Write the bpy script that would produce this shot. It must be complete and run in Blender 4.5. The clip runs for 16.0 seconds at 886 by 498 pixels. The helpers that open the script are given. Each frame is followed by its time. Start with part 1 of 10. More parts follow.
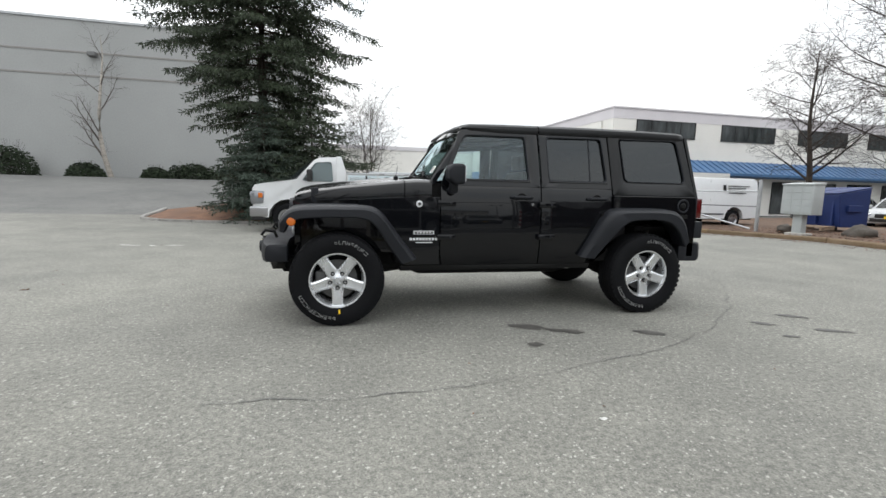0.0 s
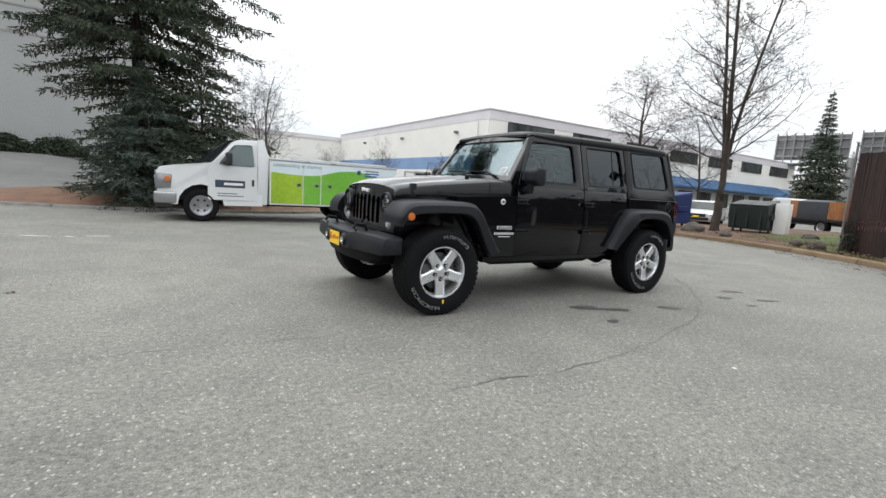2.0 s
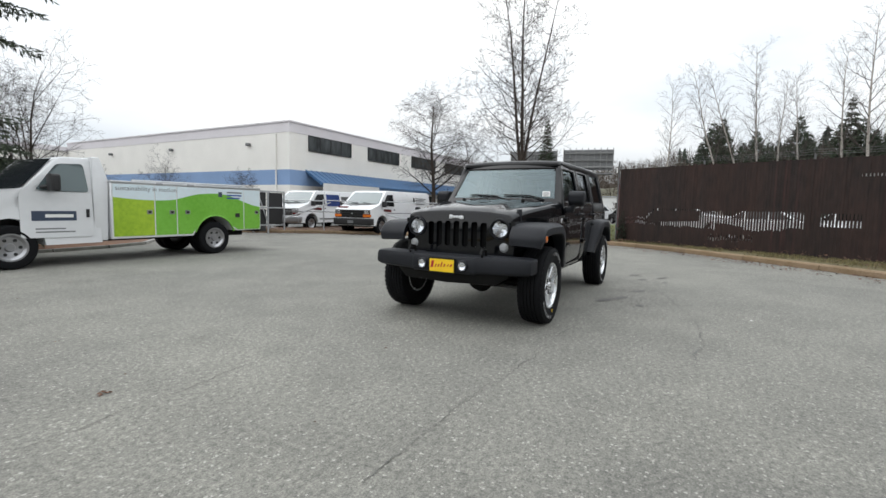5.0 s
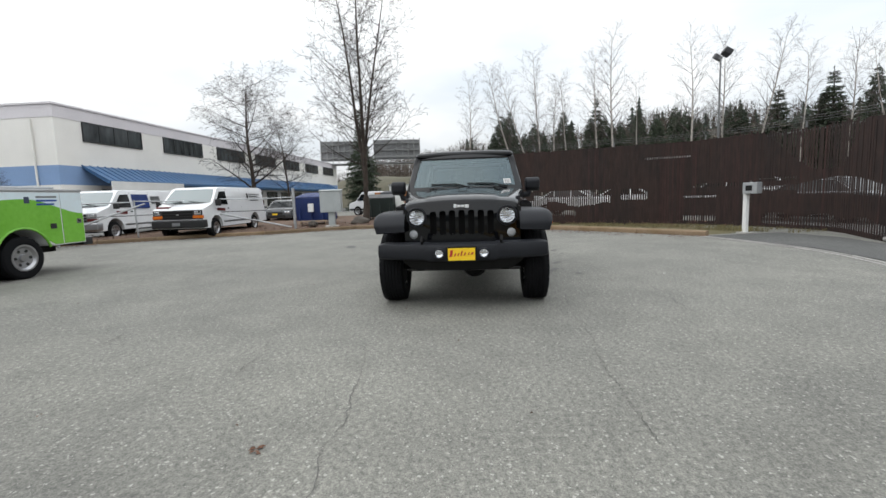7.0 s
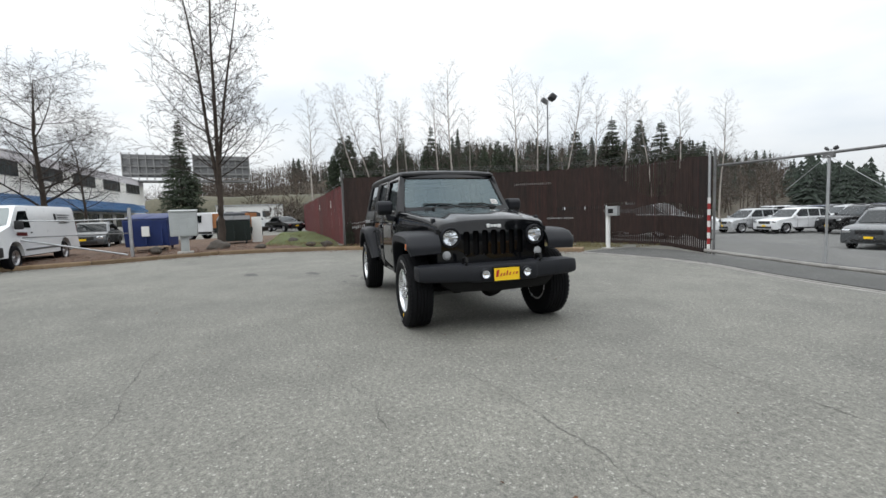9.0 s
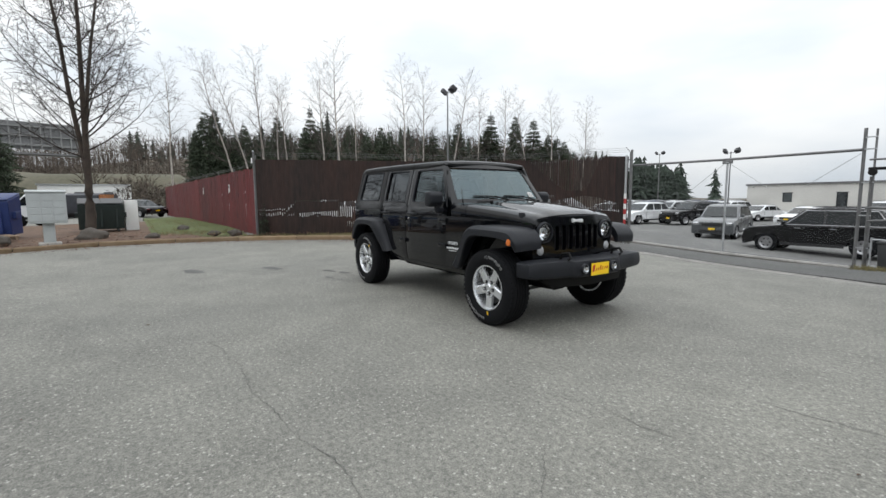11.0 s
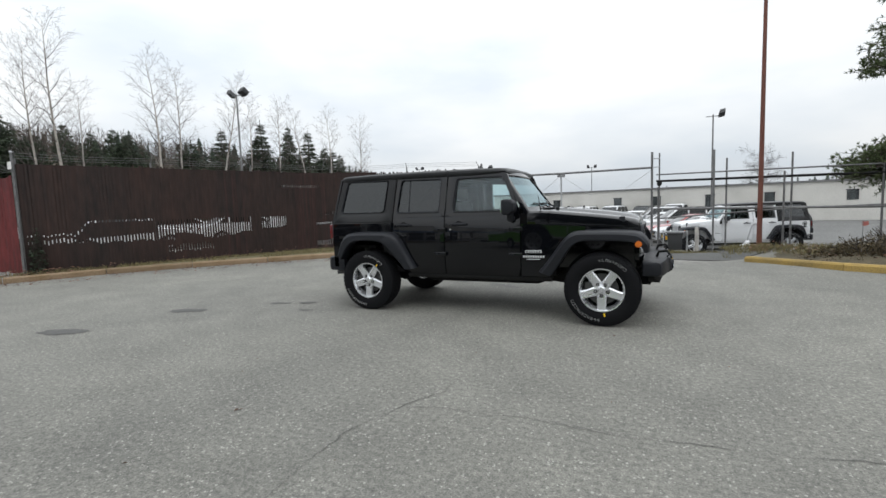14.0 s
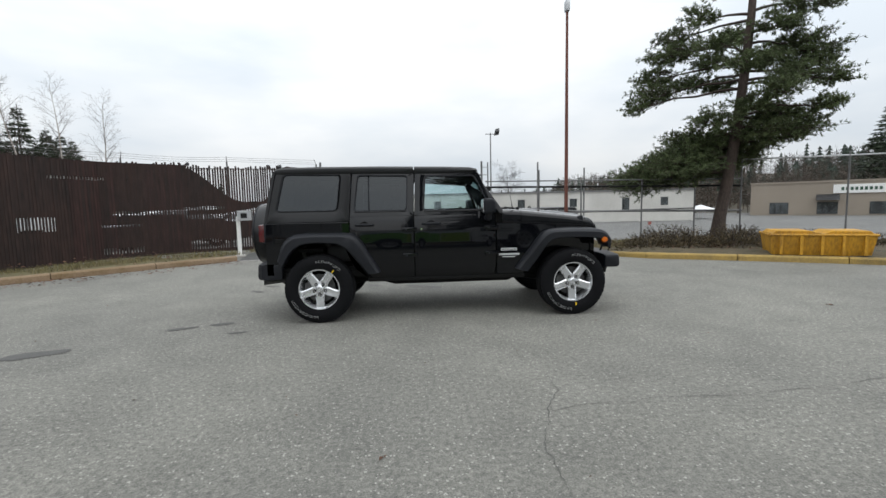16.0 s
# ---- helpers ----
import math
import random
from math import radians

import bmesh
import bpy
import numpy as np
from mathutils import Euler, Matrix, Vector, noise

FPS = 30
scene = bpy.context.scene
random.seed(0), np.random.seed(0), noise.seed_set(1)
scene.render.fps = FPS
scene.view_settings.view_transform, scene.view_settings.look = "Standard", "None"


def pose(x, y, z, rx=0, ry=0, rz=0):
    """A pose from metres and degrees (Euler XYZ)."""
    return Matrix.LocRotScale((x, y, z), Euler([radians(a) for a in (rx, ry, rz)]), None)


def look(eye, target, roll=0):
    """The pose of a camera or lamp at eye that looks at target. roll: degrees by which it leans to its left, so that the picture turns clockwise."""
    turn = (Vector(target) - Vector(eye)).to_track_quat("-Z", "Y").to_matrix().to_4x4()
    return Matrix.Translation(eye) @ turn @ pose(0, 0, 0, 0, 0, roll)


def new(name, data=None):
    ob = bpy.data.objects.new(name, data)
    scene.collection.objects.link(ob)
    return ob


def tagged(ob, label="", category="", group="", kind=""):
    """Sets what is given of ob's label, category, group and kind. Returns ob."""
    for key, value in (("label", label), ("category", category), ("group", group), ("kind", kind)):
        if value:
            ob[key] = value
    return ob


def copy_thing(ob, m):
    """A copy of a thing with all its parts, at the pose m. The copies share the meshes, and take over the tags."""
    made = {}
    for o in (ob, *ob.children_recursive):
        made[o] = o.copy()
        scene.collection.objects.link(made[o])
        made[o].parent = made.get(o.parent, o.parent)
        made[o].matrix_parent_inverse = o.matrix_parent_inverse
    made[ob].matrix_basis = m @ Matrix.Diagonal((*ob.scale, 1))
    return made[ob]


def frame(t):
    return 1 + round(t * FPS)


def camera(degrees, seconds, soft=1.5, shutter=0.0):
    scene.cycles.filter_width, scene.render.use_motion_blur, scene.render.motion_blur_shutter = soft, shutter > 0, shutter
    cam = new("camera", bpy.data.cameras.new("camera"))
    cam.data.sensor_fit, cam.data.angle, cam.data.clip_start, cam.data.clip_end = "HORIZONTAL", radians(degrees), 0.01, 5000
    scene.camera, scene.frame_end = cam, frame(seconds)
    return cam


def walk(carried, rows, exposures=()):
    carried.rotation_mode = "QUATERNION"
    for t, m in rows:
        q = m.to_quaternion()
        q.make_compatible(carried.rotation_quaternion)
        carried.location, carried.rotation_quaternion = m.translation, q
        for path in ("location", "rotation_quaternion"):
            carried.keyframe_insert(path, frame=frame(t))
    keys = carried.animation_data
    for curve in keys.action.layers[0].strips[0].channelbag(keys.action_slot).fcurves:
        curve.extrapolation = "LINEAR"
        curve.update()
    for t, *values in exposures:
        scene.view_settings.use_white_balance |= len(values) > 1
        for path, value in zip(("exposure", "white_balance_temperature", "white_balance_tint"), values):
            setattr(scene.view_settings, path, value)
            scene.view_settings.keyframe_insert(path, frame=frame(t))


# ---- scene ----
cam = camera(88.5, 16.0)
PATH = [
    (0, (1.49, 4.711, 1.161), (1.029, 2.782, 0.903), 1.4),
    (0.5, (2.022, 4.631, 1.168), (1.422, 2.738, 0.927), 2.5),
    (1, (2.546, 4.52, 1.127), (1.923, 2.636, 0.881), 2.2),
    (1.5, (3.063, 4.401, 1.144), (2.25, 2.591, 0.896), 2.9),
    (2, (3.587, 4.243, 1.146), (2.533, 2.565, 0.873), 3.8),
    (2.5, (4.064, 3.981, 1.15), (2.923, 2.366, 0.853), 1.7),
    (3, (4.579, 3.733, 1.165), (3.272, 2.239, 0.922), 1.2),
    (3.2, (4.745, 3.617, 1.18), (3.429, 2.13, 0.941), 0.8),
    (5.3, (6.175, 1.863, 1.151), (4.382, 1.003, 0.937), 1.3),
    (5.5, (6.265, 1.682, 1.167), (4.452, 0.873, 0.923), 1.3),
    (6, (6.435, 1.162, 1.166), (4.558, 0.505, 0.955), 1.4),
    (6.5, (6.583, 0.675, 1.184), (4.617, 0.355, 0.999), 0.8),
    (7, (6.638, 0.179, 1.163), (4.657, 0.019, 0.936), -1.9),
    (7.5, (6.636, -0.349, 1.182), (4.644, -0.337, 1.006), 0.1),
    (8, (6.572, -0.884, 1.19), (4.595, -0.661, 0.994), 1.4),
    (8.5, (6.453, -1.404, 1.204), (4.496, -1.057, 0.983), 1.1),
    (8.7, (6.37, -1.606, 1.194), (4.432, -1.144, 1.017), -0.3),
    (10.8, (5.162, -3.655, 1.303), (3.456, -2.645, 1.042), -0.4),
    (11, (5.021, -3.833, 1.297), (3.374, -2.72, 1.078), -0.4),
    (11.5, (4.621, -4.269, 1.312), (3.077, -3.019, 1.077), -0.5),
    (12, (4.138, -4.638, 1.311), (2.677, -3.302, 1.029), -1.3),
    (12.5, (3.645, -5.025, 1.319), (2.346, -3.523, 1.077), -0.5),
    (13, (3.113, -5.361, 1.293), (1.968, -3.739, 1.046), 0.4),
    (13.3, (2.817, -5.587, 1.308), (1.778, -3.89, 1.111), -0.9),
    (13.5, (2.567, -5.679, 1.316), (1.592, -3.944, 1.118), -1.1),
    (14, (1.985, -5.876, 1.318), (1.139, -4.073, 1.136), -2.0),
    (14.5, (1.416, -6.085, 1.323), (0.816, -4.186, 1.144), -1.5),
    (15, (0.841, -6.149, 1.303), (0.511, -4.188, 1.092), -1.9),
    (15.5, (0.256, -6.137, 1.308), (0.143, -4.156, 1.06), -2.4),
    (16, (-0.355, -6.085, 1.323), (-0.239, -4.098, 1.129), -1.2),
]
walk(cam, [(t, look(eye, target, roll)) for t, eye, target, roll in PATH], [(0, 0.72, 6500, 10), (3, 0.66, 6450, 10), (5.5, 0.46, 6430, 10), (11, 0.42, 6400, 10), (16, 0.34, 6380, 10)])
# ---- end of walk ----

# ---- light ----
world = bpy.data.worlds.new("overcast_sky")
scene.world = world
world.use_nodes = True
wn, wl = world.node_tree.nodes, world.node_tree.links
wn.clear()
w_out = wn.new("ShaderNodeOutputWorld")
w_bg = wn.new("ShaderNodeBackground")
w_sky = wn.new("ShaderNodeTexSky")
w_sky.sky_type = "NISHITA"
w_sky.sun_disc = False
w_sky.sun_elevation = radians(48)
w_sky.sun_rotation = radians(150)
w_sky.dust_density = 4.0
w_hsv = wn.new("ShaderNodeHueSaturation")
w_hsv.inputs["Saturation"].default_value = 0.12
w_hsv.inputs["Value"].default_value = 0.11
wl.new(w_sky.outputs[0], w_hsv.inputs["Color"])
w_tc = wn.new("ShaderNodeTexCoord")
w_no = wn.new("ShaderNodeTexNoise")
w_no.inputs["Scale"].default_value = 2.2
w_no.inputs["Detail"].default_value = 5
w_map = wn.new("ShaderNodeMapping")
w_map.inputs["Scale"].default_value = (1, 1, 3.0)
wl.new(w_tc.outputs["Generated"], w_map.inputs[0])
wl.new(w_map.outputs[0], w_no.inputs["Vector"])
w_ramp = wn.new("ShaderNodeValToRGB")
w_ramp.color_ramp.elements[0].position = 0.34
w_ramp.color_ramp.elements[0].color = (0.75, 0.82, 0.88, 1)
w_ramp.color_ramp.elements[1].position = 0.62
w_ramp.color_ramp.elements[1].color = (1.0, 1.02, 1.02, 1)
wl.new(w_no.outputs[0], w_ramp.inputs[0])
w_mix = wn.new("ShaderNodeMix")
w_mix.data_type = "RGBA"
w_mix.inputs[0].default_value = 0.75
wl.new(w_hsv.outputs[0], w_mix.inputs[6])
wl.new(w_ramp.outputs[0], w_mix.inputs[7])
# an overcast sky is brightest overhead and greyer towards the horizon
w_sep = wn.new("ShaderNodeSeparateXYZ")
wl.new(w_tc.outputs["Generated"], w_sep.inputs[0])
w_grad = wn.new("ShaderNodeMapRange")
w_grad.inputs[1].default_value = 0.0
w_grad.inputs[2].default_value = 1.0
w_grad.inputs[3].default_value = 0.74
w_grad.inputs[4].default_value = 1.72
wl.new(w_sep.outputs[2], w_grad.inputs[0])
wl.new(w_grad.outputs[0], w_bg.inputs[1])
wl.new(w_mix.outputs[2], w_bg.inputs[0])
wl.new(w_bg.outputs[0], w_out.inputs[0])

sun_data = bpy.data.lights.new("sun", "SUN")
sun_data.energy = 0.45
sun_data.angle = radians(150)
sun_data.color = (1.0, 0.98, 0.95)
sun = new("sun", sun_data)
sun.matrix_world = look((0, 0, 30), (-8, 6, 0))


# ---- materials ----
def material(name, base, rough=0.6, metal=0.0, var=0.12, scale=4.0, fine=60.0, bump=0.0, spec=0.5, coat=0.0, tint=None, per_object=0.0, stretch=(1, 1, 1), island=0.0, rough_var=0.1, world_space=False, coat_ior=1.5):
    """Two scales of variation on the base colour, roughness variation and fine relief, in object metres."""
    m = bpy.data.materials.new(name)
    m.use_nodes = True
    n, l = m.node_tree.nodes, m.node_tree.links
    b = n["Principled BSDF"]
    b.inputs["Roughness"].default_value = rough
    b.inputs["Metallic"].default_value = metal
    b.inputs["Specular IOR Level"].default_value = spec
    b.inputs["Coat Weight"].default_value = coat
    b.inputs["Coat Roughness"].default_value = 0.03
    tc = n.new("ShaderNodeTexCoord")
    mp = n.new("ShaderNodeMapping")
    mp.inputs["Scale"].default_value = stretch
    b.inputs["Coat IOR"].default_value = coat_ior
    if world_space:
        l.new(n.new("ShaderNodeNewGeometry").outputs["Position"], mp.inputs[0])
    else:
        l.new(tc.outputs["Object"], mp.inputs[0])
    n1 = n.new("ShaderNodeTexNoise")
    n1.inputs["Scale"].default_value = scale
    n1.inputs["Detail"].default_value = 4
    n2 = n.new("ShaderNodeTexNoise")
    n2.inputs["Scale"].default_value = fine
    n2.inputs["Detail"].default_value = 3
    for t in (n1, n2):
        l.new(mp.outputs[0], t.inputs["Vector"])
    mul = n.new("ShaderNodeMath")
    mul.operation = "MULTIPLY_ADD"
    mul.inputs[1].default_value = 0.5
    l.new(n2.outputs[0], mul.inputs[0])
    half = n.new("ShaderNodeMath")
    half.operation = "MULTIPLY"
    half.inputs[1].default_value = 0.5
    l.new(n1.outputs[0], half.inputs[0])
    l.new(half.outputs[0], mul.inputs[2])
    ramp = n.new("ShaderNodeValToRGB")
    hi = [min(1, c * (1 + var * 1.6)) for c in base]
    lo = [c * (1 - var * 1.6) for c in base]
    if tint:
        lo = [a * 0.5 + c * 0.5 for a, c in zip(lo, tint)]
    ramp.color_ramp.elements[0].position = 0.3
    ramp.color_ramp.elements[0].color = (*lo, 1)
    ramp.color_ramp.elements[1].position = 0.7
    ramp.color_ramp.elements[1].color = (*hi, 1)
    l.new(mul.outputs[0], ramp.inputs[0])
    col = ramp.outputs[0]
    if per_object or island:
        hsv = n.new("ShaderNodeHueSaturation")
        if island:
            oi = n.new("ShaderNodeNewGeometry")
            src = oi.outputs["Random Per Island"]
        else:
            oi = n.new("ShaderNodeObjectInfo")
            src = oi.outputs["Random"]
        k = max(per_object, island)
        mr = n.new("ShaderNodeMapRange")
        mr.inputs[3].default_value = 1 - k
        mr.inputs[4].default_value = 1 + k
        l.new(src, mr.inputs[0])
        l.new(mr.outputs[0], hsv.inputs["Value"])
        l.new(col, hsv.inputs["Color"])
        col = hsv.outputs[0]
    l.new(col, b.inputs["Base Color"])
    rr = n.new("ShaderNodeMapRange")
    rr.inputs[3].default_value = max(0.02, rough - rough_var)
    rr.inputs[4].default_value = min(1, rough + rough_var)
    l.new(n1.outputs[0], rr.inputs[0])
    l.new(rr.outputs[0], b.inputs["Roughness"])
    if bump:
        bp = n.new("ShaderNodeBump")
        bp.inputs["Strength"].default_value = bump
        bp.inputs["Distance"].default_value = 0.01
        l.new(n2.outputs[0], bp.inputs["Height"])
        l.new(bp.outputs[0], b.inputs["Normal"])
    return m


def glass(name, tint, gloss=1.45, rough=0.0, sheen=(1, 1, 1)):
    """A thin pane: light passes with a tint, Fresnel gives the reflection."""
    m = bpy.data.materials.new(name)
    m.use_nodes = True
    n, l = m.node_tree.nodes, m.node_tree.links
    n.clear()
    out = n.new("ShaderNodeOutputMaterial")
    mix = n.new("ShaderNodeMixShader")
    tr = n.new("ShaderNodeBsdfTransparent")
    tr.inputs[0].default_value = (*tint, 1)
    gl = n.new("ShaderNodeBsdfGlossy")
    gl.inputs["Roughness"].default_value = rough
    gl.inputs["Color"].default_value = (*sheen, 1)
    fr = n.new("ShaderNodeFresnel")
    fr.inputs[0].default_value = gloss
    l.new(fr.outputs[0], mix.inputs[0])
    l.new(tr.outputs[0], mix.inputs[1])
    l.new(gl.outputs[0], mix.inputs[2])
    l.new(mix.outputs[0], out.inputs[0])
    return m


def plain(name, base, rough=0.5, metal=0.0, coat=0.0, emit=0.0):
    m = bpy.data.materials.new(name)
    m.use_nodes = True
    b = m.node_tree.nodes["Principled BSDF"]
    b.inputs["Base Color"].default_value = (*base, 1)
    b.inputs["Roughness"].default_value = rough
    b.inputs["Metallic"].default_value = metal
    b.inputs["Coat Weight"].default_value = coat
    if emit:
        b.inputs["Emission Color"].default_value = (*base, 1)
        b.inputs["Emission Strength"].default_value = emit
    return m


def asphalt_material(name, base, worn):
    """Worn asphalt: fine aggregate with pale stones, broad tonal drifts, dark stains and relief."""
    m = bpy.data.materials.new(name)
    m.use_nodes = True
    n, l = m.node_tree.nodes, m.node_tree.links
    b = n["Principled BSDF"]
    tc = n.new("ShaderNodeTexCoord")
    co = tc.outputs["Object"]

    def tex(kind, scale, detail=3, rough=0.6):
        t = n.new(kind)
        t.inputs["Scale"].default_value = scale
        if kind == "ShaderNodeTexNoise":
            t.inputs["Detail"].default_value = detail
            t.inputs["Roughness"].default_value = rough
        l.new(co, t.inputs["Vector"])
        return t

    def ramp(src, stops):
        r = n.new("ShaderNodeValToRGB")
        e = r.color_ramp.elements
        e[0].position, e[0].color = stops[0][0], (*stops[0][1], 1)
        e[1].position, e[1].color = stops[-1][0], (*stops[-1][1], 1)
        for p, c in stops[1:-1]:
            q = e.new(p)
            q.color = (*c, 1)
        l.new(src, r.inputs[0])
        return r.outputs[0]

    def blend(kind, fac, a, c):
        x = n.new("ShaderNodeMix")
        x.data_type, x.blend_type = "RGBA", kind
        if isinstance(fac, float):
            x.inputs[0].default_value = fac
        else:
            l.new(fac, x.inputs[0])
        l.new(a, x.inputs[6])
        if isinstance(c, tuple):
            x.inputs[7].default_value = (*c, 1)
        else:
            l.new(c, x.inputs[7])
        return x.outputs[2]

    g = [(0.30, tuple(c * 0.50 for c in base)), (0.5, base), (0.72, tuple(c * 1.12 for c in worn))]
    grain = ramp(tex("ShaderNodeTexNoise", 95, 4, 0.75).outputs[0], g)
    mid = ramp(tex("ShaderNodeTexNoise", 30, 4, 0.7).outputs[0], [(0.3, (0.58, 0.58, 0.59)), (0.7, (1.36, 1.36, 1.34))])
    broad = ramp(tex("ShaderNodeTexNoise", 0.35, 5).outputs[0], [(0.3, (0.80, 0.80, 0.80)), (0.7, (1.12, 1.115, 1.09))])
    patch = ramp(tex("ShaderNodeTexNoise", 1.7, 4).outputs[0], [(0.25, (0.84, 0.84, 0.84)), (0.6, (1.04, 1.04, 1.035))])
    col = blend("MULTIPLY", 1.0, grain, mid)
    col = blend("MULTIPLY", 1.0, col, broad)
    col = blend("MULTIPLY", 1.0, col, patch)
    vor = tex("ShaderNodeTexVoronoi", 52)
    pick = n.new("ShaderNodeSeparateColor")
    l.new(vor.outputs["Color"], pick.inputs[0])
    size = n.new("ShaderNodeMath")
    size.operation = "MULTIPLY_ADD"
    size.inputs[1].default_value, size.inputs[2].default_value = 0.42, 0.08
    l.new(pick.outputs[1], size.inputs[0])
    rag = n.new("ShaderNodeMath")
    rag.operation = "MULTIPLY"
    l.new(size.outputs[0], rag.inputs[0])
    l.new(ramp(tex("ShaderNodeTexNoise", 130, 2).outputs[0], [(0.35, (0.35, 0.35, 0.35)), (0.65, (1.35, 1.35, 1.35))]), rag.inputs[1])
    near_cell = n.new("ShaderNodeMath")
    near_cell.operation = "LESS_THAN"
    l.new(vor.outputs["Distance"], near_cell.inputs[0])
    l.new(rag.outputs[0], near_cell.inputs[1])
    some = n.new("ShaderNodeMath")
    some.operation = "GREATER_THAN"
    some.inputs[1].default_value = 0.78
    l.new(pick.outputs[0], some.inputs[0])
    both = n.new("ShaderNodeMath")
    both.operation = "MULTIPLY"
    l.new(near_cell.outputs[0], both.inputs[0])
    l.new(some.outputs[0], both.inputs[1])
    soft = n.new("ShaderNodeMath")
    soft.operation = "MULTIPLY"
    soft.inputs[1].default_value = 0.42
    l.new(both.outputs[0], soft.inputs[0])
    col = blend("MIX", soft.outputs[0], col, tuple(min(1, c * 2.2) for c in worn))
    l.new(col, b.inputs["Base Color"])
    b.inputs["Roughness"].default_value = 0.82
    b.inputs["Specular IOR Level"].default_value = 0.35
    bp = n.new("ShaderNodeBump")
    bp.inputs["Strength"].default_value = 0.55
    bp.inputs["Distance"].default_value = 0.006
    l.new(tex("ShaderNodeTexNoise", 110, 4, 0.8).outputs[0], bp.inputs["Height"])
    l.new(bp.outputs[0], b.inputs["Normal"])
    return m


ASPHALT = asphalt_material("worn_asphalt", (0.191, 0.188, 0.171), (0.272, 0.267, 0.243))
ASPHALT2 = asphalt_material("lot_asphalt", (0.135, 0.135, 0.132), (0.195, 0.194, 0.19))
VERGESOIL = material("dark_verge_soil", (0.062, 0.047, 0.028), 0.95, var=0.6, scale=3, fine=38, bump=1.0, tint=(0.045, 0.050, 0.022))
DIRT = material("leaf_litter", (0.098, 0.060, 0.040), 0.95, var=0.6, scale=3, fine=38, bump=1.0, tint=(0.06, 0.04, 0.025))
MULCH = material("bark_mulch", (0.150, 0.078, 0.045), 0.95, var=0.4, scale=2.2, fine=45, bump=1.0, tint=(0.07, 0.04, 0.03))
GREENGRASS = material("damp_green_grass", (0.060, 0.085, 0.022), 0.95, var=0.45, scale=1.2, fine=50, bump=1.0, tint=(0.115, 0.105, 0.045))
GRASS = material("winter_grass", (0.080, 0.074, 0.034), 0.95, var=0.45, scale=1.6, fine=50, bump=1.0, tint=(0.16, 0.12, 0.055))
FARGROUND = material("distant_ground", (0.10, 0.095, 0.075), 0.95, var=0.3, scale=0.06, fine=1.5)
CONCRETE = material("concrete", (0.36, 0.345, 0.32), 0.85, var=0.18, scale=3, fine=60, bump=0.3)
KERB_WORN = material("mossy_kerb", (0.145, 0.105, 0.072), 0.9, var=0.45, scale=2.5, fine=40, bump=0.5, tint=(0.22, 0.14, 0.05), per_object=0.25)
KERB_YELLOW = material("yellow_kerb_paint", (0.29, 0.195, 0.05), 0.8, var=0.3, scale=3, fine=40, bump=0.35, tint=(0.2, 0.15, 0.07), per_object=0.12)
GALV = material("galvanised_steel", (0.42, 0.43, 0.44), 0.5, metal=0.7, var=0.15, scale=6, fine=80)
GALV_DARK = material("weathered_steel", (0.17, 0.17, 0.17), 0.6, metal=0.6, var=0.25, scale=6, fine=60)
SLAT = material("rusty_brown_slat", (0.0200, 0.0098, 0.0074), 0.8, var=0.62, scale=0.55, fine=5.0, bump=0.3, tint=(0.0115, 0.0064, 0.0054), per_object=0.10, stretch=(2.2, 2.2, 0.5), world_space=True)
REDSLAT = material("dark_red_slat", (0.100, 0.0135, 0.0145), 0.7, var=0.40, scale=0.5, fine=6, bump=0.2, per_object=0.07, stretch=(1.5, 1.5, 0.6), world_space=True)
BLACK_VOID = plain("black_gap", (0.004, 0.004, 0.004), 0.9)
WHITE_PAINT = material("white_paint", (0.74, 0.74, 0.72), 0.6, var=0.06, scale=1.5, fine=30)
ROADPAINT = material("worn_road_paint", (0.62, 0.61, 0.58), 0.8, var=0.25, scale=9, fine=70)
CRACKM = material("crack_shadow", (0.098, 0.096, 0.090), 0.95, var=0.4, scale=7, fine=60)
OILM = material("damp_stain", (0.062, 0.058, 0.053), 0.55, var=0.3, scale=9, fine=60)
STONE = material("field_stone", (0.070, 0.060, 0.050), 0.9, var=0.3, scale=6, fine=40, bump=0.6)


# ---- mesh helpers ----
def mesh_of(name, verts, faces, mat, smooth=False):
    me = bpy.data.meshes.new(name)
    me.from_pydata([tuple(v) for v in verts], [], [tuple(f) for f in faces])
    me.materials.append(mat)
    if smooth:
        me.shade_smooth()
    me.update()
    return me


def part(name, bm, mat, parent=None, label=""):
    """Links a bmesh (or ready mesh data) as one object under its thing."""
    if isinstance(bm, bmesh.types.BMesh):
        me = bpy.data.meshes.new(name)
        bm.to_mesh(me)
        bm.free()
        me.materials.append(mat)
    else:
        me = bm
    ob = new(name, me)
    if parent is not None:
        ob.parent = parent
    if label:
        ob["label"] = label
    return ob


def thing(name, label, category, m=None, group="", kind=""):
    ob = new(name)
    ob.empty_display_size = 0.2
    if m is not None:
        ob.matrix_basis = m
    return tagged(ob, label, category, group, kind)


def smooth(bm, angle=40):
    lim = math.cos(radians(angle))
    for f in bm.faces:
        f.smooth = True
    bm.normal_update()
    for e in bm.edges:
        if len(e.link_faces) == 2 and e.link_faces[0].normal.dot(e.link_faces[1].normal) < lim:
            e.smooth = False
    return bm


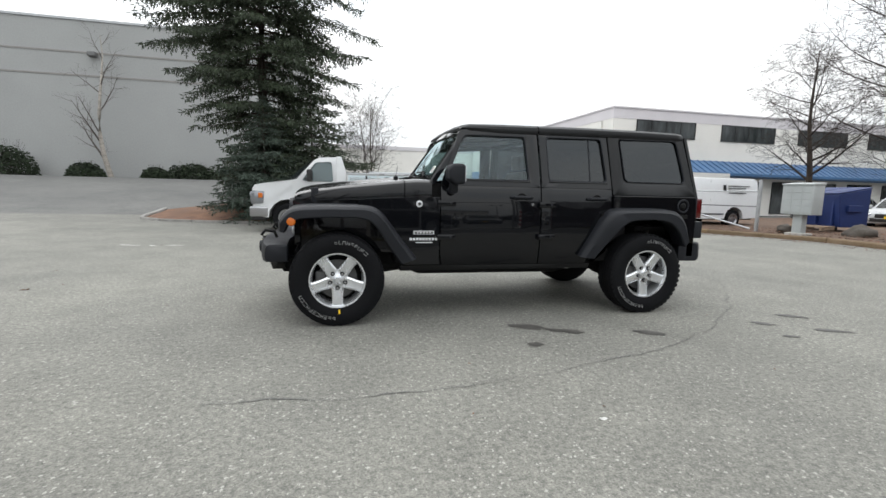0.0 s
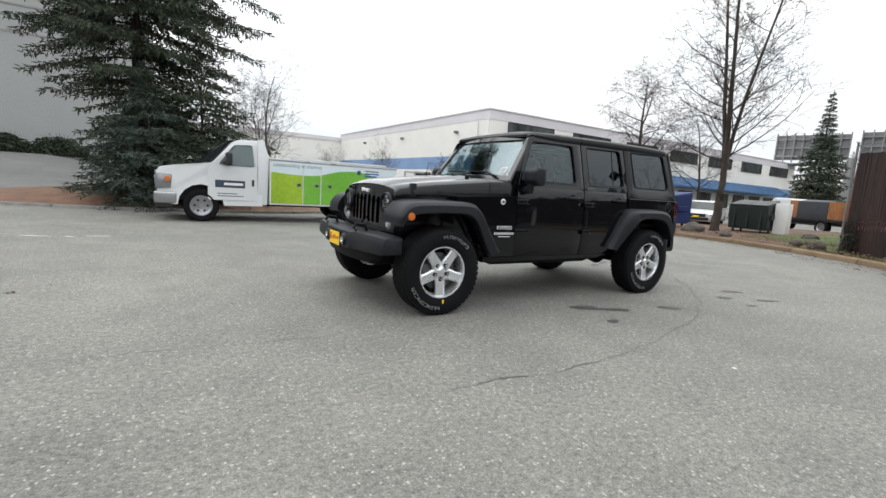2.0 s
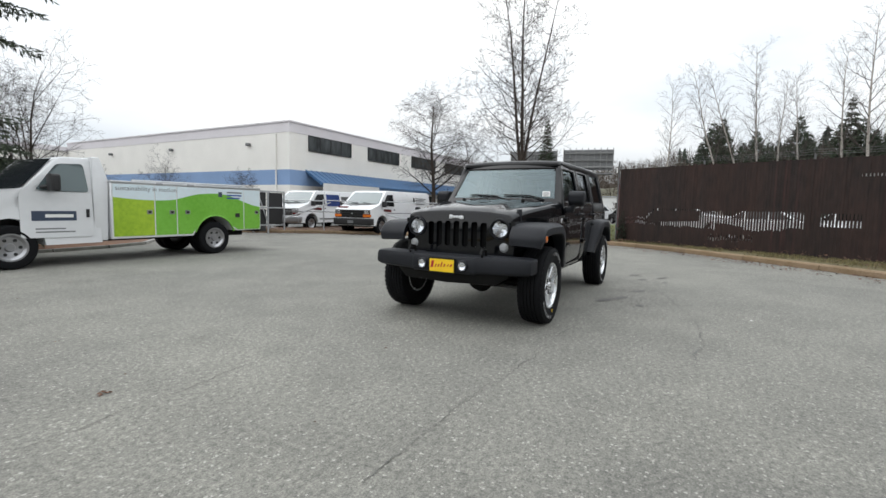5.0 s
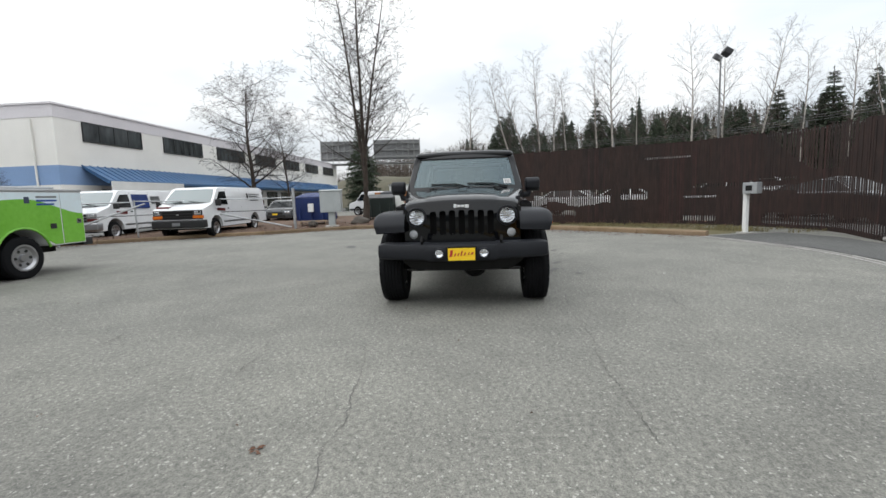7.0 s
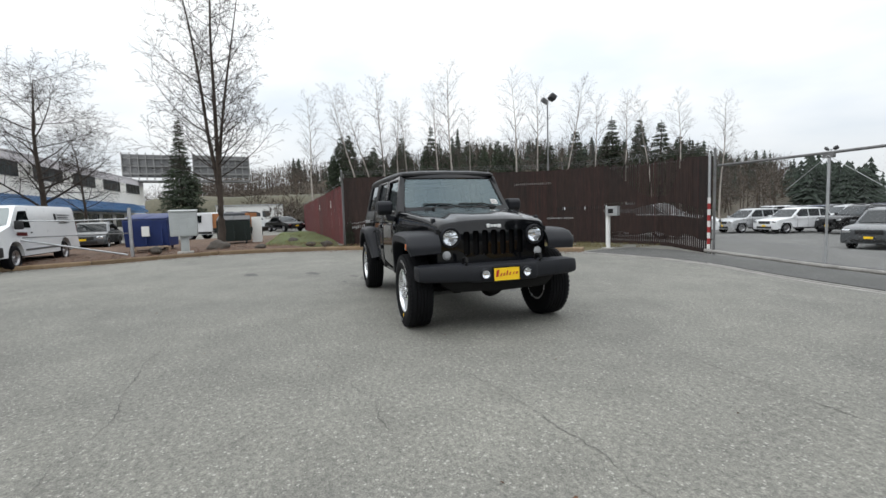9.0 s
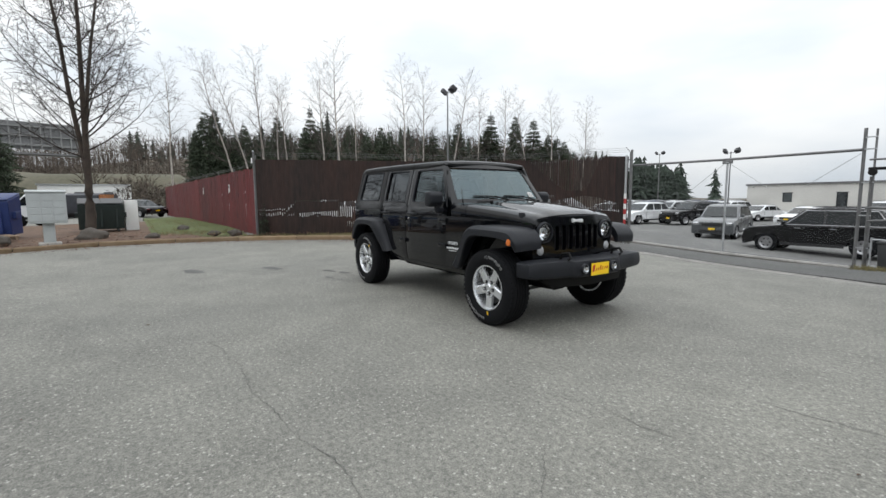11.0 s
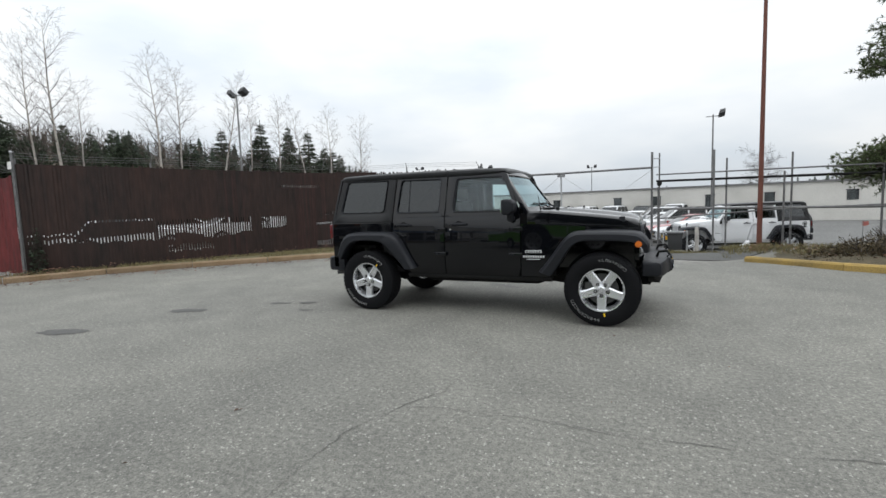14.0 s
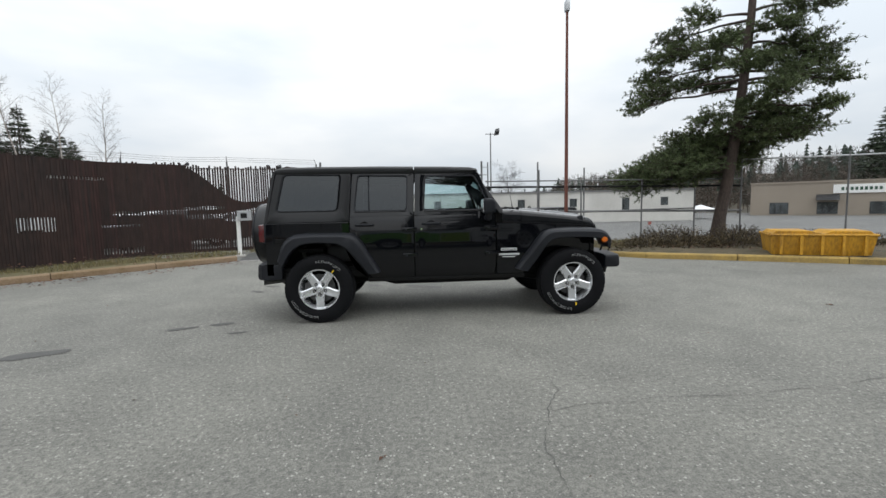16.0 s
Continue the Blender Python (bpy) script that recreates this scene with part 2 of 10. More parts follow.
def add_box(bm, lo, hi, bevel=0.0, seg=1):
    a, b = Vector(lo), Vector(hi)
    r = bmesh.ops.create_cube(bm, size=1.0, matrix=Matrix.Translation((a + b) / 2) @ Matrix.Diagonal((*(b - a), 1)))
    if bevel:
        edges = list({e for v in r["verts"] for e in v.link_edges})
        bmesh.ops.bevel(bm, geom=edges, offset=bevel, segments=seg, affect="EDGES", profile=0.6)
    return bm


def box(lo, hi, bevel=0.0, seg=1):
    return add_box(bmesh.new(), lo, hi, bevel, seg)


def add_prism(bm, poly, axis, a, b):
    """Extrudes a closed polygon along x, y or z from a to b. poly: pairs on the other two axes in their order."""
    def p3(p, w):
        return {"x": (w, p[0], p[1]), "y": (p[0], w, p[1]), "z": (p[0], p[1], w)}[axis]
    v0 = [bm.verts.new(p3(p, a)) for p in poly]
    v1 = [bm.verts.new(p3(p, b)) for p in poly]
    k = len(poly)
    fs = [bm.faces.new(v0[::-1]), bm.faces.new(v1)]
    for i in range(k):
        fs.append(bm.faces.new((v0[i], v0[(i + 1) % k], v1[(i + 1) % k], v1[i])))
    bmesh.ops.recalc_face_normals(bm, faces=fs)
    return v0 + v1


def prism(poly, axis, a, b, bevel=0.0, seg=1):
    bm = bmesh.new()
    add_prism(bm, poly, axis, a, b)
    if bevel:
        bmesh.ops.bevel(bm, geom=list(bm.edges), offset=bevel, segments=seg, affect="EDGES", profile=0.6, clamp_overlap=True)
    return bm


def add_loft(bm, rings, closed=True, caps=True):
    """Skins rings of equal length with quads."""
    vs = [[bm.verts.new(p) for p in r] for r in rings]
    k = len(rings[0])
    fs = []
    for r0, r1 in zip(vs, vs[1:]):
        for i in range(k if closed else k - 1):
            fs.append(bm.faces.new((r0[i], r0[(i + 1) % k], r1[(i + 1) % k], r1[i])))
    if caps and closed:
        fs.append(bm.faces.new(vs[0][::-1]))
        fs.append(bm.faces.new(vs[-1]))
    bmesh.ops.recalc_face_normals(bm, faces=fs)
    return bm


def add_tube(bm, pts, radius, sides=8, caps=True):
    pts = [Vector(p) for p in pts]
    rings = []
    up = Vector((0, 0, 1))
    for i, p in enumerate(pts):
        d = (pts[min(i + 1, len(pts) - 1)] - pts[max(i - 1, 0)]).normalized()
        u = d.cross(up)
        if u.length < 1e-3:
            u = d.cross(Vector((1, 0, 0)))
        u.normalize()
        v = d.cross(u)
        r = radius[i] if isinstance(radius, (list, tuple)) else radius
        rings.append([p + (u * math.cos(a) + v * math.sin(a)) * r for a in (2 * math.pi * j / sides for j in range(sides))])
    return add_loft(bm, rings, True, caps)


def tube(pts, radius, sides=8):
    return smooth(add_tube(bmesh.new(), pts, radius, sides))


def add_lathe(bm, profile, axis="y", centre=(0, 0, 0), seg=32, closed=False):
    """profile: (radius, offset along the axis). Revolves about an axis through centre."""
    rings = []
    c = Vector(centre)
    for r, w in profile:
        ring = []
        for j in range(seg):
            a = 2 * math.pi * j / seg
            x, z = r * math.cos(a), r * math.sin(a)
            ring.append(c + Vector({"y": (x, w, z), "z": (x, z, w), "x": (w, x, z)}[axis]))
        rings.append(ring)
    if closed:
        rings.append(rings[0])
    pointed = profile[0][0] < 1e-6 or profile[-1][0] < 1e-6
    add_loft(bm, rings, True, not closed and not pointed)
    if closed or pointed:
        bmesh.ops.remove_doubles(bm, verts=list(bm.verts), dist=1e-5)
    return bm


def lathe(profile, axis="y", centre=(0, 0, 0), seg=32, closed=False, angle=35):
    return smooth(add_lathe(bmesh.new(), profile, axis, centre, seg, closed), angle)


def sstep(a, b, x):
    t = min(1, max(0, (x - a) / (b - a)))
    return t * t * (3 - 2 * t)


# ---- ground ----
def ground_z(x, y):
    """Height of the land: level lot, a ramp up to the warehouse, a drop behind the gate."""
    z = -0.10 * sstep(-4.5, -8.5, y)
    z += 1.55 * sstep(-13.5, -30, y) * sstep(3.0, 9.0, x)
    z -= 0.10 * sstep(3.8, 5.8, y) * sstep(-2.5, 0.5, x) * (1 - sstep(3.0, 4.4, x))
    z -= 0.66 * sstep(6.8, 13.0, y) * sstep(-5.5, -2.5, x)
    z -= 0.66 * sstep(12.0, 22.0, y) * (1 - sstep(-5.5, -2.5, x))
    z -= 0.20 * sstep(12.0, 18.0, y)
    far = math.hypot(x + 5, y - 5)
    if far > 60:
        z -= 0.5 * sstep(60, 160, far)
    return z


def sheet(name, xs, ys, mat, dz=0.0, keep=None):
    verts, faces, idx = [], [], {}
    for i, x in enumerate(xs):
        for j, y in enumerate(ys):
            idx[i, j] = len(verts)
            verts.append((x, y, ground_z(x, y) + dz))
    for i in range(len(xs) - 1):
        for j in range(len(ys) - 1):
            if keep is None or keep((xs[i] + xs[i + 1]) / 2, (ys[j] + ys[j + 1]) / 2):
                faces.append((idx[i, j], idx[i + 1, j], idx[i + 1, j + 1], idx[i, j + 1]))
    return mesh_of(name, verts, faces, mat, True)


def steps(a, b, fine_a, fine_b, coarse, fine):
    out, x = [], a
    while x < b:
        out.append(x)
        x += fine if fine_a <= x < fine_b else coarse
    return out + [b]


gx = [-900, -500, -300, -200] + steps(-150, 150, -30, 30, 6, 1.0) + [200, 300, 500, 900]
gy = [-900, -500, -300, -200] + steps(-150, 150, -36, 50, 6, 1.0) + [200, 300, 500, 900]
ground_me = sheet("ground", gx, gy, ASPHALT)
ground_me.materials.append(FARGROUND)
ground_me.materials.append(ASPHALT2)
for poly in ground_me.polygons:
    c = poly.center
    if math.hypot(c.x + 5, c.y - 10) > 75:
        poly.material_index = 1
    elif (c.y > 9 and c.x > -40) or c.y < -14.5:
        poly.material_index = 2
tagged(new("ground", ground_me), "worn grey asphalt lot with pale aggregate and stains", "ground", kind="structure")

# ---- kerbs and verges ----
KERB_W = [(-6.2, -16.2), (-8.3, -13.6), (-10.0, -10.8), (-11.0, -8.3), (-11.35, -5.8), (-11.2, -2.6), (-10.35, -0.2), (-9.2, 1.5), (-7.9, 2.9), (-6.6, 4.2), (-5.5, 5.1), (-4.9, 5.7)]
KERB_E = [(3.66, 5.32), (4.02, 4.85), (4.55, 4.32), (5.2, 3.75), (6.3, 3.25), (7.4, 2.65), (8.6, 1.95), (10.4, 0.6), (12.0, -1.2), (13.2, -3.4), (13.6, -6.0)]


def arc_points(path, step):
    """Even points along a path, corners rounded by a Catmull-Rom curve."""
    p = [Vector((*q, 0)) for q in path]
    p = [p[0] * 2 - p[1]] + p + [p[-1] * 2 - p[-2]]
    fine = []
    for i in range(1, len(p) - 2):
        for k in range(24):
            t = k / 24
            a, b, c, d = p[i - 1], p[i], p[i + 1], p[i + 2]
            fine.append(0.5 * ((2 * b) + (c - a) * t + (2 * a - 5 * b + 4 * c - d) * t * t + (3 * b - a - 3 * c + d) * t ** 3))
    fine.append(p[-2])
    out, acc = [fine[0]], 0.0
    for a, b in zip(fine, fine[1:]):
        acc += (b - a).length
        if acc >= step:
            out.append(b)
            acc = 0
    return out


def kerb_line(name, path, width, height, mat, label, length=1.8, outward=1):
    top = tagged(thing(name, label, "kerb", kind="structure"))
    pts = arc_points(path, length)
    for a, b in zip(pts, pts[1:]):
        d = (b - a).normalized()
        nrm = Vector((-d.y, d.x, 0)) * outward
        a2, b2 = a + d * 0.008, b - d * 0.008
        za, zb = ground_z(a.x, a.y), ground_z(b.x, b.y)
        prof = ((0, -0.1), (0.012, height - 0.03), (0.04, height), (width, height), (width, -0.1))
        bm = bmesh.new()
        r0 = [a2 + nrm * w + Vector((0, 0, za + h)) for w, h in prof]
        r1 = [b2 + nrm * w + Vector((0, 0, zb + h)) for w, h in prof]
        add_loft(bm, [r0, r1])
        part("kerb_stone", bm, mat, top)
    return pts


kw = kerb_line("kerb_west", KERB_W, 0.17, 0.13, KERB_WORN, "worn mossy concrete kerb along a leaf-strewn verge", outward=1)
ke = kerb_line("kerb_east", KERB_E, 0.16, 0.125, KERB_YELLOW, "kerb with faded yellow paint along a planted verge", outward=1)


def strip_from(name, inner, outer, mat, label, lift, lump=0.03, cols=10, cat="ground", fall=0.0):
    """A verge between two matched lines, with an uneven surface."""
    verts, faces = [], []
    k = len(inner)
    for i in range(k):
        a, b = inner[i], outer[i]
        for j in range(cols + 1):
            t = j / cols
            p = a.lerp(b, t)
            end = i in (0, k - 1)
            z = ground_z(p.x, p.y) - 0.03 if end else ground_z(p.x, p.y) + lift - fall * t + (lump * (noise.noise(Vector((p.x * 1.3, p.y * 1.3, 0))) + 0.6) if 0 < j else 0)
            verts.append((p.x, p.y, z))
    for i in range(k - 1):
        for j in range(cols):
            q = i * (cols + 1) + j
            faces.append((q, q + cols + 1, q + cols + 2, q + 1))
    return tagged(new(name, mesh_of(name, verts, faces, mat, True)), label, cat, kind="structure")



# verges behind the kerbs
FENCE = [(-11.65, -0.3), (-10.45, 2.9), (-9.42, 5.75), (-8.85, 7.05), (-7.3, 8.35), (-5.6, 8.95), (-3.5, 8.85)]


def inset(pts, w):
    out = []
    for i, p in enumerate(pts):
        d = (pts[min(i + 1, len(pts) - 1)] - pts[max(i - 1, 0)]).normalized()
        out.append(p + Vector((-d.y, d.x, 0)) * w)
    return out


kin = inset(kw, 0.17)
south = [p for p in kin if p.y < -0.9]
strip_from("verge_west", south, [Vector((-26, p.y * 1.0 - (1.5 if p.y < -9 else 0), 0)) for p in south], DIRT, "strip of brown leaf litter and dirt behind the kerb", 0.10, 0.08, 24)
north = [p for p in kin if p.y >= -1.6]
far_line = [Vector((x, y, 0)) for x, y in FENCE]
flen = [0]
for a, b in zip(far_line, far_line[1:]):
    flen.append(flen[-1] + (b - a).length)


def along_fence(s):
    s = min(max(s, 0), flen[-1])
    for i in range(len(flen) - 1):
        if s <= flen[i + 1] + 1e-6:
            t = (s - flen[i]) / (flen[i + 1] - flen[i])
            return far_line[i].lerp(far_line[i + 1], t), (far_line[i + 1] - far_line[i]).normalized()


outer = []
for i, p in enumerate(north):
    q, d = along_fence(0.86 * flen[-1] * i / (len(north) - 1))
    outer.append(q + Vector((-d.y, d.x, 0)) * 0.6)
strip_from("verge_grass", north, outer, GRASS, "narrow verge of winter grass and dead leaves below the fence", 0.11, 0.05, 10, fall=0.20)
ein = inset(ke, 0.17)
strip_from("verge_east", ein, [p + Vector((1.6, 4.0, 0)) * (1 if p.x > 4 else 0.6) for p in ein], VERGESOIL, "planted verge with dirt, thin grass and dead leaves behind yellow kerb", 0.12, 0.10, 14)
lawn_in = [Vector((x, -3.4, 0)) for x in range(-12, -34, -2)]
strip_from("grass_strip", lawn_in, [Vector((p.x, -0.45 - 0.04 * (-12 - p.x), 0)) for p in lawn_in], GREENGRASS, "strip of green grass beside the red fence", 0.17, 0.05, 10)


# ---- slatted fence ----
RUSTRED = material("faded_maroon_slat", (0.0250, 0.0100, 0.0080), 0.8, var=0.55, scale=0.6, fine=5.0, bump=0.3, tint=(0.017, 0.0085, 0.0075), per_object=0.15, stretch=(2.2, 2.2, 0.5), world_space=True)


def slat_mesh(name, w, h, mat, seed, top_cut=0.0):
    r = random.Random(seed)
    bm = bmesh.new()
    k = 4
    rings = []
    for i in range(k + 1):
        z = h * i / k
        o = r.uniform(-0.003, 0.003)
        ww = w * r.uniform(0.94, 1.0)
        rings.append([(-ww / 2 + o, -0.003, z), (ww / 2 + o, -0.003, z), (ww / 2 + o, 0.003, z), (-ww / 2 + o, 0.003, z)])
    add_loft(bm, rings)
    me = bpy.data.meshes.new(name)
    bm.to_mesh(me)
    bm.free()
    me.materials.append(mat)
    return me


def slat_fence(name, path_at, length, height, pitch, width, mat, label, posts, seed, base=0.10, gaps=(), cut=None, wires=True, back=1):
    fence = thing(name, label, "fence")
    r = random.Random(seed)
    meshes = [slat_mesh("slat", width, 1.0, mat, seed + k) for k in range(6)]
    rusty = [slat_mesh("slat", width, 1.0, RUSTRED, seed + k) for k in range(6)]
    count = int(length / pitch)
    for i in range(count):
        s = (i + 0.5) * pitch
        if any(abs(s - g) < pitch * 0.5 for g in gaps):
            continue
        p, d = path_at(s)
        z0 = ground_z(p.x, p.y) + base + r.uniform(-0.02, 0.03)
        h = height + r.uniform(-0.015, 0.015) + (r.uniform(-0.05, 0.05) if mat is SLAT and s > 8 else 0) - (cut(s) if cut else 0) * r.uniform(0.6, 1.0)
        red = mat is SLAT and ((6.9 < s < 8.1 and r.random() < 0.75) or (8.6 < s < 9.9 and r.random() < 0.4) or r.random() < 0.08)
        ob = part("slat", (rusty if red else meshes)[r.randrange(6)], None, fence)
        yaw = math.atan2(d.y, d.x) + r.uniform(-0.06, 0.06)
        ob.matrix_basis = Matrix.Translation((p.x, p.y, z0)) @ Euler((r.uniform(-0.004, 0.004), r.uniform(-0.003, 0.003), yaw)).to_matrix().to_4x4() @ Matrix.Diagonal((r.uniform(0.92, 1.05), 1, h, 1))
    for k in range(posts + 1):
        s = length * k / posts
        p, d = path_at(s)
        nrm = Vector((-d.y, d.x, 0)) * 0.05 * back
        z0 = ground_z(p.x, p.y)
        part("post", tube([(p.x + nrm.x, p.y + nrm.y, z0 - 0.1), (p.x + nrm.x, p.y + nrm.y, z0 + base + height + 0.12)], 0.024, 10), GALV_DARK, fence)
        part("outrigger", tube([(p.x + nrm.x, p.y + nrm.y, z0 + base + height + 0.1), (p.x - nrm.x * 3.5, p.y - nrm.y * 3.5, z0 + base + height + 0.25)], 0.009, 6), GALV_DARK, fence)
    for hh in (0.45, height * 0.52, height - 0.12):
        pts = []
        for k in range(121):
            p, d = path_at(length * k / 120)
            nrm = Vector((-d.y, d.x, 0)) * 0.045 * back
            pts.append((p.x + nrm.x, p.y + nrm.y, ground_z(p.x, p.y) + base + hh))
        part("rail", tube(pts, 0.017, 6), GALV_DARK, fence)
    if wires:
        for k in range(3):
            pts = []
            for j in range(posts * 4 + 1):
                p, d = path_at(length * j / (posts * 4))
                nrm = Vector((-d.y, d.x, 0))
                o = 0.05 - 0.06 * (k + 1)
                sag = 0.03 * math.sin(math.pi * (j % 4) / 4)
                pts.append((p.x + nrm.x * o, p.y + nrm.y * o, ground_z(p.x, p.y) + base + height + 0.06 + 0.055 * (k + 1) - sag))
            part("barbed_wire", tube(pts, 0.0038, 4), GALV_DARK, fence)
    return fence


BROWN_H = 2.75
brown = slat_fence("slat_fence", along_fence, flen[-1], BROWN_H, 0.074, 0.0550, SLAT, "tall weathered brown slatted fence topped with barbed wire", 5, 3, base=-0.05,
           cut=lambda s: 0.06 * sstep(9.6, 11.0, s) + 0.05 * (0.5 + 0.5 * math.sin(s * 1.9)))
# screen added to close the slat gaps; openings trace bright outlines round cars beyond
SCREEN = material("dark_brown_screen", (0.0210, 0.0102, 0.0076), 0.85, var=0.62, scale=0.55, fine=5.0, bump=0.4, tint=(0.012, 0.007, 0.006), stretch=(2.2, 2.2, 0.5), world_space=True)


def fence_openings(s):
    """Where daylight comes through between the slats: height bands at s metres along the fence."""
    o = []
    wave = math.sin(s * 37.0) * 0.02 + math.sin(s * 11.3) * 0.02
    if 0.10 < s < 1.0:
        o.append((0.68 + wave, 0.76 + 0.03 * s + wave))
        o.append((0.86 + wave, 0.90 + wave))
    elif s < 1.32 and s > 0.9:
        rise = 0.88 + 0.30 * sstep(0.95, 1.32, s)
        o.append((0.66 + wave, 0.74 + wave))
        o.append((rise - 0.05, rise + 0.04))
    elif 1.3 < s < 2.72:
        o.append((0.64 + wave, 0.75 + 0.05 * (s - 1.3)))
        o.append((1.155, 1.215))
    if 2.72 <= s < 5.4:
        top = 1.16 - 0.04 * sstep(3.2, 2.7, s)
        if 3.25 < s < 3.95:
            o.append((0.70 + 0.08 * sstep(3.95, 3.4, s), top))
        else:
            o.append((0.60 + 0.12 * sstep(4.4, 5.4, s) + wave, top))
    if 3.0 < s < 4.25:
        o.append((0.26 + wave, 0.44 + wave))
    if 5.80 < s < 6.56:
        o.append((0.78, 1.14))
    if 6.5 < s < 7.88:
        o.append((2.10, 2.17))
    if 7.7 < s < 8.65:
        o.append((0.80, 0.86))
        o.append((0.06, 0.22))
    if 7.98 < s < 9.85:
        o.append((1.12, 1.24))
    if 9.77 < s < 10.86:
        o.append((0.96, 1.10))
        o.append((1.24, 1.34))
    if 10.86 < s < 13.5:
        o.append((0.86, 1.10 + 0.18 * math.sin((s - 10.86) / 2.64 * math.pi)))
    if 9.95 < s < 13.75:
        o.append((0.03, 0.30 + 0.05 * math.sin(s * 5)))
    if 9.94 < s < 12.9:
        o.append((2.62 - 1.15 * sstep(9.6, 11.5, s) + 1.15 * sstep(12.0, 12.9, s), 2.7))
    return o


def screen_bands(s):
    """Solid height bands of the dark screen behind the slats at s metres along the fence."""
    solid, z = [], -0.18
    for a, b in sorted(fence_openings(s)):
        if a > z:
            solid.append((z, a))
        z = max(z, b)
    if z < BROWN_H - 0.15:
        solid.append((z, BROWN_H - 0.15))
    return solid


bm = bmesh.new()
cols = int(flen[-1] / 0.074)
for i in range(cols):
    ends = [i * 0.074, (i + 1) * 0.074]
    mid = screen_bands(ends[0] + 0.037)
    bands = [screen_bands(e) if len(screen_bands(e)) == len(mid) else mid for e in ends]
    for k in range(len(mid)):
        ring = []
        for e, bd in zip(ends, bands):
            p, d = along_fence(e)
            nrm = Vector((-d.y, d.x, 0))
            zb = ground_z(p.x, p.y) + 0.08
            ring.append([(p.x + nrm.x * w, p.y + nrm.y * w, zb + h) for w, h in ((0.0042, bd[k][0]), (0.0042, bd[k][1]), (0.0082, bd[k][1]), (0.0082, bd[k][0]))])
        add_loft(bm, ring, caps=False)
bmesh.ops.remove_doubles(bm, verts=list(bm.verts), dist=0.0005)
part("backing_screen", bm, SCREEN, brown)
# white strip added behind the row of gaps, standing in for their brightness
bm = bmesh.new()
add_loft(bm, [[(p.x - d.y * w, p.y + d.x * w, ground_z(p.x, p.y) + h) for w, h in ((0.030, 2.16), (0.030, 2.27), (0.034, 2.27), (0.034, 2.16))] for p, d in (along_fence(6.46 + k * 0.24) for k in range(7))])
part("slot_bright_strip", bm, WHITE_PAINT, brown, "white strip added behind the slats so that one slot shows bright")
RED0, RED1 = Vector((-11.75, -0.35, 0)), Vector((-39.0, -1.6, 0))
red_dir = (RED1 - RED0).normalized()
slat_fence("red_fence", lambda s: (RED0 + red_dir * s, red_dir), (RED1 - RED0).length, 2.30, 0.115, 0.113, REDSLAT, "long dark red slatted fence topped with barbed wire", 9, 5, back=-1)
for s in (3.6, 9.5):
    p = RED0 + red_dir * s
    sg = thing("fence_sign", "small white notice plate fixed on the red fence", "sign", pose(p.x, p.y - 0.06, 1.62))
    part("plate", box((-0.11, -0.008, 0), (0.11, 0.008, 0.32), 0.004), WHITE_PAINT, sg)
    part("print_bars", box((-0.08, -0.012, 0.18), (0.08, -0.008, 0.27)), GALV_DARK, sg)
corner_post = thing("corner_post", "grey steel fence corner post with a small notice", "post", pose(-11.63, -0.36, 0))
part("pole", tube([(0, 0, -0.1), (0, 0, 2.95)], 0.028, 12), GALV_DARK, corner_post)
part("cap", lathe([(0.0, 2.985), (0.028, 2.97), (0.034, 2.94)], "z"), GALV, corner_post)
part("notice", box((-0.05, -0.07, 2.55), (0.10, -0.055, 2.72)), WHITE_PAINT, corner_post)


# ---- chain link ----
def chain_panel(a, b, z0, z1, cell=0.065, wire=0.0004, slope=0.0):
    """Woven wire between two plan points: two sets of diagonal wires."""
    a, b = Vector(a), Vector(b)
    L = (b - a).length
    d = (b - a).normalized()
    nrm = Vector((-d.y, d.x))
    H = z1 - z0
    verts, faces = [], []
    for sgn in (1, -1):
        s = -H
        while s < L + H:
            s0, s1 = s, s + sgn * H
            t0, t1 = 0.0, 1.0
            lo, hi = min(s0, s1), max(s0, s1)
            if hi > 0 and lo < L:
                def cl(v):
                    return min(max(v, 0), L)
                u0, u1 = cl(s0), cl(s1)
                h0, h1 = abs(u0 - s0), H - abs(u1 - s1)
                if h1 - h0 > 0.02:
                    o = nrm * 0.003 * sgn
                    p0, p1 = a + d * u0 + o, a + d * u1 + o
                    k = len(verts)
                    q0, q1 = z0 + h0 + slope * u0, z0 + h1 + slope * u1
                    w = wire * 0.7
                    dx, dy = d.x * w * sgn, d.y * w * sgn
                    verts += [(p0.x - dx, p0.y - dy, q0 + w), (p0.x + dx, p0.y + dy, q0 - w), (p1.x + dx, p1.y + dy, q1 - w), (p1.x - dx, p1.y - dy, q1 + w)]
                    n2 = nrm * wire
                    verts += [(p0.x + n2.x, p0.y + n2.y, q0), (p1.x + n2.x, p1.y + n2.y, q1)]
                    faces += [(k, k + 1, k + 2, k + 3), (k + 1, k + 4, k + 5, k + 2), (k + 4, k, k + 3, k + 5)]
            s += cell * 1.41
    return verts, faces


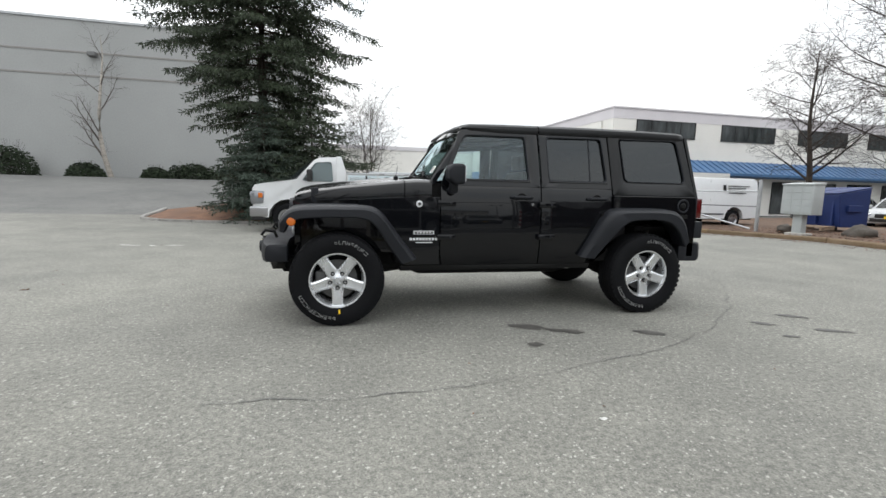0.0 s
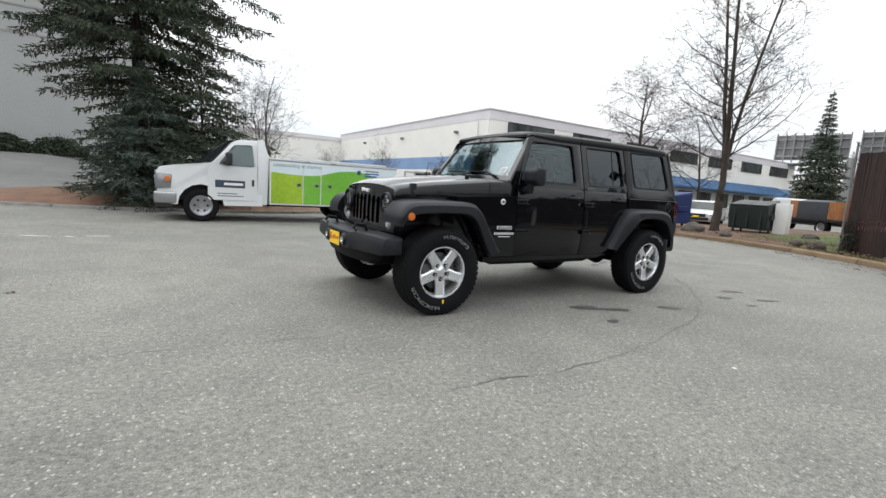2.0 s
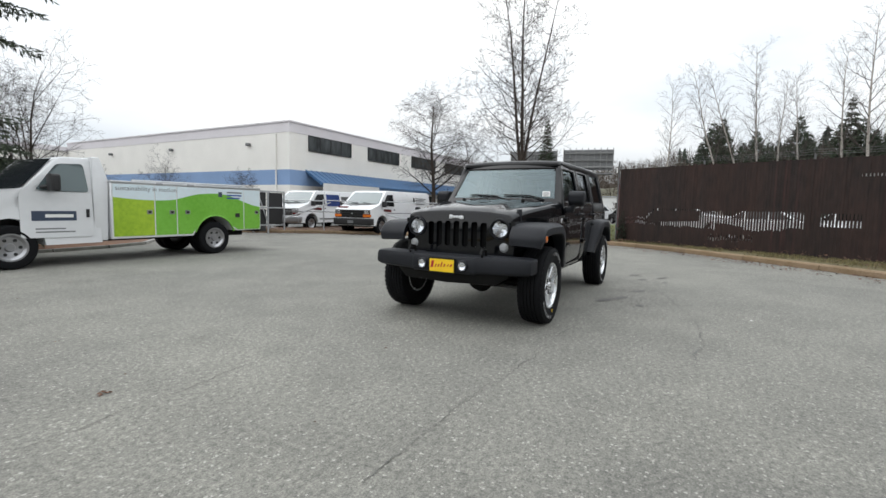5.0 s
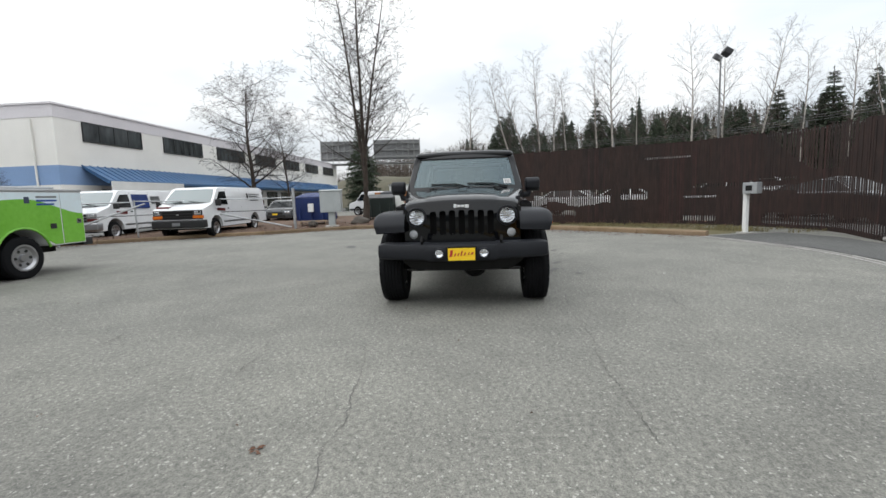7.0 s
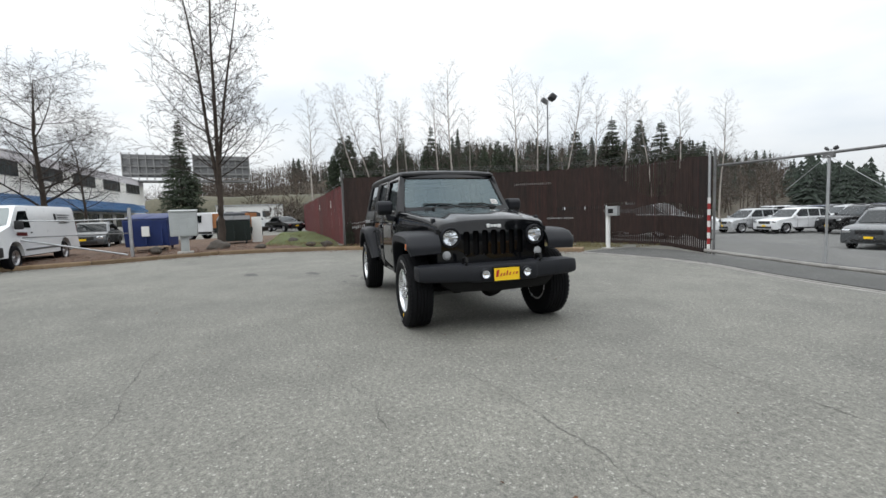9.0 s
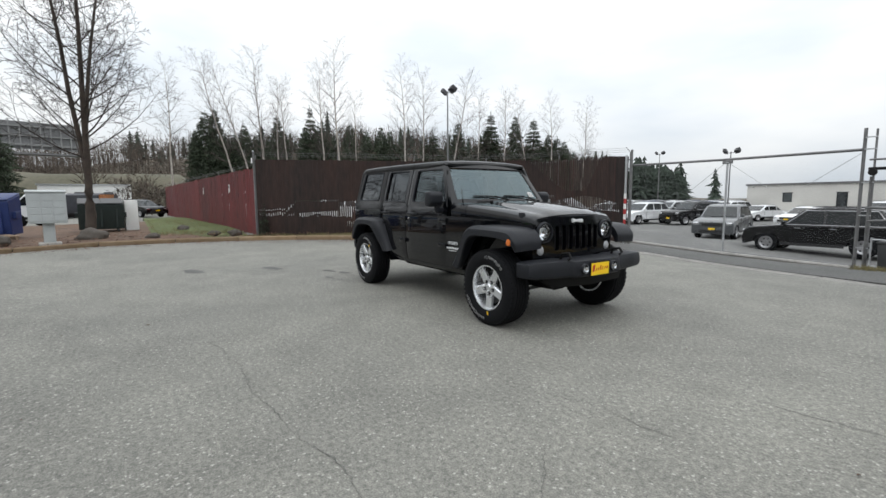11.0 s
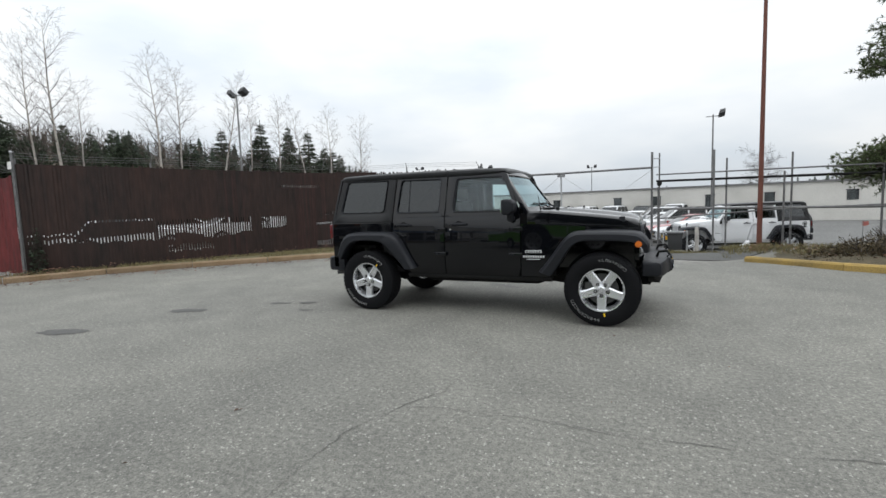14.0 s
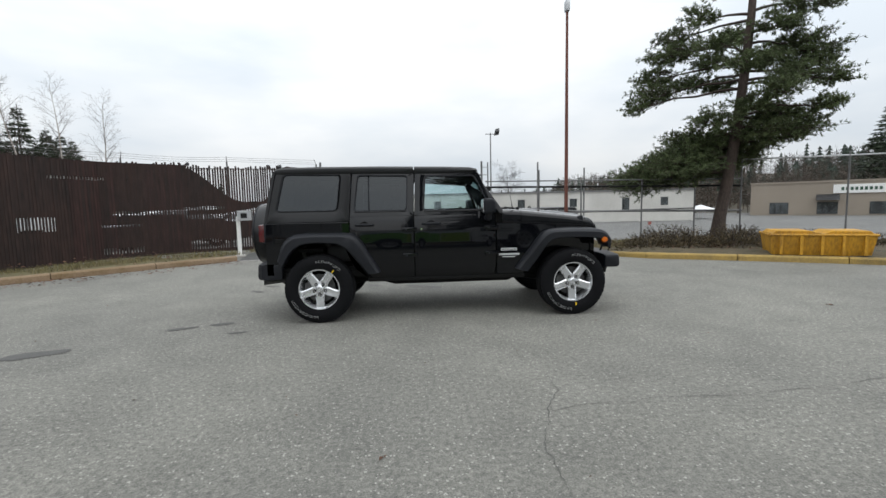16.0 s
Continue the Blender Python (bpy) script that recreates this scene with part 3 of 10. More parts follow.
def chain_fence(name, pts, h, label, top=True, extra=0.0, cell=0.065, mid=False):
    f = thing(name, label, "fence")
    for i, (x, y) in enumerate(pts):
        z = ground_z(x, y)
        part("post", tube([(x, y, z - 0.1), (x, y, z + h + 0.06 + extra)], 0.023, 10), GALV_DARK, f)
    for (x0, y0), (x1, y1) in zip(pts, pts[1:]):
        z0, z1 = ground_z(x0, y0), ground_z(x1, y1)
        L = math.hypot(x1 - x0, y1 - y0)
        v, fc = chain_panel((x0, y0), (x1, y1), z0 + 0.05, z0 + h, cell, slope=(z1 - z0) / L)
        part("chain_mesh", mesh_of("chain_mesh", v, fc, GALV), None, f)
        if top:
            part("rail", tube([(x0, y0, z0 + h), (x1, y1, z1 + h)], 0.021, 8), GALV, f)
        if mid:
            part("rail", tube([(x0, y0, z0 + h * mid), (x1, y1, z1 + h * mid)], 0.021, 8), GALV_DARK, f)
    return f


# north gate
gate = thing("sliding_gate", "wide closed chain-link sliding gate with a steel top beam", "gate")
gA, gM, gB = (-3.35, 8.85), (-0.75, 9.0), (1.85, 9.15)
zA, zB = ground_z(*gA), ground_z(*gB)
part("beam", tube([(*gA, 2.27), (*gM, 2.26), (*gB, 2.28)], 0.032, 10), GALV_DARK, gate)
part("post", tube([(*gM, ground_z(*gM)), (*gM, 2.24)], 0.026, 10), GALV, gate)
part("bracket", box((gM[0] - 0.12, gM[1] - 0.03, 2.15), (gM[0] + 0.12, gM[1] + 0.03, 2.24), 0.01), GALV_DARK, gate)
for (x0, y0, z0), (x1, y1, z1) in (((*gM, 2.2), (0.2, 9.06, 1.5)), ((*gM, 2.2), (-1.6, 8.95, 1.5)), ((*gB, 2.2), (0.95, 9.1, 1.55))):
    part("brace_wire", tube([(x0, y0 - 0.03, z0), (x1, y1 - 0.03, z1)], 0.006, 5), GALV, gate)
part("bottom_rail", tube([(*gA, zA + 0.08), (*gB, zB + 0.08)], 0.03, 8), GALV_DARK, gate)
v, fc = chain_panel(gA, gB, zA + 0.1, zA + 2.25, 0.065)
part("chain_mesh", mesh_of("chain_mesh", v, fc, GALV), None, gate)

STRIPE_R = material("red_stripe_paint", (0.36, 0.03, 0.03), 0.5, var=0.15)
for k, (x, y) in enumerate(((-3.55, 8.78), (-3.33, 8.72))):
    gp = thing("gate_post", "grey steel gate post with red and white safety stripes" if k == 0 else "tall grey steel gate post beside the brown fence", "post", pose(x, y, ground_z(x, y)), group="gate posts")
    part("pole", tube([(0, 0, -0.1), (0, 0, 2.85 if k else 2.70)], 0.034, 12), GALV_DARK if k else GALV, gp)
    part("cap", lathe([(0.0, 2.88 if k else 2.73), (0.036, 2.85 if k else 2.70)], "z"), GALV, gp)
    if k == 0:
        for j in range(9):
            part("stripe", lathe([(0.040, 0.1 + j * 0.16), (0.040, 0.1 + (j + 1) * 0.16)], "z", seg=14), STRIPE_R if j % 2 else WHITE_PAINT, gp)
for k, (x, y, h) in enumerate(((1.88, 9.18, 3.05), (2.08, 9.12, 3.0))):
    gp = thing("gate_post", "tall rusty steel gate post with guide roller", "post", pose(x, y, ground_z(x, y)), group="gate posts")
    part("pole", tube([(0, 0, -0.1), (0, 0, h)], 0.033 if k == 0 else 0.021, 12), GALV_DARK, gp)
    for zz in (0.5, 1.2, 1.9, 2.6, 2.85) if k == 0 else ():
        part("rung", box((0.02, -0.09, zz - 0.012), (0.22, -0.05, zz + 0.012)), GALV, gp)
    if k == 1:
        part("roller", lathe([(0.0, -0.05), (0.07, -0.05), (0.07, 0.05), (0.0, 0.05)], "y", (0, -0.08, 2.1), 16), BLACK_VOID, gp)
# the gate's parked tail: two dark beams on posts
tail = thing("gate_track", "dark steel gate track beams carried on slim posts", "gate")
for za, zb in ((2.06, 1.90), (1.87, 1.70), (1.05, 0.98)):
    part("beam", tube([(2.0, 9.12, za), (9.2, 6.75, zb)], 0.032 if za < 2.0 else 0.02, 8), BLACK_VOID if 1.8 < za < 2.0 else GALV_DARK, tail)
for x, y, h in ((3.30, 7.40, 2.62), (3.75, 8.90, 2.62), (5.14, 8.55, 2.55)):
    part("post", tube([(x, y, ground_z(x, y) - 0.1), (x, y, ground_z(x, y) + h)], 0.023, 10), GALV_DARK, tail)
CHAIN_E = [(2.05, 9.1), (4.9, 8.15), (6.6, 7.6), (8.0, 7.15)]
chain_fence("chain_fence", CHAIN_E, 1.95, "galvanised chain-link fence with steel posts beside the lot", top=False, mid=0.55)
chain_fence("chain_fence", [(9.15, 6.75), (11.6, 5.9), (14.2, 4.9), (17.0, 3.6)], 2.45, "tall galvanised chain-link fence with a top rail", extra=0.05)
BINDARK = material("dark_bin_plastic", (0.022, 0.023, 0.024), 0.6, var=0.2, scale=4, fine=40)
bin1 = thing("rubbish_bin", "small dark plastic rubbish bin behind the fence post", "bin", pose(2.5, 9.05, ground_z(2.5, 9.05)))
part("body", smooth(prism([(-0.17, 0), (0.17, 0), (0.20, 0.62), (-0.20, 0.62)], "y", -0.2, 0.2, 0.03, 2)), BINDARK, bin1)
part("rim", smooth(box((-0.215, -0.215, 0.60), (0.215, 0.215, 0.65), 0.015, 2)), BINDARK, bin1)
guard = thing("guard_frame", "pale steel tube guard frame round the bin", "rail", pose(2.5, 8.86, ground_z(2.5, 8.86), 0, 0, -8))
for zz in (0.10, 0.66):
    part("rail", tube([(-0.33, 0, zz), (0.33, 0, zz)], 0.016, 8), GALV, guard)
for xx in (-0.31, 0.31):
    part("upright", tube([(xx, 0, -0.05), (xx, 0, 0.70)], 0.018, 8), GALV, guard)
part("stub_post", smooth(box((0.50, -0.04, -0.05), (0.60, 0.05, 0.78), 0.015, 2)), CONCRETE, guard)

# a bent pipe with a plastic bag round its foot, and a small marker flag
BAGWHITE = material("crumpled_white_plastic", (0.62, 0.63, 0.64), 0.45, var=0.2, scale=8, fine=40)
bent = thing("bent_pipe", "thin pale bent pipe with a white plastic bag round its foot", "pipe", pose(4.12, 8.2, ground_z(4.12, 8.2)))
part("pipe", tube([(0, 0, -0.05), (0.05, 0.0, 0.35), (0.13, 0.01, 0.66), (0.20, 0.02, 0.71), (0.31, 0.02, 0.70)], 0.018, 8), GALV, bent)
bag = bmesh.new()
bmesh.ops.create_icosphere(bag, subdivisions=3, radius=0.13)
for v in bag.verts:
    v.co = v.co * (1 + 0.35 * noise.noise(v.co * 14)) + Vector((0, 0, 0.11))
    v.co.z = max(v.co.z * (0.9 if v.co.x < 0 else 1.2), 0.0)
part("plastic_bag", smooth(bag, 50), BAGWHITE, bent)
FLAGPINK = plain("faded_red_cloth", (0.30, 0.10, 0.085), 0.8)
flag = thing("marker_flag", "small faded red marker flag on a thin stake", "flag", pose(5.44, 4.98, 0.1))
part("stake", tube([(0, 0, -0.05), (0.01, 0, 0.72)], 0.006, 5), GALV_DARK, flag)
part("cloth", prism([(0.0, 0.62), (0.04, 0.61), (0.09, 0.63), (0.085, 0.70), (0.03, 0.69), (0.0, 0.71)], "y", -0.003, 0.003), FLAGPINK, flag)

# pedestal with a call box by the gate
ped = thing("call_box_post", "white concrete post carrying a grey call box", "post", pose(-5.25, 6.8, ground_z(-5.25, 6.8), 0, 0, 25))
part("post", box((-0.05, -0.05, 0), (0.05, 0.05, 1.12), 0.012, 2), WHITE_PAINT, ped)
part("foot", box((-0.14, -0.14, 0), (0.14, 0.14, 0.05), 0.01), CONCRETE, ped)
part("call_box", box((-0.02, -0.12, 1.0), (0.34, 0.06, 1.27), 0.012, 2), GALV, ped)
part("keypad", box((0.06, -0.127, 1.07), (0.22, -0.12, 1.2)), BLACK_VOID, ped)

GUTTER = material("worn_gutter_concrete", (0.27, 0.26, 0.245), 0.9, var=0.25, scale=4, fine=50, bump=0.3, per_object=0.15)
def face_to_up(bm):
    bm.normal_update()
    for f in bm.faces:
        if f.normal.z < 0:
            f.normal_flip()


# darker patch of asphalt between the gutter and the gate
PATCH = asphalt_material("dark_asphalt_patch", (0.088, 0.088, 0.086), (0.14, 0.139, 0.136))
bm = bmesh.new()
lo_line = [(-4.9, 5.72), (-3.6, 6.05), (-2.2, 6.35), (-1.0, 6.47), (0.2, 6.36), (1.9, 6.07), (3.62, 5.62)]
hi_line = [(-5.3, 7.7), (-4.2, 8.3), (-3.2, 8.5), (-1.2, 8.5), (0.4, 8.5), (2.2, 8.2), (4.5, 7.4)]
add_loft(bm, [[Vector((a[0] + (b[0] - a[0]) * k / 12, a[1] + (b[1] - a[1]) * k / 12, ground_z(a[0] + (b[0] - a[0]) * k / 12, a[1] + (b[1] - a[1]) * k / 12) + 0.012)) for k in range(13)] for a, b in zip(lo_line, hi_line)], False, False)
face_to_up(bm)
bmesh.ops.solidify(bm, geom=list(bm.faces), thickness=0.03)
ob = part("asphalt_patch", bm, PATCH)
tagged(ob, "darker asphalt patch between the gutter and the gate", "ground", kind="structure")
# concrete apron joint across the gate mouth
apron = tagged(thing("gate_apron", "pale concrete gutter line across the gate entrance", "gutter", kind="structure"))
ap = arc_points([(-5.0, 5.48), (-3.7, 5.78), (-2.2, 6.08), (-1.0, 6.21), (0.1, 6.10), (1.05, 5.88), (1.9, 5.82), (2.6, 5.62), (3.66, 5.34)], 0.9)
for a, b, w0 in [(a, b, w0) for a, b in zip(ap, ap[1:]) for w0 in (0.0, 0.14)]:
    d = (b - a).normalized()
    nrm = Vector((-d.y, d.x, 0))
    a, b = Vector((a.x, a.y, ground_z(a.x, a.y))), Vector((b.x, b.y, ground_z(b.x, b.y)))
    bm = bmesh.new()
    add_loft(bm, [[a + nrm * w + Vector((0, 0, h)) for w, h in ((w0, -0.05), (w0, 0.010), (w0 + 0.06, 0.012), (w0 + 0.06, -0.05))], [b - d * 0.01 + nrm * w + Vector((0, 0, h)) for w, h in ((w0, -0.05), (w0, 0.010), (w0 + 0.06, 0.012), (w0 + 0.06, -0.05))]])
    part("gutter_slab", bm, GUTTER, apron)
edge = tagged(thing("gate_kerb", "low concrete edge under the sliding gate", "kerb", kind="structure"))
part("edge", smooth(add_tube(bmesh.new(), [(-3.6, 8.7, -0.02), (-0.7, 8.75, -0.16), (1.9, 8.85, -0.24)], 0.045, 8)), GUTTER, edge)


# ---- buildings ----
CREAM = material("cream_stucco", (0.80, 0.78, 0.735), 0.85, var=0.05, scale=0.6, fine=25, bump=0.15)
LAVENDER = material("pale_mauve_stucco", (0.66, 0.63, 0.65), 0.85, var=0.05, scale=0.6, fine=25, bump=0.15)
BLUEBAND = material("blue_stucco", (0.22, 0.33, 0.53), 0.85, var=0.08, scale=0.6, fine=25, bump=0.15)
BLUEMETAL = material("blue_metal_awning", (0.055, 0.135, 0.27), 0.4, var=0.12, scale=1.0, fine=20)
WAREGREY = material("grey_painted_concrete", (0.34, 0.345, 0.34), 0.85, var=0.07, scale=0.25, fine=12, bump=0.1)
WHITEWALL = material("weathered_white_wall", (0.52, 0.51, 0.48), 0.85, var=0.12, scale=0.4, fine=12, tint=(0.36, 0.35, 0.32))
TANWALL = material("tan_block_wall", (0.27, 0.23, 0.185), 0.85, var=0.08, scale=0.4, fine=14)
ROOFING = material("roof_membrane", (0.22, 0.22, 0.22), 0.9, var=0.15)
REDLINE = material("dull_red_paint", (0.26, 0.245, 0.235), 0.8, var=0.1)
WINGLASS = material("dark_window_glass", (0.050, 0.056, 0.058), 0.08, var=0.55, scale=0.9, fine=3.0, rough_var=0.02, stretch=(1, 1, 0.3))
WINFRAME = plain("dark_window_frame", (0.03, 0.03, 0.032), 0.4, 0.3)


def window_row(parent, x0, x1, z0, z1, y, panes, facing=-1):
    """A framed window set into a wall in the plane y; facing is the side that it shows to."""
    w = part("window", box((x0, y - 0.04, z0), (x1, y + 0.04, z1)), WINGLASS, parent)
    for a, b in (((x0 - 0.05, z0 - 0.06), (x1 + 0.05, z0)), ((x0 - 0.05, z1), (x1 + 0.05, z1 + 0.05)), ((x0 - 0.05, z0), (x0, z1)), ((x1, z0), (x1 + 0.05, z1))):
        part("frame", box((a[0], y - 0.07, a[1]), (b[0], y + 0.07, b[1])), WINFRAME, w)
    for k in range(1, panes):
        xm = x0 + (x1 - x0) * k / panes
        part("mullion", box((xm - 0.025, y - 0.06, z0), (xm + 0.025, y + 0.06, z1)), WINFRAME, w)
    return w


def office_building():
    b = thing("office_building", "two-storey cream stucco office building with blue metal awning", "building")
    X, Y, top = -15.4, -21.2, 6.5
    for z0, z1, mat, o in ((-0.3, 2.45, CREAM, 0.0), (2.45, 3.45, BLUEBAND, 0.004), (3.45, 5.86, CREAM, 0.0), (5.86, top, LAVENDER, 0.02)):
        bm = bmesh.new()
        add_box(bm, (-62, Y - 30, z0), (X + o, Y + o, z1))
        part("wall", bm, mat, b)
    part("wall", box((X, Y - 62, -0.3), (8, Y - 30, 5.75)), CREAM, b)
    part("coping", box((-62.1, Y - 30, top), (X + 0.08, Y + 0.08, top + 0.09)), LAVENDER, b)
    part("coping", box((X, Y - 62, 5.75), (8, Y - 29.9, 6.2)), LAVENDER, b)
    part("roof", box((-61, Y - 29, top - 0.4), (X - 0.4, Y - 0.4, top - 0.3)), ROOFING, b)
    x = -17.1
    while x > -58:
        window_row(b, x - 4.3, x, 4.86, 5.88 - 0.06, Y, 4)
        x -= 6.45
    # awning with standing seams over the ground floor
    a0, a1, n = -16.8, -58.0, 82
    bm = bmesh.new()
    prof = [(Y, 3.50), (Y + 1.45, 2.66), (Y + 1.45, 2.50), (Y + 1.40, 2.50), (Y, 3.38)]
    add_prism(bm, prof, "x", a1, a0)
    aw = part("awning", bm, BLUEMETAL, b, "blue standing-seam metal awning")
    for k in range(n + 1):
        xs = a0 + (a1 - a0) * k / n
        bm = bmesh.new()
        add_prism(bm, [(Y, 3.50), (Y + 1.45, 2.66), (Y + 1.45, 2.71), (Y, 3.55)], "x", xs - 0.03, xs + 0.03)
        part("seam", bm, BLUEMETAL, aw)
    x = -18.0
    k = 0
    while x > -57:
        window_row(b, x - 2.2, x, 0.1 if k % 2 else 0.9, 2.2, Y, 2)
        x -= 3.4
        k += 1
    sg = part("sign_board", box((-23.0, Y + 1.5, 2.0), (-16.9, Y + 1.56, 2.62)), WHITE_PAINT, b, "long blank white sign board")
    for k in range(3):
        part("wall_lamp", smooth(box((X, Y - 4 - k * 9, 5.1), (X + 0.25, Y - 3.7 - k * 9, 5.3), 0.03)), GALV_DARK, b)
    part("downpipe", tube([(X + 0.06, Y - 1.2, 0), (X + 0.06, Y - 1.2, 5.8)], 0.05, 8), CREAM, b)
    return b


office_building()

ware = thing("warehouse", "tall windowless grey concrete warehouse with thin red joints", "building")
part("wall", box((4.0, -60, 1.2), (60, -32.0, 11.75)), WAREGREY, ware)
part("coping", box((3.9, -60, 11.75), (60.1, -31.93, 11.9)), GALV, ware)
for z in (9.72, 8.22):
    part("joint_band", box((4.0, -31.99, z - 0.05), (60, -31.97, z + 0.05)), REDLINE, ware, "thin reddish joint")
part("wall_lamp", smooth(box((17.0, -31.98, 9.45), (17.5, -31.55, 9.75), 0.05)), GALV_DARK, ware)

white = thing("low_warehouse", "long low weathered white warehouse with small dark windows", "building")
wz = ground_z(0, 45) - 0.1
WA, WB = Vector((-15.2, 45.4, 0)), Vector((29.0, 40.4, 0))
wd = (WB - WA).normalized()
wm = Matrix.Translation(WA) @ Matrix.Rotation(math.atan2(wd.y, wd.x), 4, "Z")
white.matrix_basis = wm
WL = (WB - WA).length
part("wall", box((0, 0, wz), (WL, 14, 2.35)), WHITEWALL, white)
part("coping", box((-0.1, -0.12, 2.35), (WL + 0.1, 14, 2.5)), GALV_DARK, white)
for k in range(40):
    part("roof_bracket", box((0.5 + k * 1.1, -0.1, 2.2), (0.62 + k * 1.1, -0.003, 2.34)), WHITEWALL, white)
for k, x in enumerate((3.1, 7.1, 13.4, 17.0, 21.5, 26.0, 31.5, 37.0, 41.0)):
    tall = 1.15 if k % 3 == 1 else 0.75
    w = part("window", box((x, -0.03, 1.55 - tall), (x + 0.75, 0.03, 1.6)), WINGLASS, white)
    part("frame", box((x - 0.06, -0.05, 1.6), (x + 0.81, 0.02, 1.66)), WINFRAME, w)

tan_b = thing("tan_shop_building", "low tan block building with a white fascia sign", "building")
TA, TB = Vector((42.5, 50.0, 0)), Vector((66.0, 28.0, 0))
td = (TB - TA).normalized()
tan_b.matrix_basis = Matrix.Translation((TA.x, TA.y, -1.3)) @ Matrix.Rotation(math.atan2(td.y, td.x), 4, "Z")
part("wall", box((0, 0, 0), ((TB - TA).length, 12, 4.3)), TANWALL, tan_b)
part("coping", box((-0.1, -0.1, 4.3), ((TB - TA).length + 0.1, 12, 4.5)), TANWALL, tan_b)
sb = part("fascia_sign", box((8.0, -0.15, 3.0), (12.6, -0.02, 4.0)), WHITE_PAINT, tan_b, "white fascia sign with dark green bars")
GREENBAR = plain("dark_green_print", (0.02, 0.07, 0.04), 0.6)
for k in range(9):
    part("print_bar", box((8.7 + k * 0.4, -0.17, 3.32), (8.95 + k * 0.4, -0.15, 3.68)), GREENBAR, sb)
for k in range(6):
    x = 2.0 + k * 4.6
    w = part("window", box((x, -0.04, 0.6), (x + 1.9, 0.02, 2.0)), WINGLASS, tan_b)
    bm = bmesh.new()
    add_prism(bm, [(-1.1, 2.25), (0.0, 2.9), (0.0, 2.25)], "x", x - 0.1, x + 2.0)
    if k in (1, 3):
        part("awning", bm, WINFRAME, tan_b)
    else:
        bm.free()


trailer = thing("white_trailer", "long low white trailer building far behind the lot", "building", pose(-53.0, -7.6, 0.0, 0, 0, 88))
part("wall", box((-3.6, -1.2, 0.5), (3.6, 1.2, 2.85)), WHITE_PAINT, trailer)
part("roof", box((-3.7, -1.3, 2.85), (3.7, 1.3, 2.97)), GALV, trailer)
part("skirt", box((-3.5, -1.1, -0.5), (3.5, 1.1, 0.5)), GALV_DARK, trailer)
for x in (-2.6, -0.9, 1.4):
    part("window", box((x, -1.23, 1.5), (x + 0.8, -1.19, 2.2)), WINGLASS, trailer)
DRYBANK = material("dry_grass_bank", (0.075, 0.066, 0.046), 0.95, var=0.35, scale=0.3, fine=2.5, tint=(0.08, 0.085, 0.045))
V, F = [], []
for i in range(25):
    y = -34 + i * 1.9
    for j, (x, z) in enumerate(((-62, -0.5), (-65, 1.2), (-68, 3.3), (-71, 4.9), (-75, 5.6), (-82, 5.2))):
        V.append((x + 0.15 * y, y, z * (1 + 0.1 * noise.noise(Vector((x * 0.2, y * 0.2, 0)))) * min(1, i / 5, (24 - i) / 5) - 0.4))
for i in range(24):
    for j in range(5):
        k = i * 6 + j
        F.append((k, k + 6, k + 7, k + 1))
tagged(new("grass_bank", mesh_of("grass_bank", V, F, DRYBANK, True)), "pale dry grass bank rising towards the woods", "ground", kind="structure")


# ---- poles and lamps ----
RUSTPOLE = material("rust_red_pole", (0.13, 0.045, 0.03), 0.7, var=0.3, scale=1.5, fine=25, bump=0.2)
DARKLAMP = plain("dark_lamp_housing", (0.02, 0.02, 0.022), 0.5)
pole = thing("light_pole", "tall rust-red steel pole on a low concrete base", "pole", pose(4.4, 8.1, ground_z(4.4, 8.1)))
part("shaft", lathe([(0.062, 0.0), (0.056, 2.0), (0.044, 5.5), (0.040, 7.15)], "z", seg=16), RUSTPOLE, pole)
part("base", lathe([(0.0, 0.16), (0.2, 0.16), (0.21, -0.1)], "z", seg=18), RUSTPOLE, pole)
part("lamp_head", smooth(box((-0.07, -0.10, 7.15), (0.07, 0.10, 7.47), 0.04, 2)), GALV, pole)


def flood_pole(x, y, h, label, heads):
    z = ground_z(x, y)
    t = thing("flood_light", label, "lamp", pose(x, y, z))
    part("shaft", lathe([(0.065, 0), (0.038, h)], "z", seg=12), GALV_DARK, t)
    part("crossbar", tube([(-0.38, 0, h - 0.1), (0.38, 0, h - 0.1)], 0.025, 8), GALV_DARK, t)
    for sx in heads:
        hd = part("lamp_head", smooth(prism([(-0.20, -0.05), (0.22, 0.05), (0.24, 0.38), (-0.10, 0.30)], "x", -0.24, 0.24, 0.03, 2)), DARKLAMP, t)
        hd.matrix_basis = pose(sx * 0.44, 0, h - 0.06, 0, -32 * sx, -90 * sx) @ Matrix.Scale(0.85, 4)
    return t


flood_pole(-19.4, 13.1, 8.1, "tall twin-headed dark floodlight pole behind the fence", (-1, 1))
flood_pole(-13.4, 37.6, 5.9, "twin-headed floodlight pole in the vehicle lot", (-1, 1))
flood_pole(5.1, 26.6, 7.2, "slim grey floodlight pole in the vehicle lot", (1,))
flood_pole(-6.0, 60, 7.0, "slim grey floodlight pole in the vehicle lot", (-1, 1))
flood_pole(-30, 55, 8.0, "twin-headed floodlight pole far in the lot", (-1, 1))

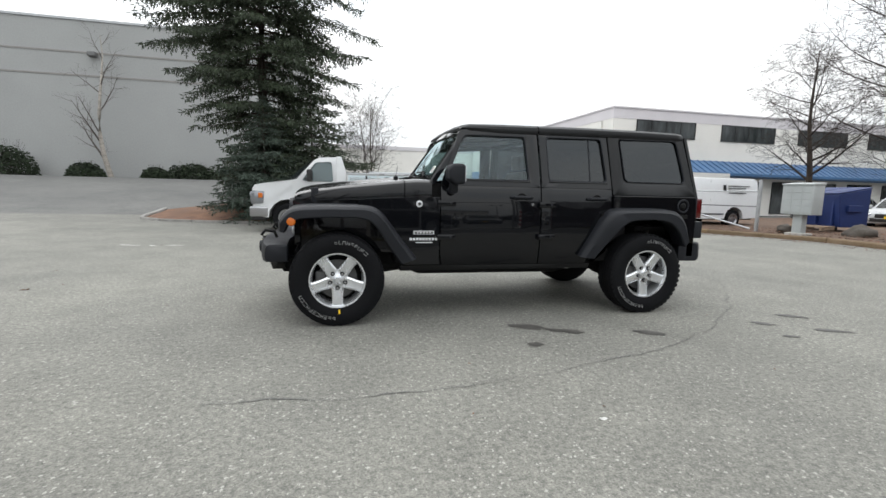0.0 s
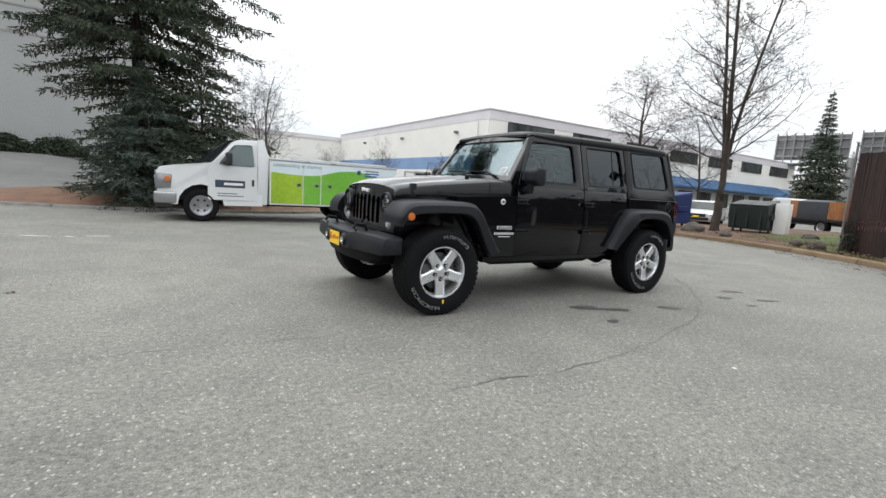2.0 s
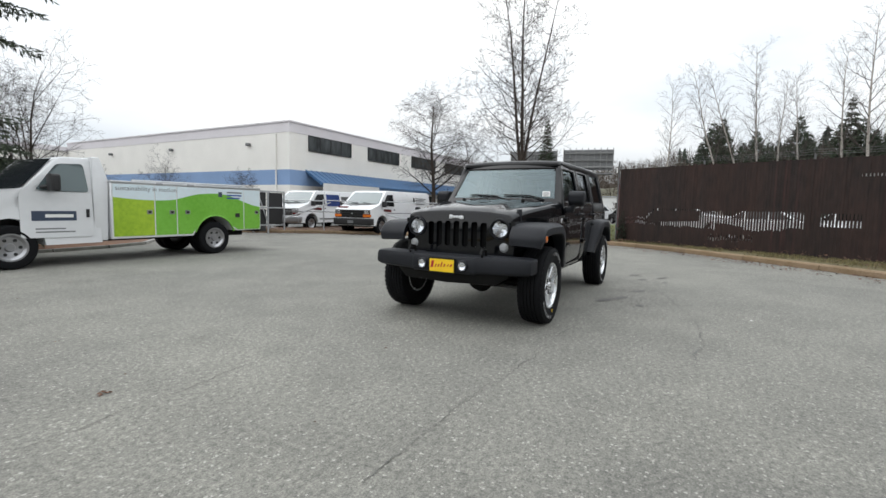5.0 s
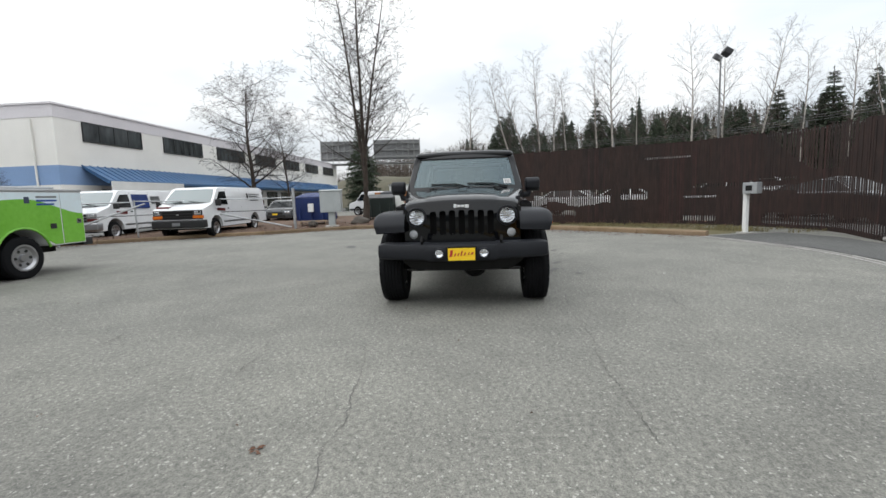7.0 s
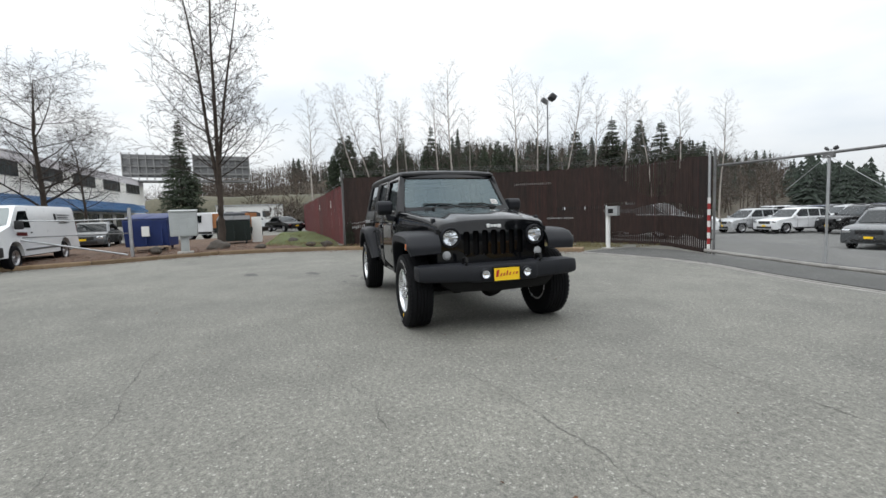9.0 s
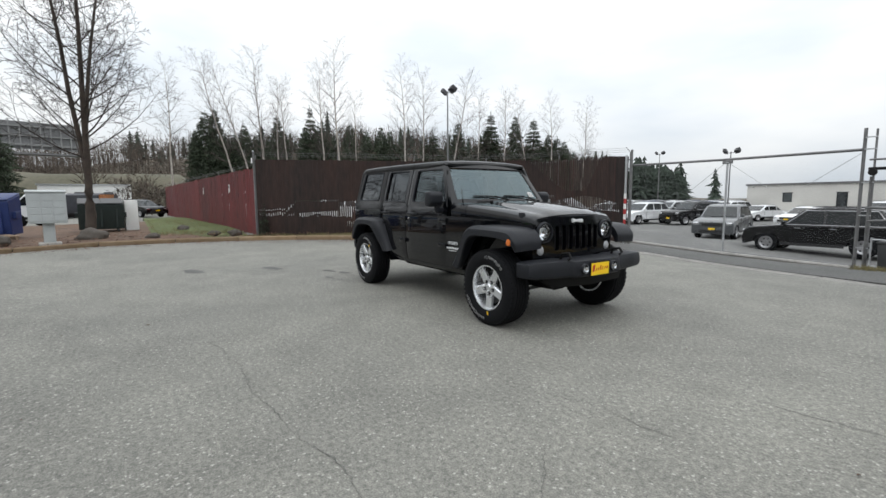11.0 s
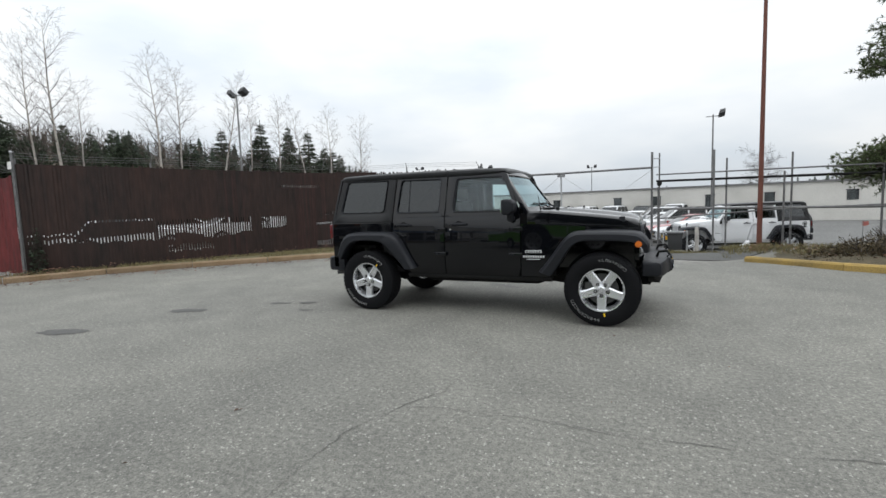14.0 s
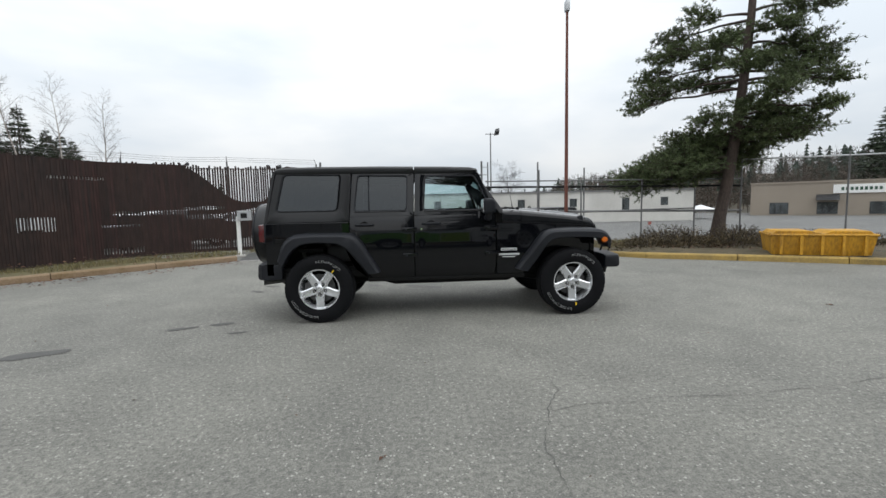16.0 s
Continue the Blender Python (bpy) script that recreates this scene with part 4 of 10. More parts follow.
CANOPY = material("white_canopy_cloth", (0.70, 0.71, 0.72), 0.7, var=0.06, scale=2, fine=20)
tent = thing("canopy_tent", "small white peaked canopy standing far in the lot", "tent", pose(32.2, 44.3, ground_z(32.2, 44.3), 0, 0, 20))
bm = bmesh.new()
add_loft(bm, [[(-w, -w, z), (w, -w, z), (w, w, z), (-w, w, z)] for w, z in ((1.35, 0.80), (1.4, 0.98), (0.75, 1.22), (0.05, 1.55))])
part("canopy", bm, CANOPY, tent)
for sx in (-1, 1):
    for sy in (-1, 1):
        part("leg", tube([(sx * 1.3, sy * 1.3, -0.05), (sx * 1.3, sy * 1.3, 0.9)], 0.025, 6), GALV, tent)

# billboard structure seen from behind
BOARDSTEEL = material("pale_grey_steel", (0.23, 0.23, 0.225), 0.6, var=0.1, scale=1, fine=10)
BOARDBACK = material("grey_board_back", (0.19, 0.193, 0.193), 0.7, var=0.15, scale=0.8, fine=8)
bb = thing("billboard", "back of a steel-framed billboard on a thick column", "billboard", pose(-61.6, -15.8, 0, 0, 0, 102))
part("column", lathe([(0.45, -0.5), (0.45, 7.2)], "z", seg=16), BOARDSTEEL, bb)
for x0, x1, y0 in ((-7.2, -0.4, 0.6), (0.6, 7.4, -0.4)):
    pn = part("panel", box((x0, y0, 7.0), (x1, y0 + 0.15, 9.9)), BOARDBACK, bb)
    for k in range(9):
        x = x0 + (x1 - x0) * k / 8
        part("strut", box((x - 0.05, y0 - 0.40, 6.7), (x + 0.05, y0, 10.1)), BOARDSTEEL, pn)
    for z in (7.4, 8.4, 9.4):
        part("girt", box((x0, y0 - 0.25, z - 0.07), (x1, y0, z + 0.07)), BOARDSTEEL, pn)
    part("catwalk", box((x0, y0 - 1.2, 6.35), (x1, y0 + 0.6, 6.55)), GALV_DARK, bb)
    part("railing", tube([(x0, y0 - 1.15, 7.4), (x1, y0 - 1.15, 7.4)], 0.04, 6), BOARDSTEEL, bb)


# ---- the black off-road vehicle ----
PAINT = material("black_gloss_paint", (0.0020, 0.0024, 0.0036), 0.40, var=0.05, scale=3, fine=40, coat=1.0, spec=0.035, rough_var=0.03, coat_ior=1.42)
PLASTIC = material("textured_black_plastic", (0.0105, 0.0116, 0.0150), 0.50, spec=0.27, var=0.12, scale=5, fine=220, bump=0.12, rough_var=0.06)
HARDTOP = material("satin_hardtop", (0.0045, 0.0048, 0.0056), 0.38, spec=0.32, var=0.08, scale=4, fine=260, bump=0.10, rough_var=0.05)
RUBBER = material("tyre_rubber", (0.0060, 0.0063, 0.0074), 0.72, spec=0.13, var=0.2, scale=6, fine=90, bump=0.15)
ALLOY = material("silver_alloy", (0.70, 0.715, 0.735), 0.27, metal=0.8, var=0.05, scale=6, fine=60)
STEELDARK = material("dark_brake_steel", (0.10, 0.10, 0.10), 0.5, metal=0.8, var=0.2, scale=8, fine=60)
STEELRIM_BRIGHT = plain("bright_nut_steel", (0.55, 0.55, 0.56), 0.3, 1.0)
CHROME = plain("chrome", (0.75, 0.75, 0.76), 0.12, 1.0)
REFLECT = plain("lamp_reflector", (0.90, 0.91, 0.93), 0.10, 1.0)
LENS = glass("clear_lamp_lens", (0.93, 0.94, 0.95), 1.5)
TURNLENS = plain("clear_turn_lens", (0.34, 0.35, 0.36), 0.22, 0.0, 0.5)
AMBER = plain("amber_lens", (0.55, 0.13, 0.01), 0.2, 0.0, 0.6)
REDLENS = plain("red_lens", (0.085, 0.004, 0.005), 0.2, 0.0, 0.6)
SPARECOVER = material("black_vinyl", (0.006, 0.0065, 0.008), 0.28, spec=0.4, var=0.08, scale=5, fine=120, bump=0.05, rough_var=0.05)
CHASSIS = material("black_chassis", (0.006, 0.006, 0.006), 0.7, spec=0.2, var=0.3, scale=5, fine=40)
SEATCLOTH = material("dark_grey_cloth", (0.045, 0.045, 0.047), 0.9, var=0.15, scale=8, fine=150, bump=0.2)
CLEAR = glass("clear_glass", (0.74, 0.86, 0.86), 1.7, 0.0, (0.85, 0.96, 1.0))
PRIVACY = glass("privacy_glass", (0.035, 0.04, 0.045), 1.58, 0.0, (0.92, 0.97, 1.0))
WINDSHIELD = glass("windshield_glass", (0.24, 0.32, 0.33), 2.0, 0.0, (0.78, 0.95, 1.0))
BADGE = plain("silver_badge", (0.72, 0.73, 0.74), 0.35, 0.2)
PLATEYELLOW = material("yellow_plate", (0.86, 0.56, 0.012), 0.45, var=0.04)
PLATERED = plain("red_print", (0.42, 0.02, 0.02), 0.5)
TYREWHITE = material("tyre_white_marking", (0.30, 0.30, 0.30), 0.7, var=0.12, scale=20, fine=90)
WHITECARD = plain("white_card", (0.75, 0.75, 0.74), 0.7)

SIDE = ((0.40, 0.735), (0.50, 0.775), (0.62, 0.795), (0.80, 0.802), (1.00, 0.800), (1.12, 0.790), (1.20, 0.772), (1.28, 0.752), (1.50, 0.705), (1.72, 0.655), (1.80, 0.63))


def side_y(z):
    for (a, ya), (b, yb) in zip(SIDE, SIDE[1:]):
        if z <= b:
            return ya + (yb - ya) * max(0, (z - a)) / (b - a)
    return SIDE[-1][1]


def rounded(corners, r, seg=4, edge=5):
    """Samples a polygon with rounded corners and divided edges, the same count for the same number of corners."""
    k = len(corners)
    c = [Vector(p) for p in corners]
    out = []
    for i in range(k):
        p, a, b = c[i], c[i - 1], c[(i + 1) % k]
        rr = r[i] if isinstance(r, (list, tuple)) else r
        u, v = (a - p).normalized() * rr, (b - p).normalized() * rr
        for j in range(seg + 1):
            t = j / seg
            out.append((p + u) * (1 - t) ** 2 + p * 2 * t * (1 - t) + (p + v) * t * t)
        nr = r[(i + 1) % k] if isinstance(r, (list, tuple)) else r
        q = c[(i + 1) % k]
        e0, e1 = p + v, q + (p - q).normalized() * nr
        for j in range(1, edge):
            out.append(e0.lerp(e1, j / edge))
    return out


def on_side(p, s, off=0.0):
    return (p[0], s * (side_y(p[1]) + off), p[1])


def ring_panel(outer, inner, s, thick=0.035, off=0.0, lip=0.012):
    bm = bmesh.new()
    rows = [[on_side(p, s, off - thick) for p in outer], [on_side(p, s, off - lip * 0.4) for p in outer], [on_side(o.lerp(i, 0.07), s, off) for o, i in zip(outer, inner)],
            [on_side(o.lerp(i, 0.85), s, off) for o, i in zip(outer, inner)], [on_side(i, s, off - lip) for i in inner], [on_side(i, s, off - thick) for i in inner]]
    rows.append(rows[0])
    add_loft(bm, rows, True, False)
    bmesh.ops.remove_doubles(bm, verts=list(bm.verts), dist=1e-5)
    return smooth(bm, 35)


def face_to(bm, d):
    """Turns the faces of an open sheet towards a direction."""
    bm.normal_update()
    d = Vector(d)
    for f in bm.faces:
        if f.normal.dot(d) < 0:
            f.normal_flip()
    return bm


def pane(loop, s, off):
    bm = bmesh.new()
    n = len(loop)
    mid = sum((p for p in loop), Vector((0, 0))) / n
    vs = [bm.verts.new(on_side(p, s, off)) for p in loop]
    vi = [bm.verts.new(on_side(p.lerp(mid, 0.5), s, off)) for p in loop]
    c = bm.verts.new(on_side(mid, s, off))
    for i in range(n):
        j = (i + 1) % n
        bm.faces.new((vs[i], vs[j], vi[j], vi[i]))
        bm.faces.new((vi[i], vi[j], c))
    face_to(bm, (0, s, 0))
    return smooth(bm, 60)


def skin_panel(s, levels, xl, xr, cols=8, thick=0.03, off=0.0):
    """A door skin: rows of quads between two edge lines, wrapped to the body side, with turned-in edges."""
    bm = bmesh.new()
    zs = levels
    grid = []
    for i, z in enumerate(zs):
        row = []
        for j in range(cols + 1):
            t = j / cols
            x = xl(z) + (xr(z) - xl(z)) * t
            rim = 0.010 if (i in (0, len(zs) - 1) or j in (0, cols)) else 0
            row.append(bm.verts.new(on_side((x, z), s, off - rim)))
        grid.append(row)
    for i in range(len(zs) - 1):
        for j in range(cols):
            bm.faces.new((grid[i][j], grid[i][j + 1], grid[i + 1][j + 1], grid[i + 1][j]))
    edge = [grid[0][j] for j in range(cols + 1)] + [grid[i][cols] for i in range(1, len(zs))] + [grid[-1][j] for j in range(cols - 1, -1, -1)] + [grid[i][0] for i in range(len(zs) - 2, 0, -1)]
    inn = [bm.verts.new((v.co.x, v.co.y - s * thick, v.co.z)) for v in edge]
    for i in range(len(edge)):
        j = (i + 1) % len(edge)
        bm.faces.new((edge[i], inn[i], inn[j], edge[j]))
    bmesh.ops.recalc_face_normals(bm, faces=list(bm.faces))
    return smooth(bm, 28)


def lerp_line(pts, z):
    for (z0, x0), (z1, x1) in zip(pts, pts[1:]):
        if z <= z1:
            return x0 + (x1 - x0) * max(0, z - z0) / (z1 - z0)
    return pts[-1][1]


def flat_panel(loop, y, s, thick=0.03, bevel=0.006):
    bm = bmesh.new()
    v = add_prism(bm, loop, "y", s * y, s * (y - thick))
    return smooth(bm, 30)


def shape_with_holes(outline, holes, place, thick):
    """Fills an outline with holes cut out and gives it depth. place maps (u, v, w) into space."""
    bm = bmesh.new()
    edges = []
    for loop in [outline] + holes:
        vs = [bm.verts.new((p[0], p[1], 0)) for p in loop]
        edges += [bm.edges.new((vs[i], vs[(i + 1) % len(vs)])) for i in range(len(vs))]
    bmesh.ops.triangle_fill(bm, use_beauty=True, edges=edges)
    top = list(bm.faces)
    rim = [e for e in bm.edges if len(e.link_faces) == 1]
    r = bmesh.ops.extrude_face_region(bm, geom=top)
    for g in r["geom"]:
        if isinstance(g, bmesh.types.BMVert):
            g.co.z = thick
    for v in bm.verts:
        v.co = place(v.co.x, v.co.y, v.co.z)
    bmesh.ops.recalc_face_normals(bm, faces=list(bm.faces))
    return bm


def catmull(pts, n):
    p = [Vector(q) for q in pts]
    p = [p[0] * 2 - p[1]] + p + [p[-1] * 2 - p[-2]]
    out = []
    for i in range(1, len(p) - 2):
        for k in range(n):
            t = k / n
            a, b, c, d = p[i - 1], p[i], p[i + 1], p[i + 2]
            out.append(0.5 * ((2 * b) + (c - a) * t + (2 * a - 5 * b + 4 * c - d) * t * t + (3 * b - a - 3 * c + d) * t ** 3))
    return out + [p[-2]]


def road_wheel(parent, x, y, z, s, lettered=True, mark=0.0, name="wheel", axis="y", steer=0.0):
    """One wheel: tyre with grooves, five-spoke alloy rim, brake disc, lug nuts. s: the side that faces out."""
    w = part(name, lathe([(0.05, -0.09), (0.05, 0.02)], "y", seg=12), STEELDARK, parent)
    w.matrix_basis = pose(x, y, z, 0, 0, 0 if axis == "y" else 90) @ Matrix.Rotation(0 if s > 0 else math.pi, 4, "Z")
    prof = [(0.222, 0.105), (0.25, 0.122), (0.30, 0.131), (0.345, 0.127), (0.372, 0.117), (0.386, 0.103)]
    for c in (0.070, 0.035, 0.0, -0.035, -0.070):
        prof += [(0.393, c + 0.0155), (0.393, c - 0.0105), (0.382, c - 0.0120), (0.382, c - 0.0180)]
    prof += [(0.386, -0.103), (0.372, -0.117), (0.345, -0.127), (0.30, -0.131), (0.25, -0.122), (0.222, -0.105)]
    ty = part("tyre", lathe(prof, "y", seg=56, closed=True, angle=30), RUBBER, w)
    # shoulder blocks
    for e in (1, -1):
        bm = bmesh.new()
        for k in range(48):
            a = 2 * math.pi * (k + 0.5) / 48
            m = Matrix.Rotation(-a, 4, "Y") @ Matrix.Translation((0.3755, e * 0.102, 0))
            bmesh.ops.create_cube(bm, size=1, matrix=m @ Matrix.Diagonal((0.020, 0.030, 0.030, 1)))
        part("tread_shoulder", bm, RUBBER, ty)
    if lettered:
        rnd = random.Random(4)
        for centre, n in ((math.pi * 0.62, 9), (-math.pi * 0.30, 11)):
            bm = bmesh.new()
            for k in range(n):
                a = centre + (k - (n - 1) / 2) * 0.105
                wd, ht = 0.026 * rnd.uniform(0.75, 1.05), 0.028
                m = Matrix.Rotation(-a, 4, "Y") @ Matrix.Translation((0.322, 0.1300, 0))
                t = 0.0030
                bars = [(-ht / 2, -wd / 2, ht, t), (-ht / 2, wd / 2 - t, ht, t), (ht / 2 - t, -wd / 2, t, wd), (-ht / 2, -wd / 2, t, wd), (-t / 2, -wd / 2, t, wd)]
                for bx in rnd.sample(bars, rnd.choice((2, 3, 3))):
                    bmesh.ops.create_cube(bm, size=1, matrix=m @ Matrix.Translation((bx[0] + bx[2] / 2, 0, bx[1] + bx[3] / 2)) @ Matrix.Diagonal((bx[2], 0.006, bx[3], 1)))
            part("white_marking", bm, TYREWHITE, ty)
    if mark:
        m = Matrix.Rotation(-mark, 4, "Y") @ Matrix.Translation((0.262, 0.127, 0))
        bm = bmesh.new()
        bmesh.ops.create_cube(bm, size=1, matrix=m @ Matrix.Diagonal((0.034, 0.006, 0.014, 1)))
        part("yellow_sticker", bm, PLATEYELLOW, ty)
    rim = part("rim", lathe([(0.200, -0.10), (0.228, -0.10), (0.228, 0.098), (0.236, 0.106), (0.232, 0.114), (0.220, 0.112), (0.212, 0.092), (0.205, 0.05)], "y", seg=48, closed=True), ALLOY, w)
    for k in range(5):
        a = -math.pi / 2 + 2 * math.pi * k / 5
        bm = bmesh.new()
        rings = []
        for r, hw, yo in ((0.030, 0.030, 0.082), (0.070, 0.050, 0.086), (0.105, 0.047, 0.089), (0.15, 0.044, 0.093), (0.195, 0.045, 0.097), (0.222, 0.056, 0.097)):
            rings.append([(r, yo - 0.035, -hw), (r, yo - 0.008, -hw), (r, yo, -hw * 0.72), (r, yo - 0.004, 0), (r, yo, hw * 0.72), (r, yo - 0.008, hw), (r, yo - 0.035, hw)])
        add_loft(bm, rings)
        bmesh.ops.transform(bm, matrix=Matrix.Rotation(-a, 4, "Y"), verts=list(bm.verts))
        part("spoke", smooth(bm, 25), ALLOY, rim)
        part("lug_pocket", lathe([(0.0, 0.0935), (0.0155, 0.0935), (0.0175, 0.0900), (0.0175, 0.075)], "y", (0.066 * math.cos(a), 0, 0.066 * math.sin(a)), 14), CHASSIS, rim)
        part("lug_nut", lathe([(0.0, 0.101), (0.007, 0.100), (0.0095, 0.095), (0.0105, 0.085)], "y", (0.066 * math.cos(a), 0, 0.066 * math.sin(a)), 8), STEELRIM_BRIGHT, rim)
    part("hub_cap", lathe([(0.0, 0.101), (0.026, 0.099), (0.032, 0.092), (0.040, 0.086), (0.085, 0.081), (0.094, 0.05)], "y", seg=28), ALLOY, rim)
    part("brake_disc", lathe([(0.05, 0.03), (0.165, 0.03), (0.165, 0.005), (0.05, 0.005)], "y", seg=32, closed=True), STEELDARK, w)
    part("caliper", smooth(box((0.09, -0.02, -0.07), (0.18, 0.05, 0.07), 0.015, 2)), STEELDARK, w)
    part("inner_barrel", lathe([(0.0, -0.06), (0.20, -0.06), (0.20, -0.095), (0.0, -0.095)], "y", seg=24), CHASSIS, w)
    return w


def off_roader(root, paint=PAINT, top_mat=HARDTOP, detail=True):
    g = root

    # wheels
    for x, s, mk in ((1.473, 1, -1.62), (-1.473, 1, 0.0), (1.473, -1, -1.45), (-1.473, -1, 0.9)):
        road_wheel(g, x, s * 0.786, 0.391, s, mark=mk if s > 0 else math.pi - mk if mk else 0.0)
    sp = part("spare_wheel", lathe([(0.0, -2.14), (0.30, -2.14), (0.36, -2.17), (0.385, -2.23), (0.385, -2.32), (0.368, -2.372), (0.33, -2.392), (0.0, -2.404)], "x", (0, 0.02, 1.00), 40), SPARECOVER, g, "spare wheel under a smooth black vinyl cover")
    part("cover_seam", lathe([(0.372, -2.366), (0.380, -2.362), (0.380, -2.350), (0.372, -2.346)], "x", (0, 0.02, 1.00), 40, True), PLASTIC, sp)

    # chassis and running gear
    part("chassis", box((-1.95, -0.50, 0.44), (1.85, 0.50, 0.60), 0.02), CHASSIS, g)
    part("underbody", box((-2.02, -0.74, 0.50), (0.98, 0.74, 0.58), 0.01), CHASSIS, g)
    for s in (1, -1):
        part("frame_rail", box((-2.0, s * 0.44 - 0.05, 0.40), (1.95, s * 0.44 + 0.05, 0.54), 0.015), CHASSIS, g)
        part("rocker", smooth(prism([(0.93, 0.445), (-0.92, 0.435), (-0.92, 0.53), (0.93, 0.53)], "y", s * 0.68, s * 0.735, 0.012)), CHASSIS, g)
        part("wheel_liner", box((-1.96, s * 0.50 - 0.02, 0.55), (-1.0, s * 0.50 + 0.02, 1.02)), CHASSIS, g)
        part("wheel_liner", box((0.95, s * 0.46 - 0.02, 0.55), (1.72, s * 0.46 + 0.02, 1.02)), CHASSIS, g)
        part("well_roof", box((-1.96, s * 0.50, 0.93), (-1.0, s * 0.82, 0.97)), CHASSIS, g)
        part("well_roof", box((0.95, s * 0.46, 0.93), (1.72, s * 0.72, 0.97)), CHASSIS, g)
        part("shock", tube([(-1.62, s * 0.56, 0.36), (-1.72, s * 0.52, 0.85)], 0.035, 10), STEELDARK, g)
        part("spring", tube([(1.47 + 0.06 * math.cos(k * 0.9), s * 0.55 + 0.06 * math.sin(k * 0.9), 0.45 + k * 0.0085) for k in range(48)], 0.011, 6), CHASSIS, g)
        part("control_arm", tube([(1.42, s * 0.48, 0.36), (0.62, s * 0.42, 0.46)], 0.03, 8), CHASSIS, g)
        part("control_arm", tube([(-1.42, s * 0.48, 0.36), (-0.75, s * 0.44, 0.46)], 0.03, 8), CHASSIS, g)
        part("skid_rail", tube([(0.86, s * 0.62, 0.46), (0.74, s * 0.62, 0.415), (-0.62, s * 0.62, 0.41), (-0.80, s * 0.62, 0.46)], 0.028, 8), CHASSIS, g)
    for x in (1.473, -1.473):
        part("axle", tube([(x, -0.70, 0.391), (x, 0.70, 0.391)], 0.045, 12), CHASSIS, g)
        part("differential", lathe([(0.0, -0.13), (0.10, -0.11), (0.14, 0.0), (0.10, 0.11), (0.0, 0.13)], "x", (x, 0.12, 0.385), 18), CHASSIS, g)
    part("driveshaft", tube([(1.4, 0.12, 0.42), (0.1, 0.1, 0.50), (-1.4, 0.05, 0.42)], 0.032, 10), CHASSIS, g)
    part("tie_rod", tube([(1.66, -0.62, 0.37), (1.66, 0.62, 0.37)], 0.018, 8), STEELDARK, g)
    part("muffler", smooth(box((-1.98, -0.42, 0.42), (-1.72, 0.42, 0.56), 0.06, 3)), STEELDARK, g)
    part("tailpipe", tube([(-1.95, -0.55, 0.46), (-2.18, -0.60, 0.44)], 0.03, 10), STEELDARK, g)

    # body sides behind the front wheels and round the rear wheels
    for s in (1, -1):
        cowl = [(0.592, 0.50), (0.90, 0.50), (1.02, 0.62), (1.12, 0.80), (1.22, 0.94), (1.30, 1.00), (1.30, 1.062), (0.66, 1.095), (0.592, 1.10)]
        part("cowl_side", flat_panel(cowl, 0.798, s, 0.16), paint, g)
        quarter = [(-1.125, 1.135), (-1.125, 0.72), (-1.06, 0.60), (-0.93, 0.50), (-1.10, 0.72), (-1.20, 0.90), (-1.30, 0.985), (-1.72, 0.985), (-1.84, 0.88), (-1.92, 0.66), (-1.96, 0.55), (-2.07, 0.55), (-2.075, 0.90), (-2.06, 1.135)]
        part("quarter_panel", flat_panel(quarter, 0.80, s, 0.12), paint, g)
        part("body_front_side", smooth(box((1.18, s * 0.60 - 0.02, 0.90), (1.84, s * 0.60 + 0.02, 1.04))), paint, g)
        part("sill_panel", skin_panel(s, (0.435, 0.46, 0.485), lambda z: 0.93, lambda z: -0.93, 6, 0.05, -0.005), paint, g)
    part("rear_body", smooth(box((-2.075, -0.79, 0.55), (-2.0, 0.79, 1.14), 0.02, 2)), paint, g)
    part("tailgate", smooth(box((-2.095, -0.56, 0.62), (-2.07, 0.60, 1.16), 0.012, 2)), paint, g)
    part("firewall", box((0.60, -0.72, 0.55), (0.66, 0.72, 1.20)), CHASSIS, g)

    # doors
    for s in (1, -1):
        fx0 = ((0.45, 0.545), (0.60, 0.578), (1.20, 0.578), (1.30, 0.545), (1.72, 0.385))
        levels = (0.49, 0.53, 0.60, 0.72, 0.86, 1.00, 1.08, 1.14, 1.19, 1.235)
        d = part("front_door", skin_panel(s, levels, lambda z: lerp_line(fx0, z), lambda z: -0.372, 10), paint, g)
        outer = rounded([(0.578, 1.20), (0.395, 1.712), (-0.352, 1.722), (-0.372, 1.20)], [0.01, 0.05, 0.03, 0.01])
        inner = rounded([(0.520, 1.268), (0.352, 1.655), (-0.225, 1.662), (-0.255, 1.268)], [0.02, 0.05, 0.035, 0.035])
        part("window_frame", ring_panel(outer, inner, s), paint, d)
        gp = part("window_pane", pane(inner, s, -0.022), CLEAR, d)
        gp.visible_shadow = False
        part("window_seal", ring_panel(rounded([(0.535, 1.256), (0.356, 1.668), (-0.236, 1.674), (-0.268, 1.256)], [0.02, 0.05, 0.035, 0.035]), inner, s, 0.02, 0.002, 0.004), PLASTIC, d)
        ro = lambda z: lerp_line(((0.45, -0.84), (0.56, -0.93), (0.70, -1.07), (0.80, -1.118), (1.3, -1.118)), z)
        d2 = part("rear_door", skin_panel(s, levels, lambda z: -0.384, ro, 10), paint, g)
        outer = rounded([(-0.384, 1.20), (-0.366, 1.722), (-1.085, 1.732), (-1.118, 1.20)], [0.01, 0.03, 0.03, 0.01])
        inner = rounded([(-0.468, 1.275), (-0.452, 1.668), (-1.018, 1.680), (-1.062, 1.275)], [0.035, 0.035, 0.04, 0.04])
        part("window_frame", ring_panel(outer, inner, s), paint, d2)
        gp = part("window_pane", pane(inner, s, -0.022), PRIVACY, d2)
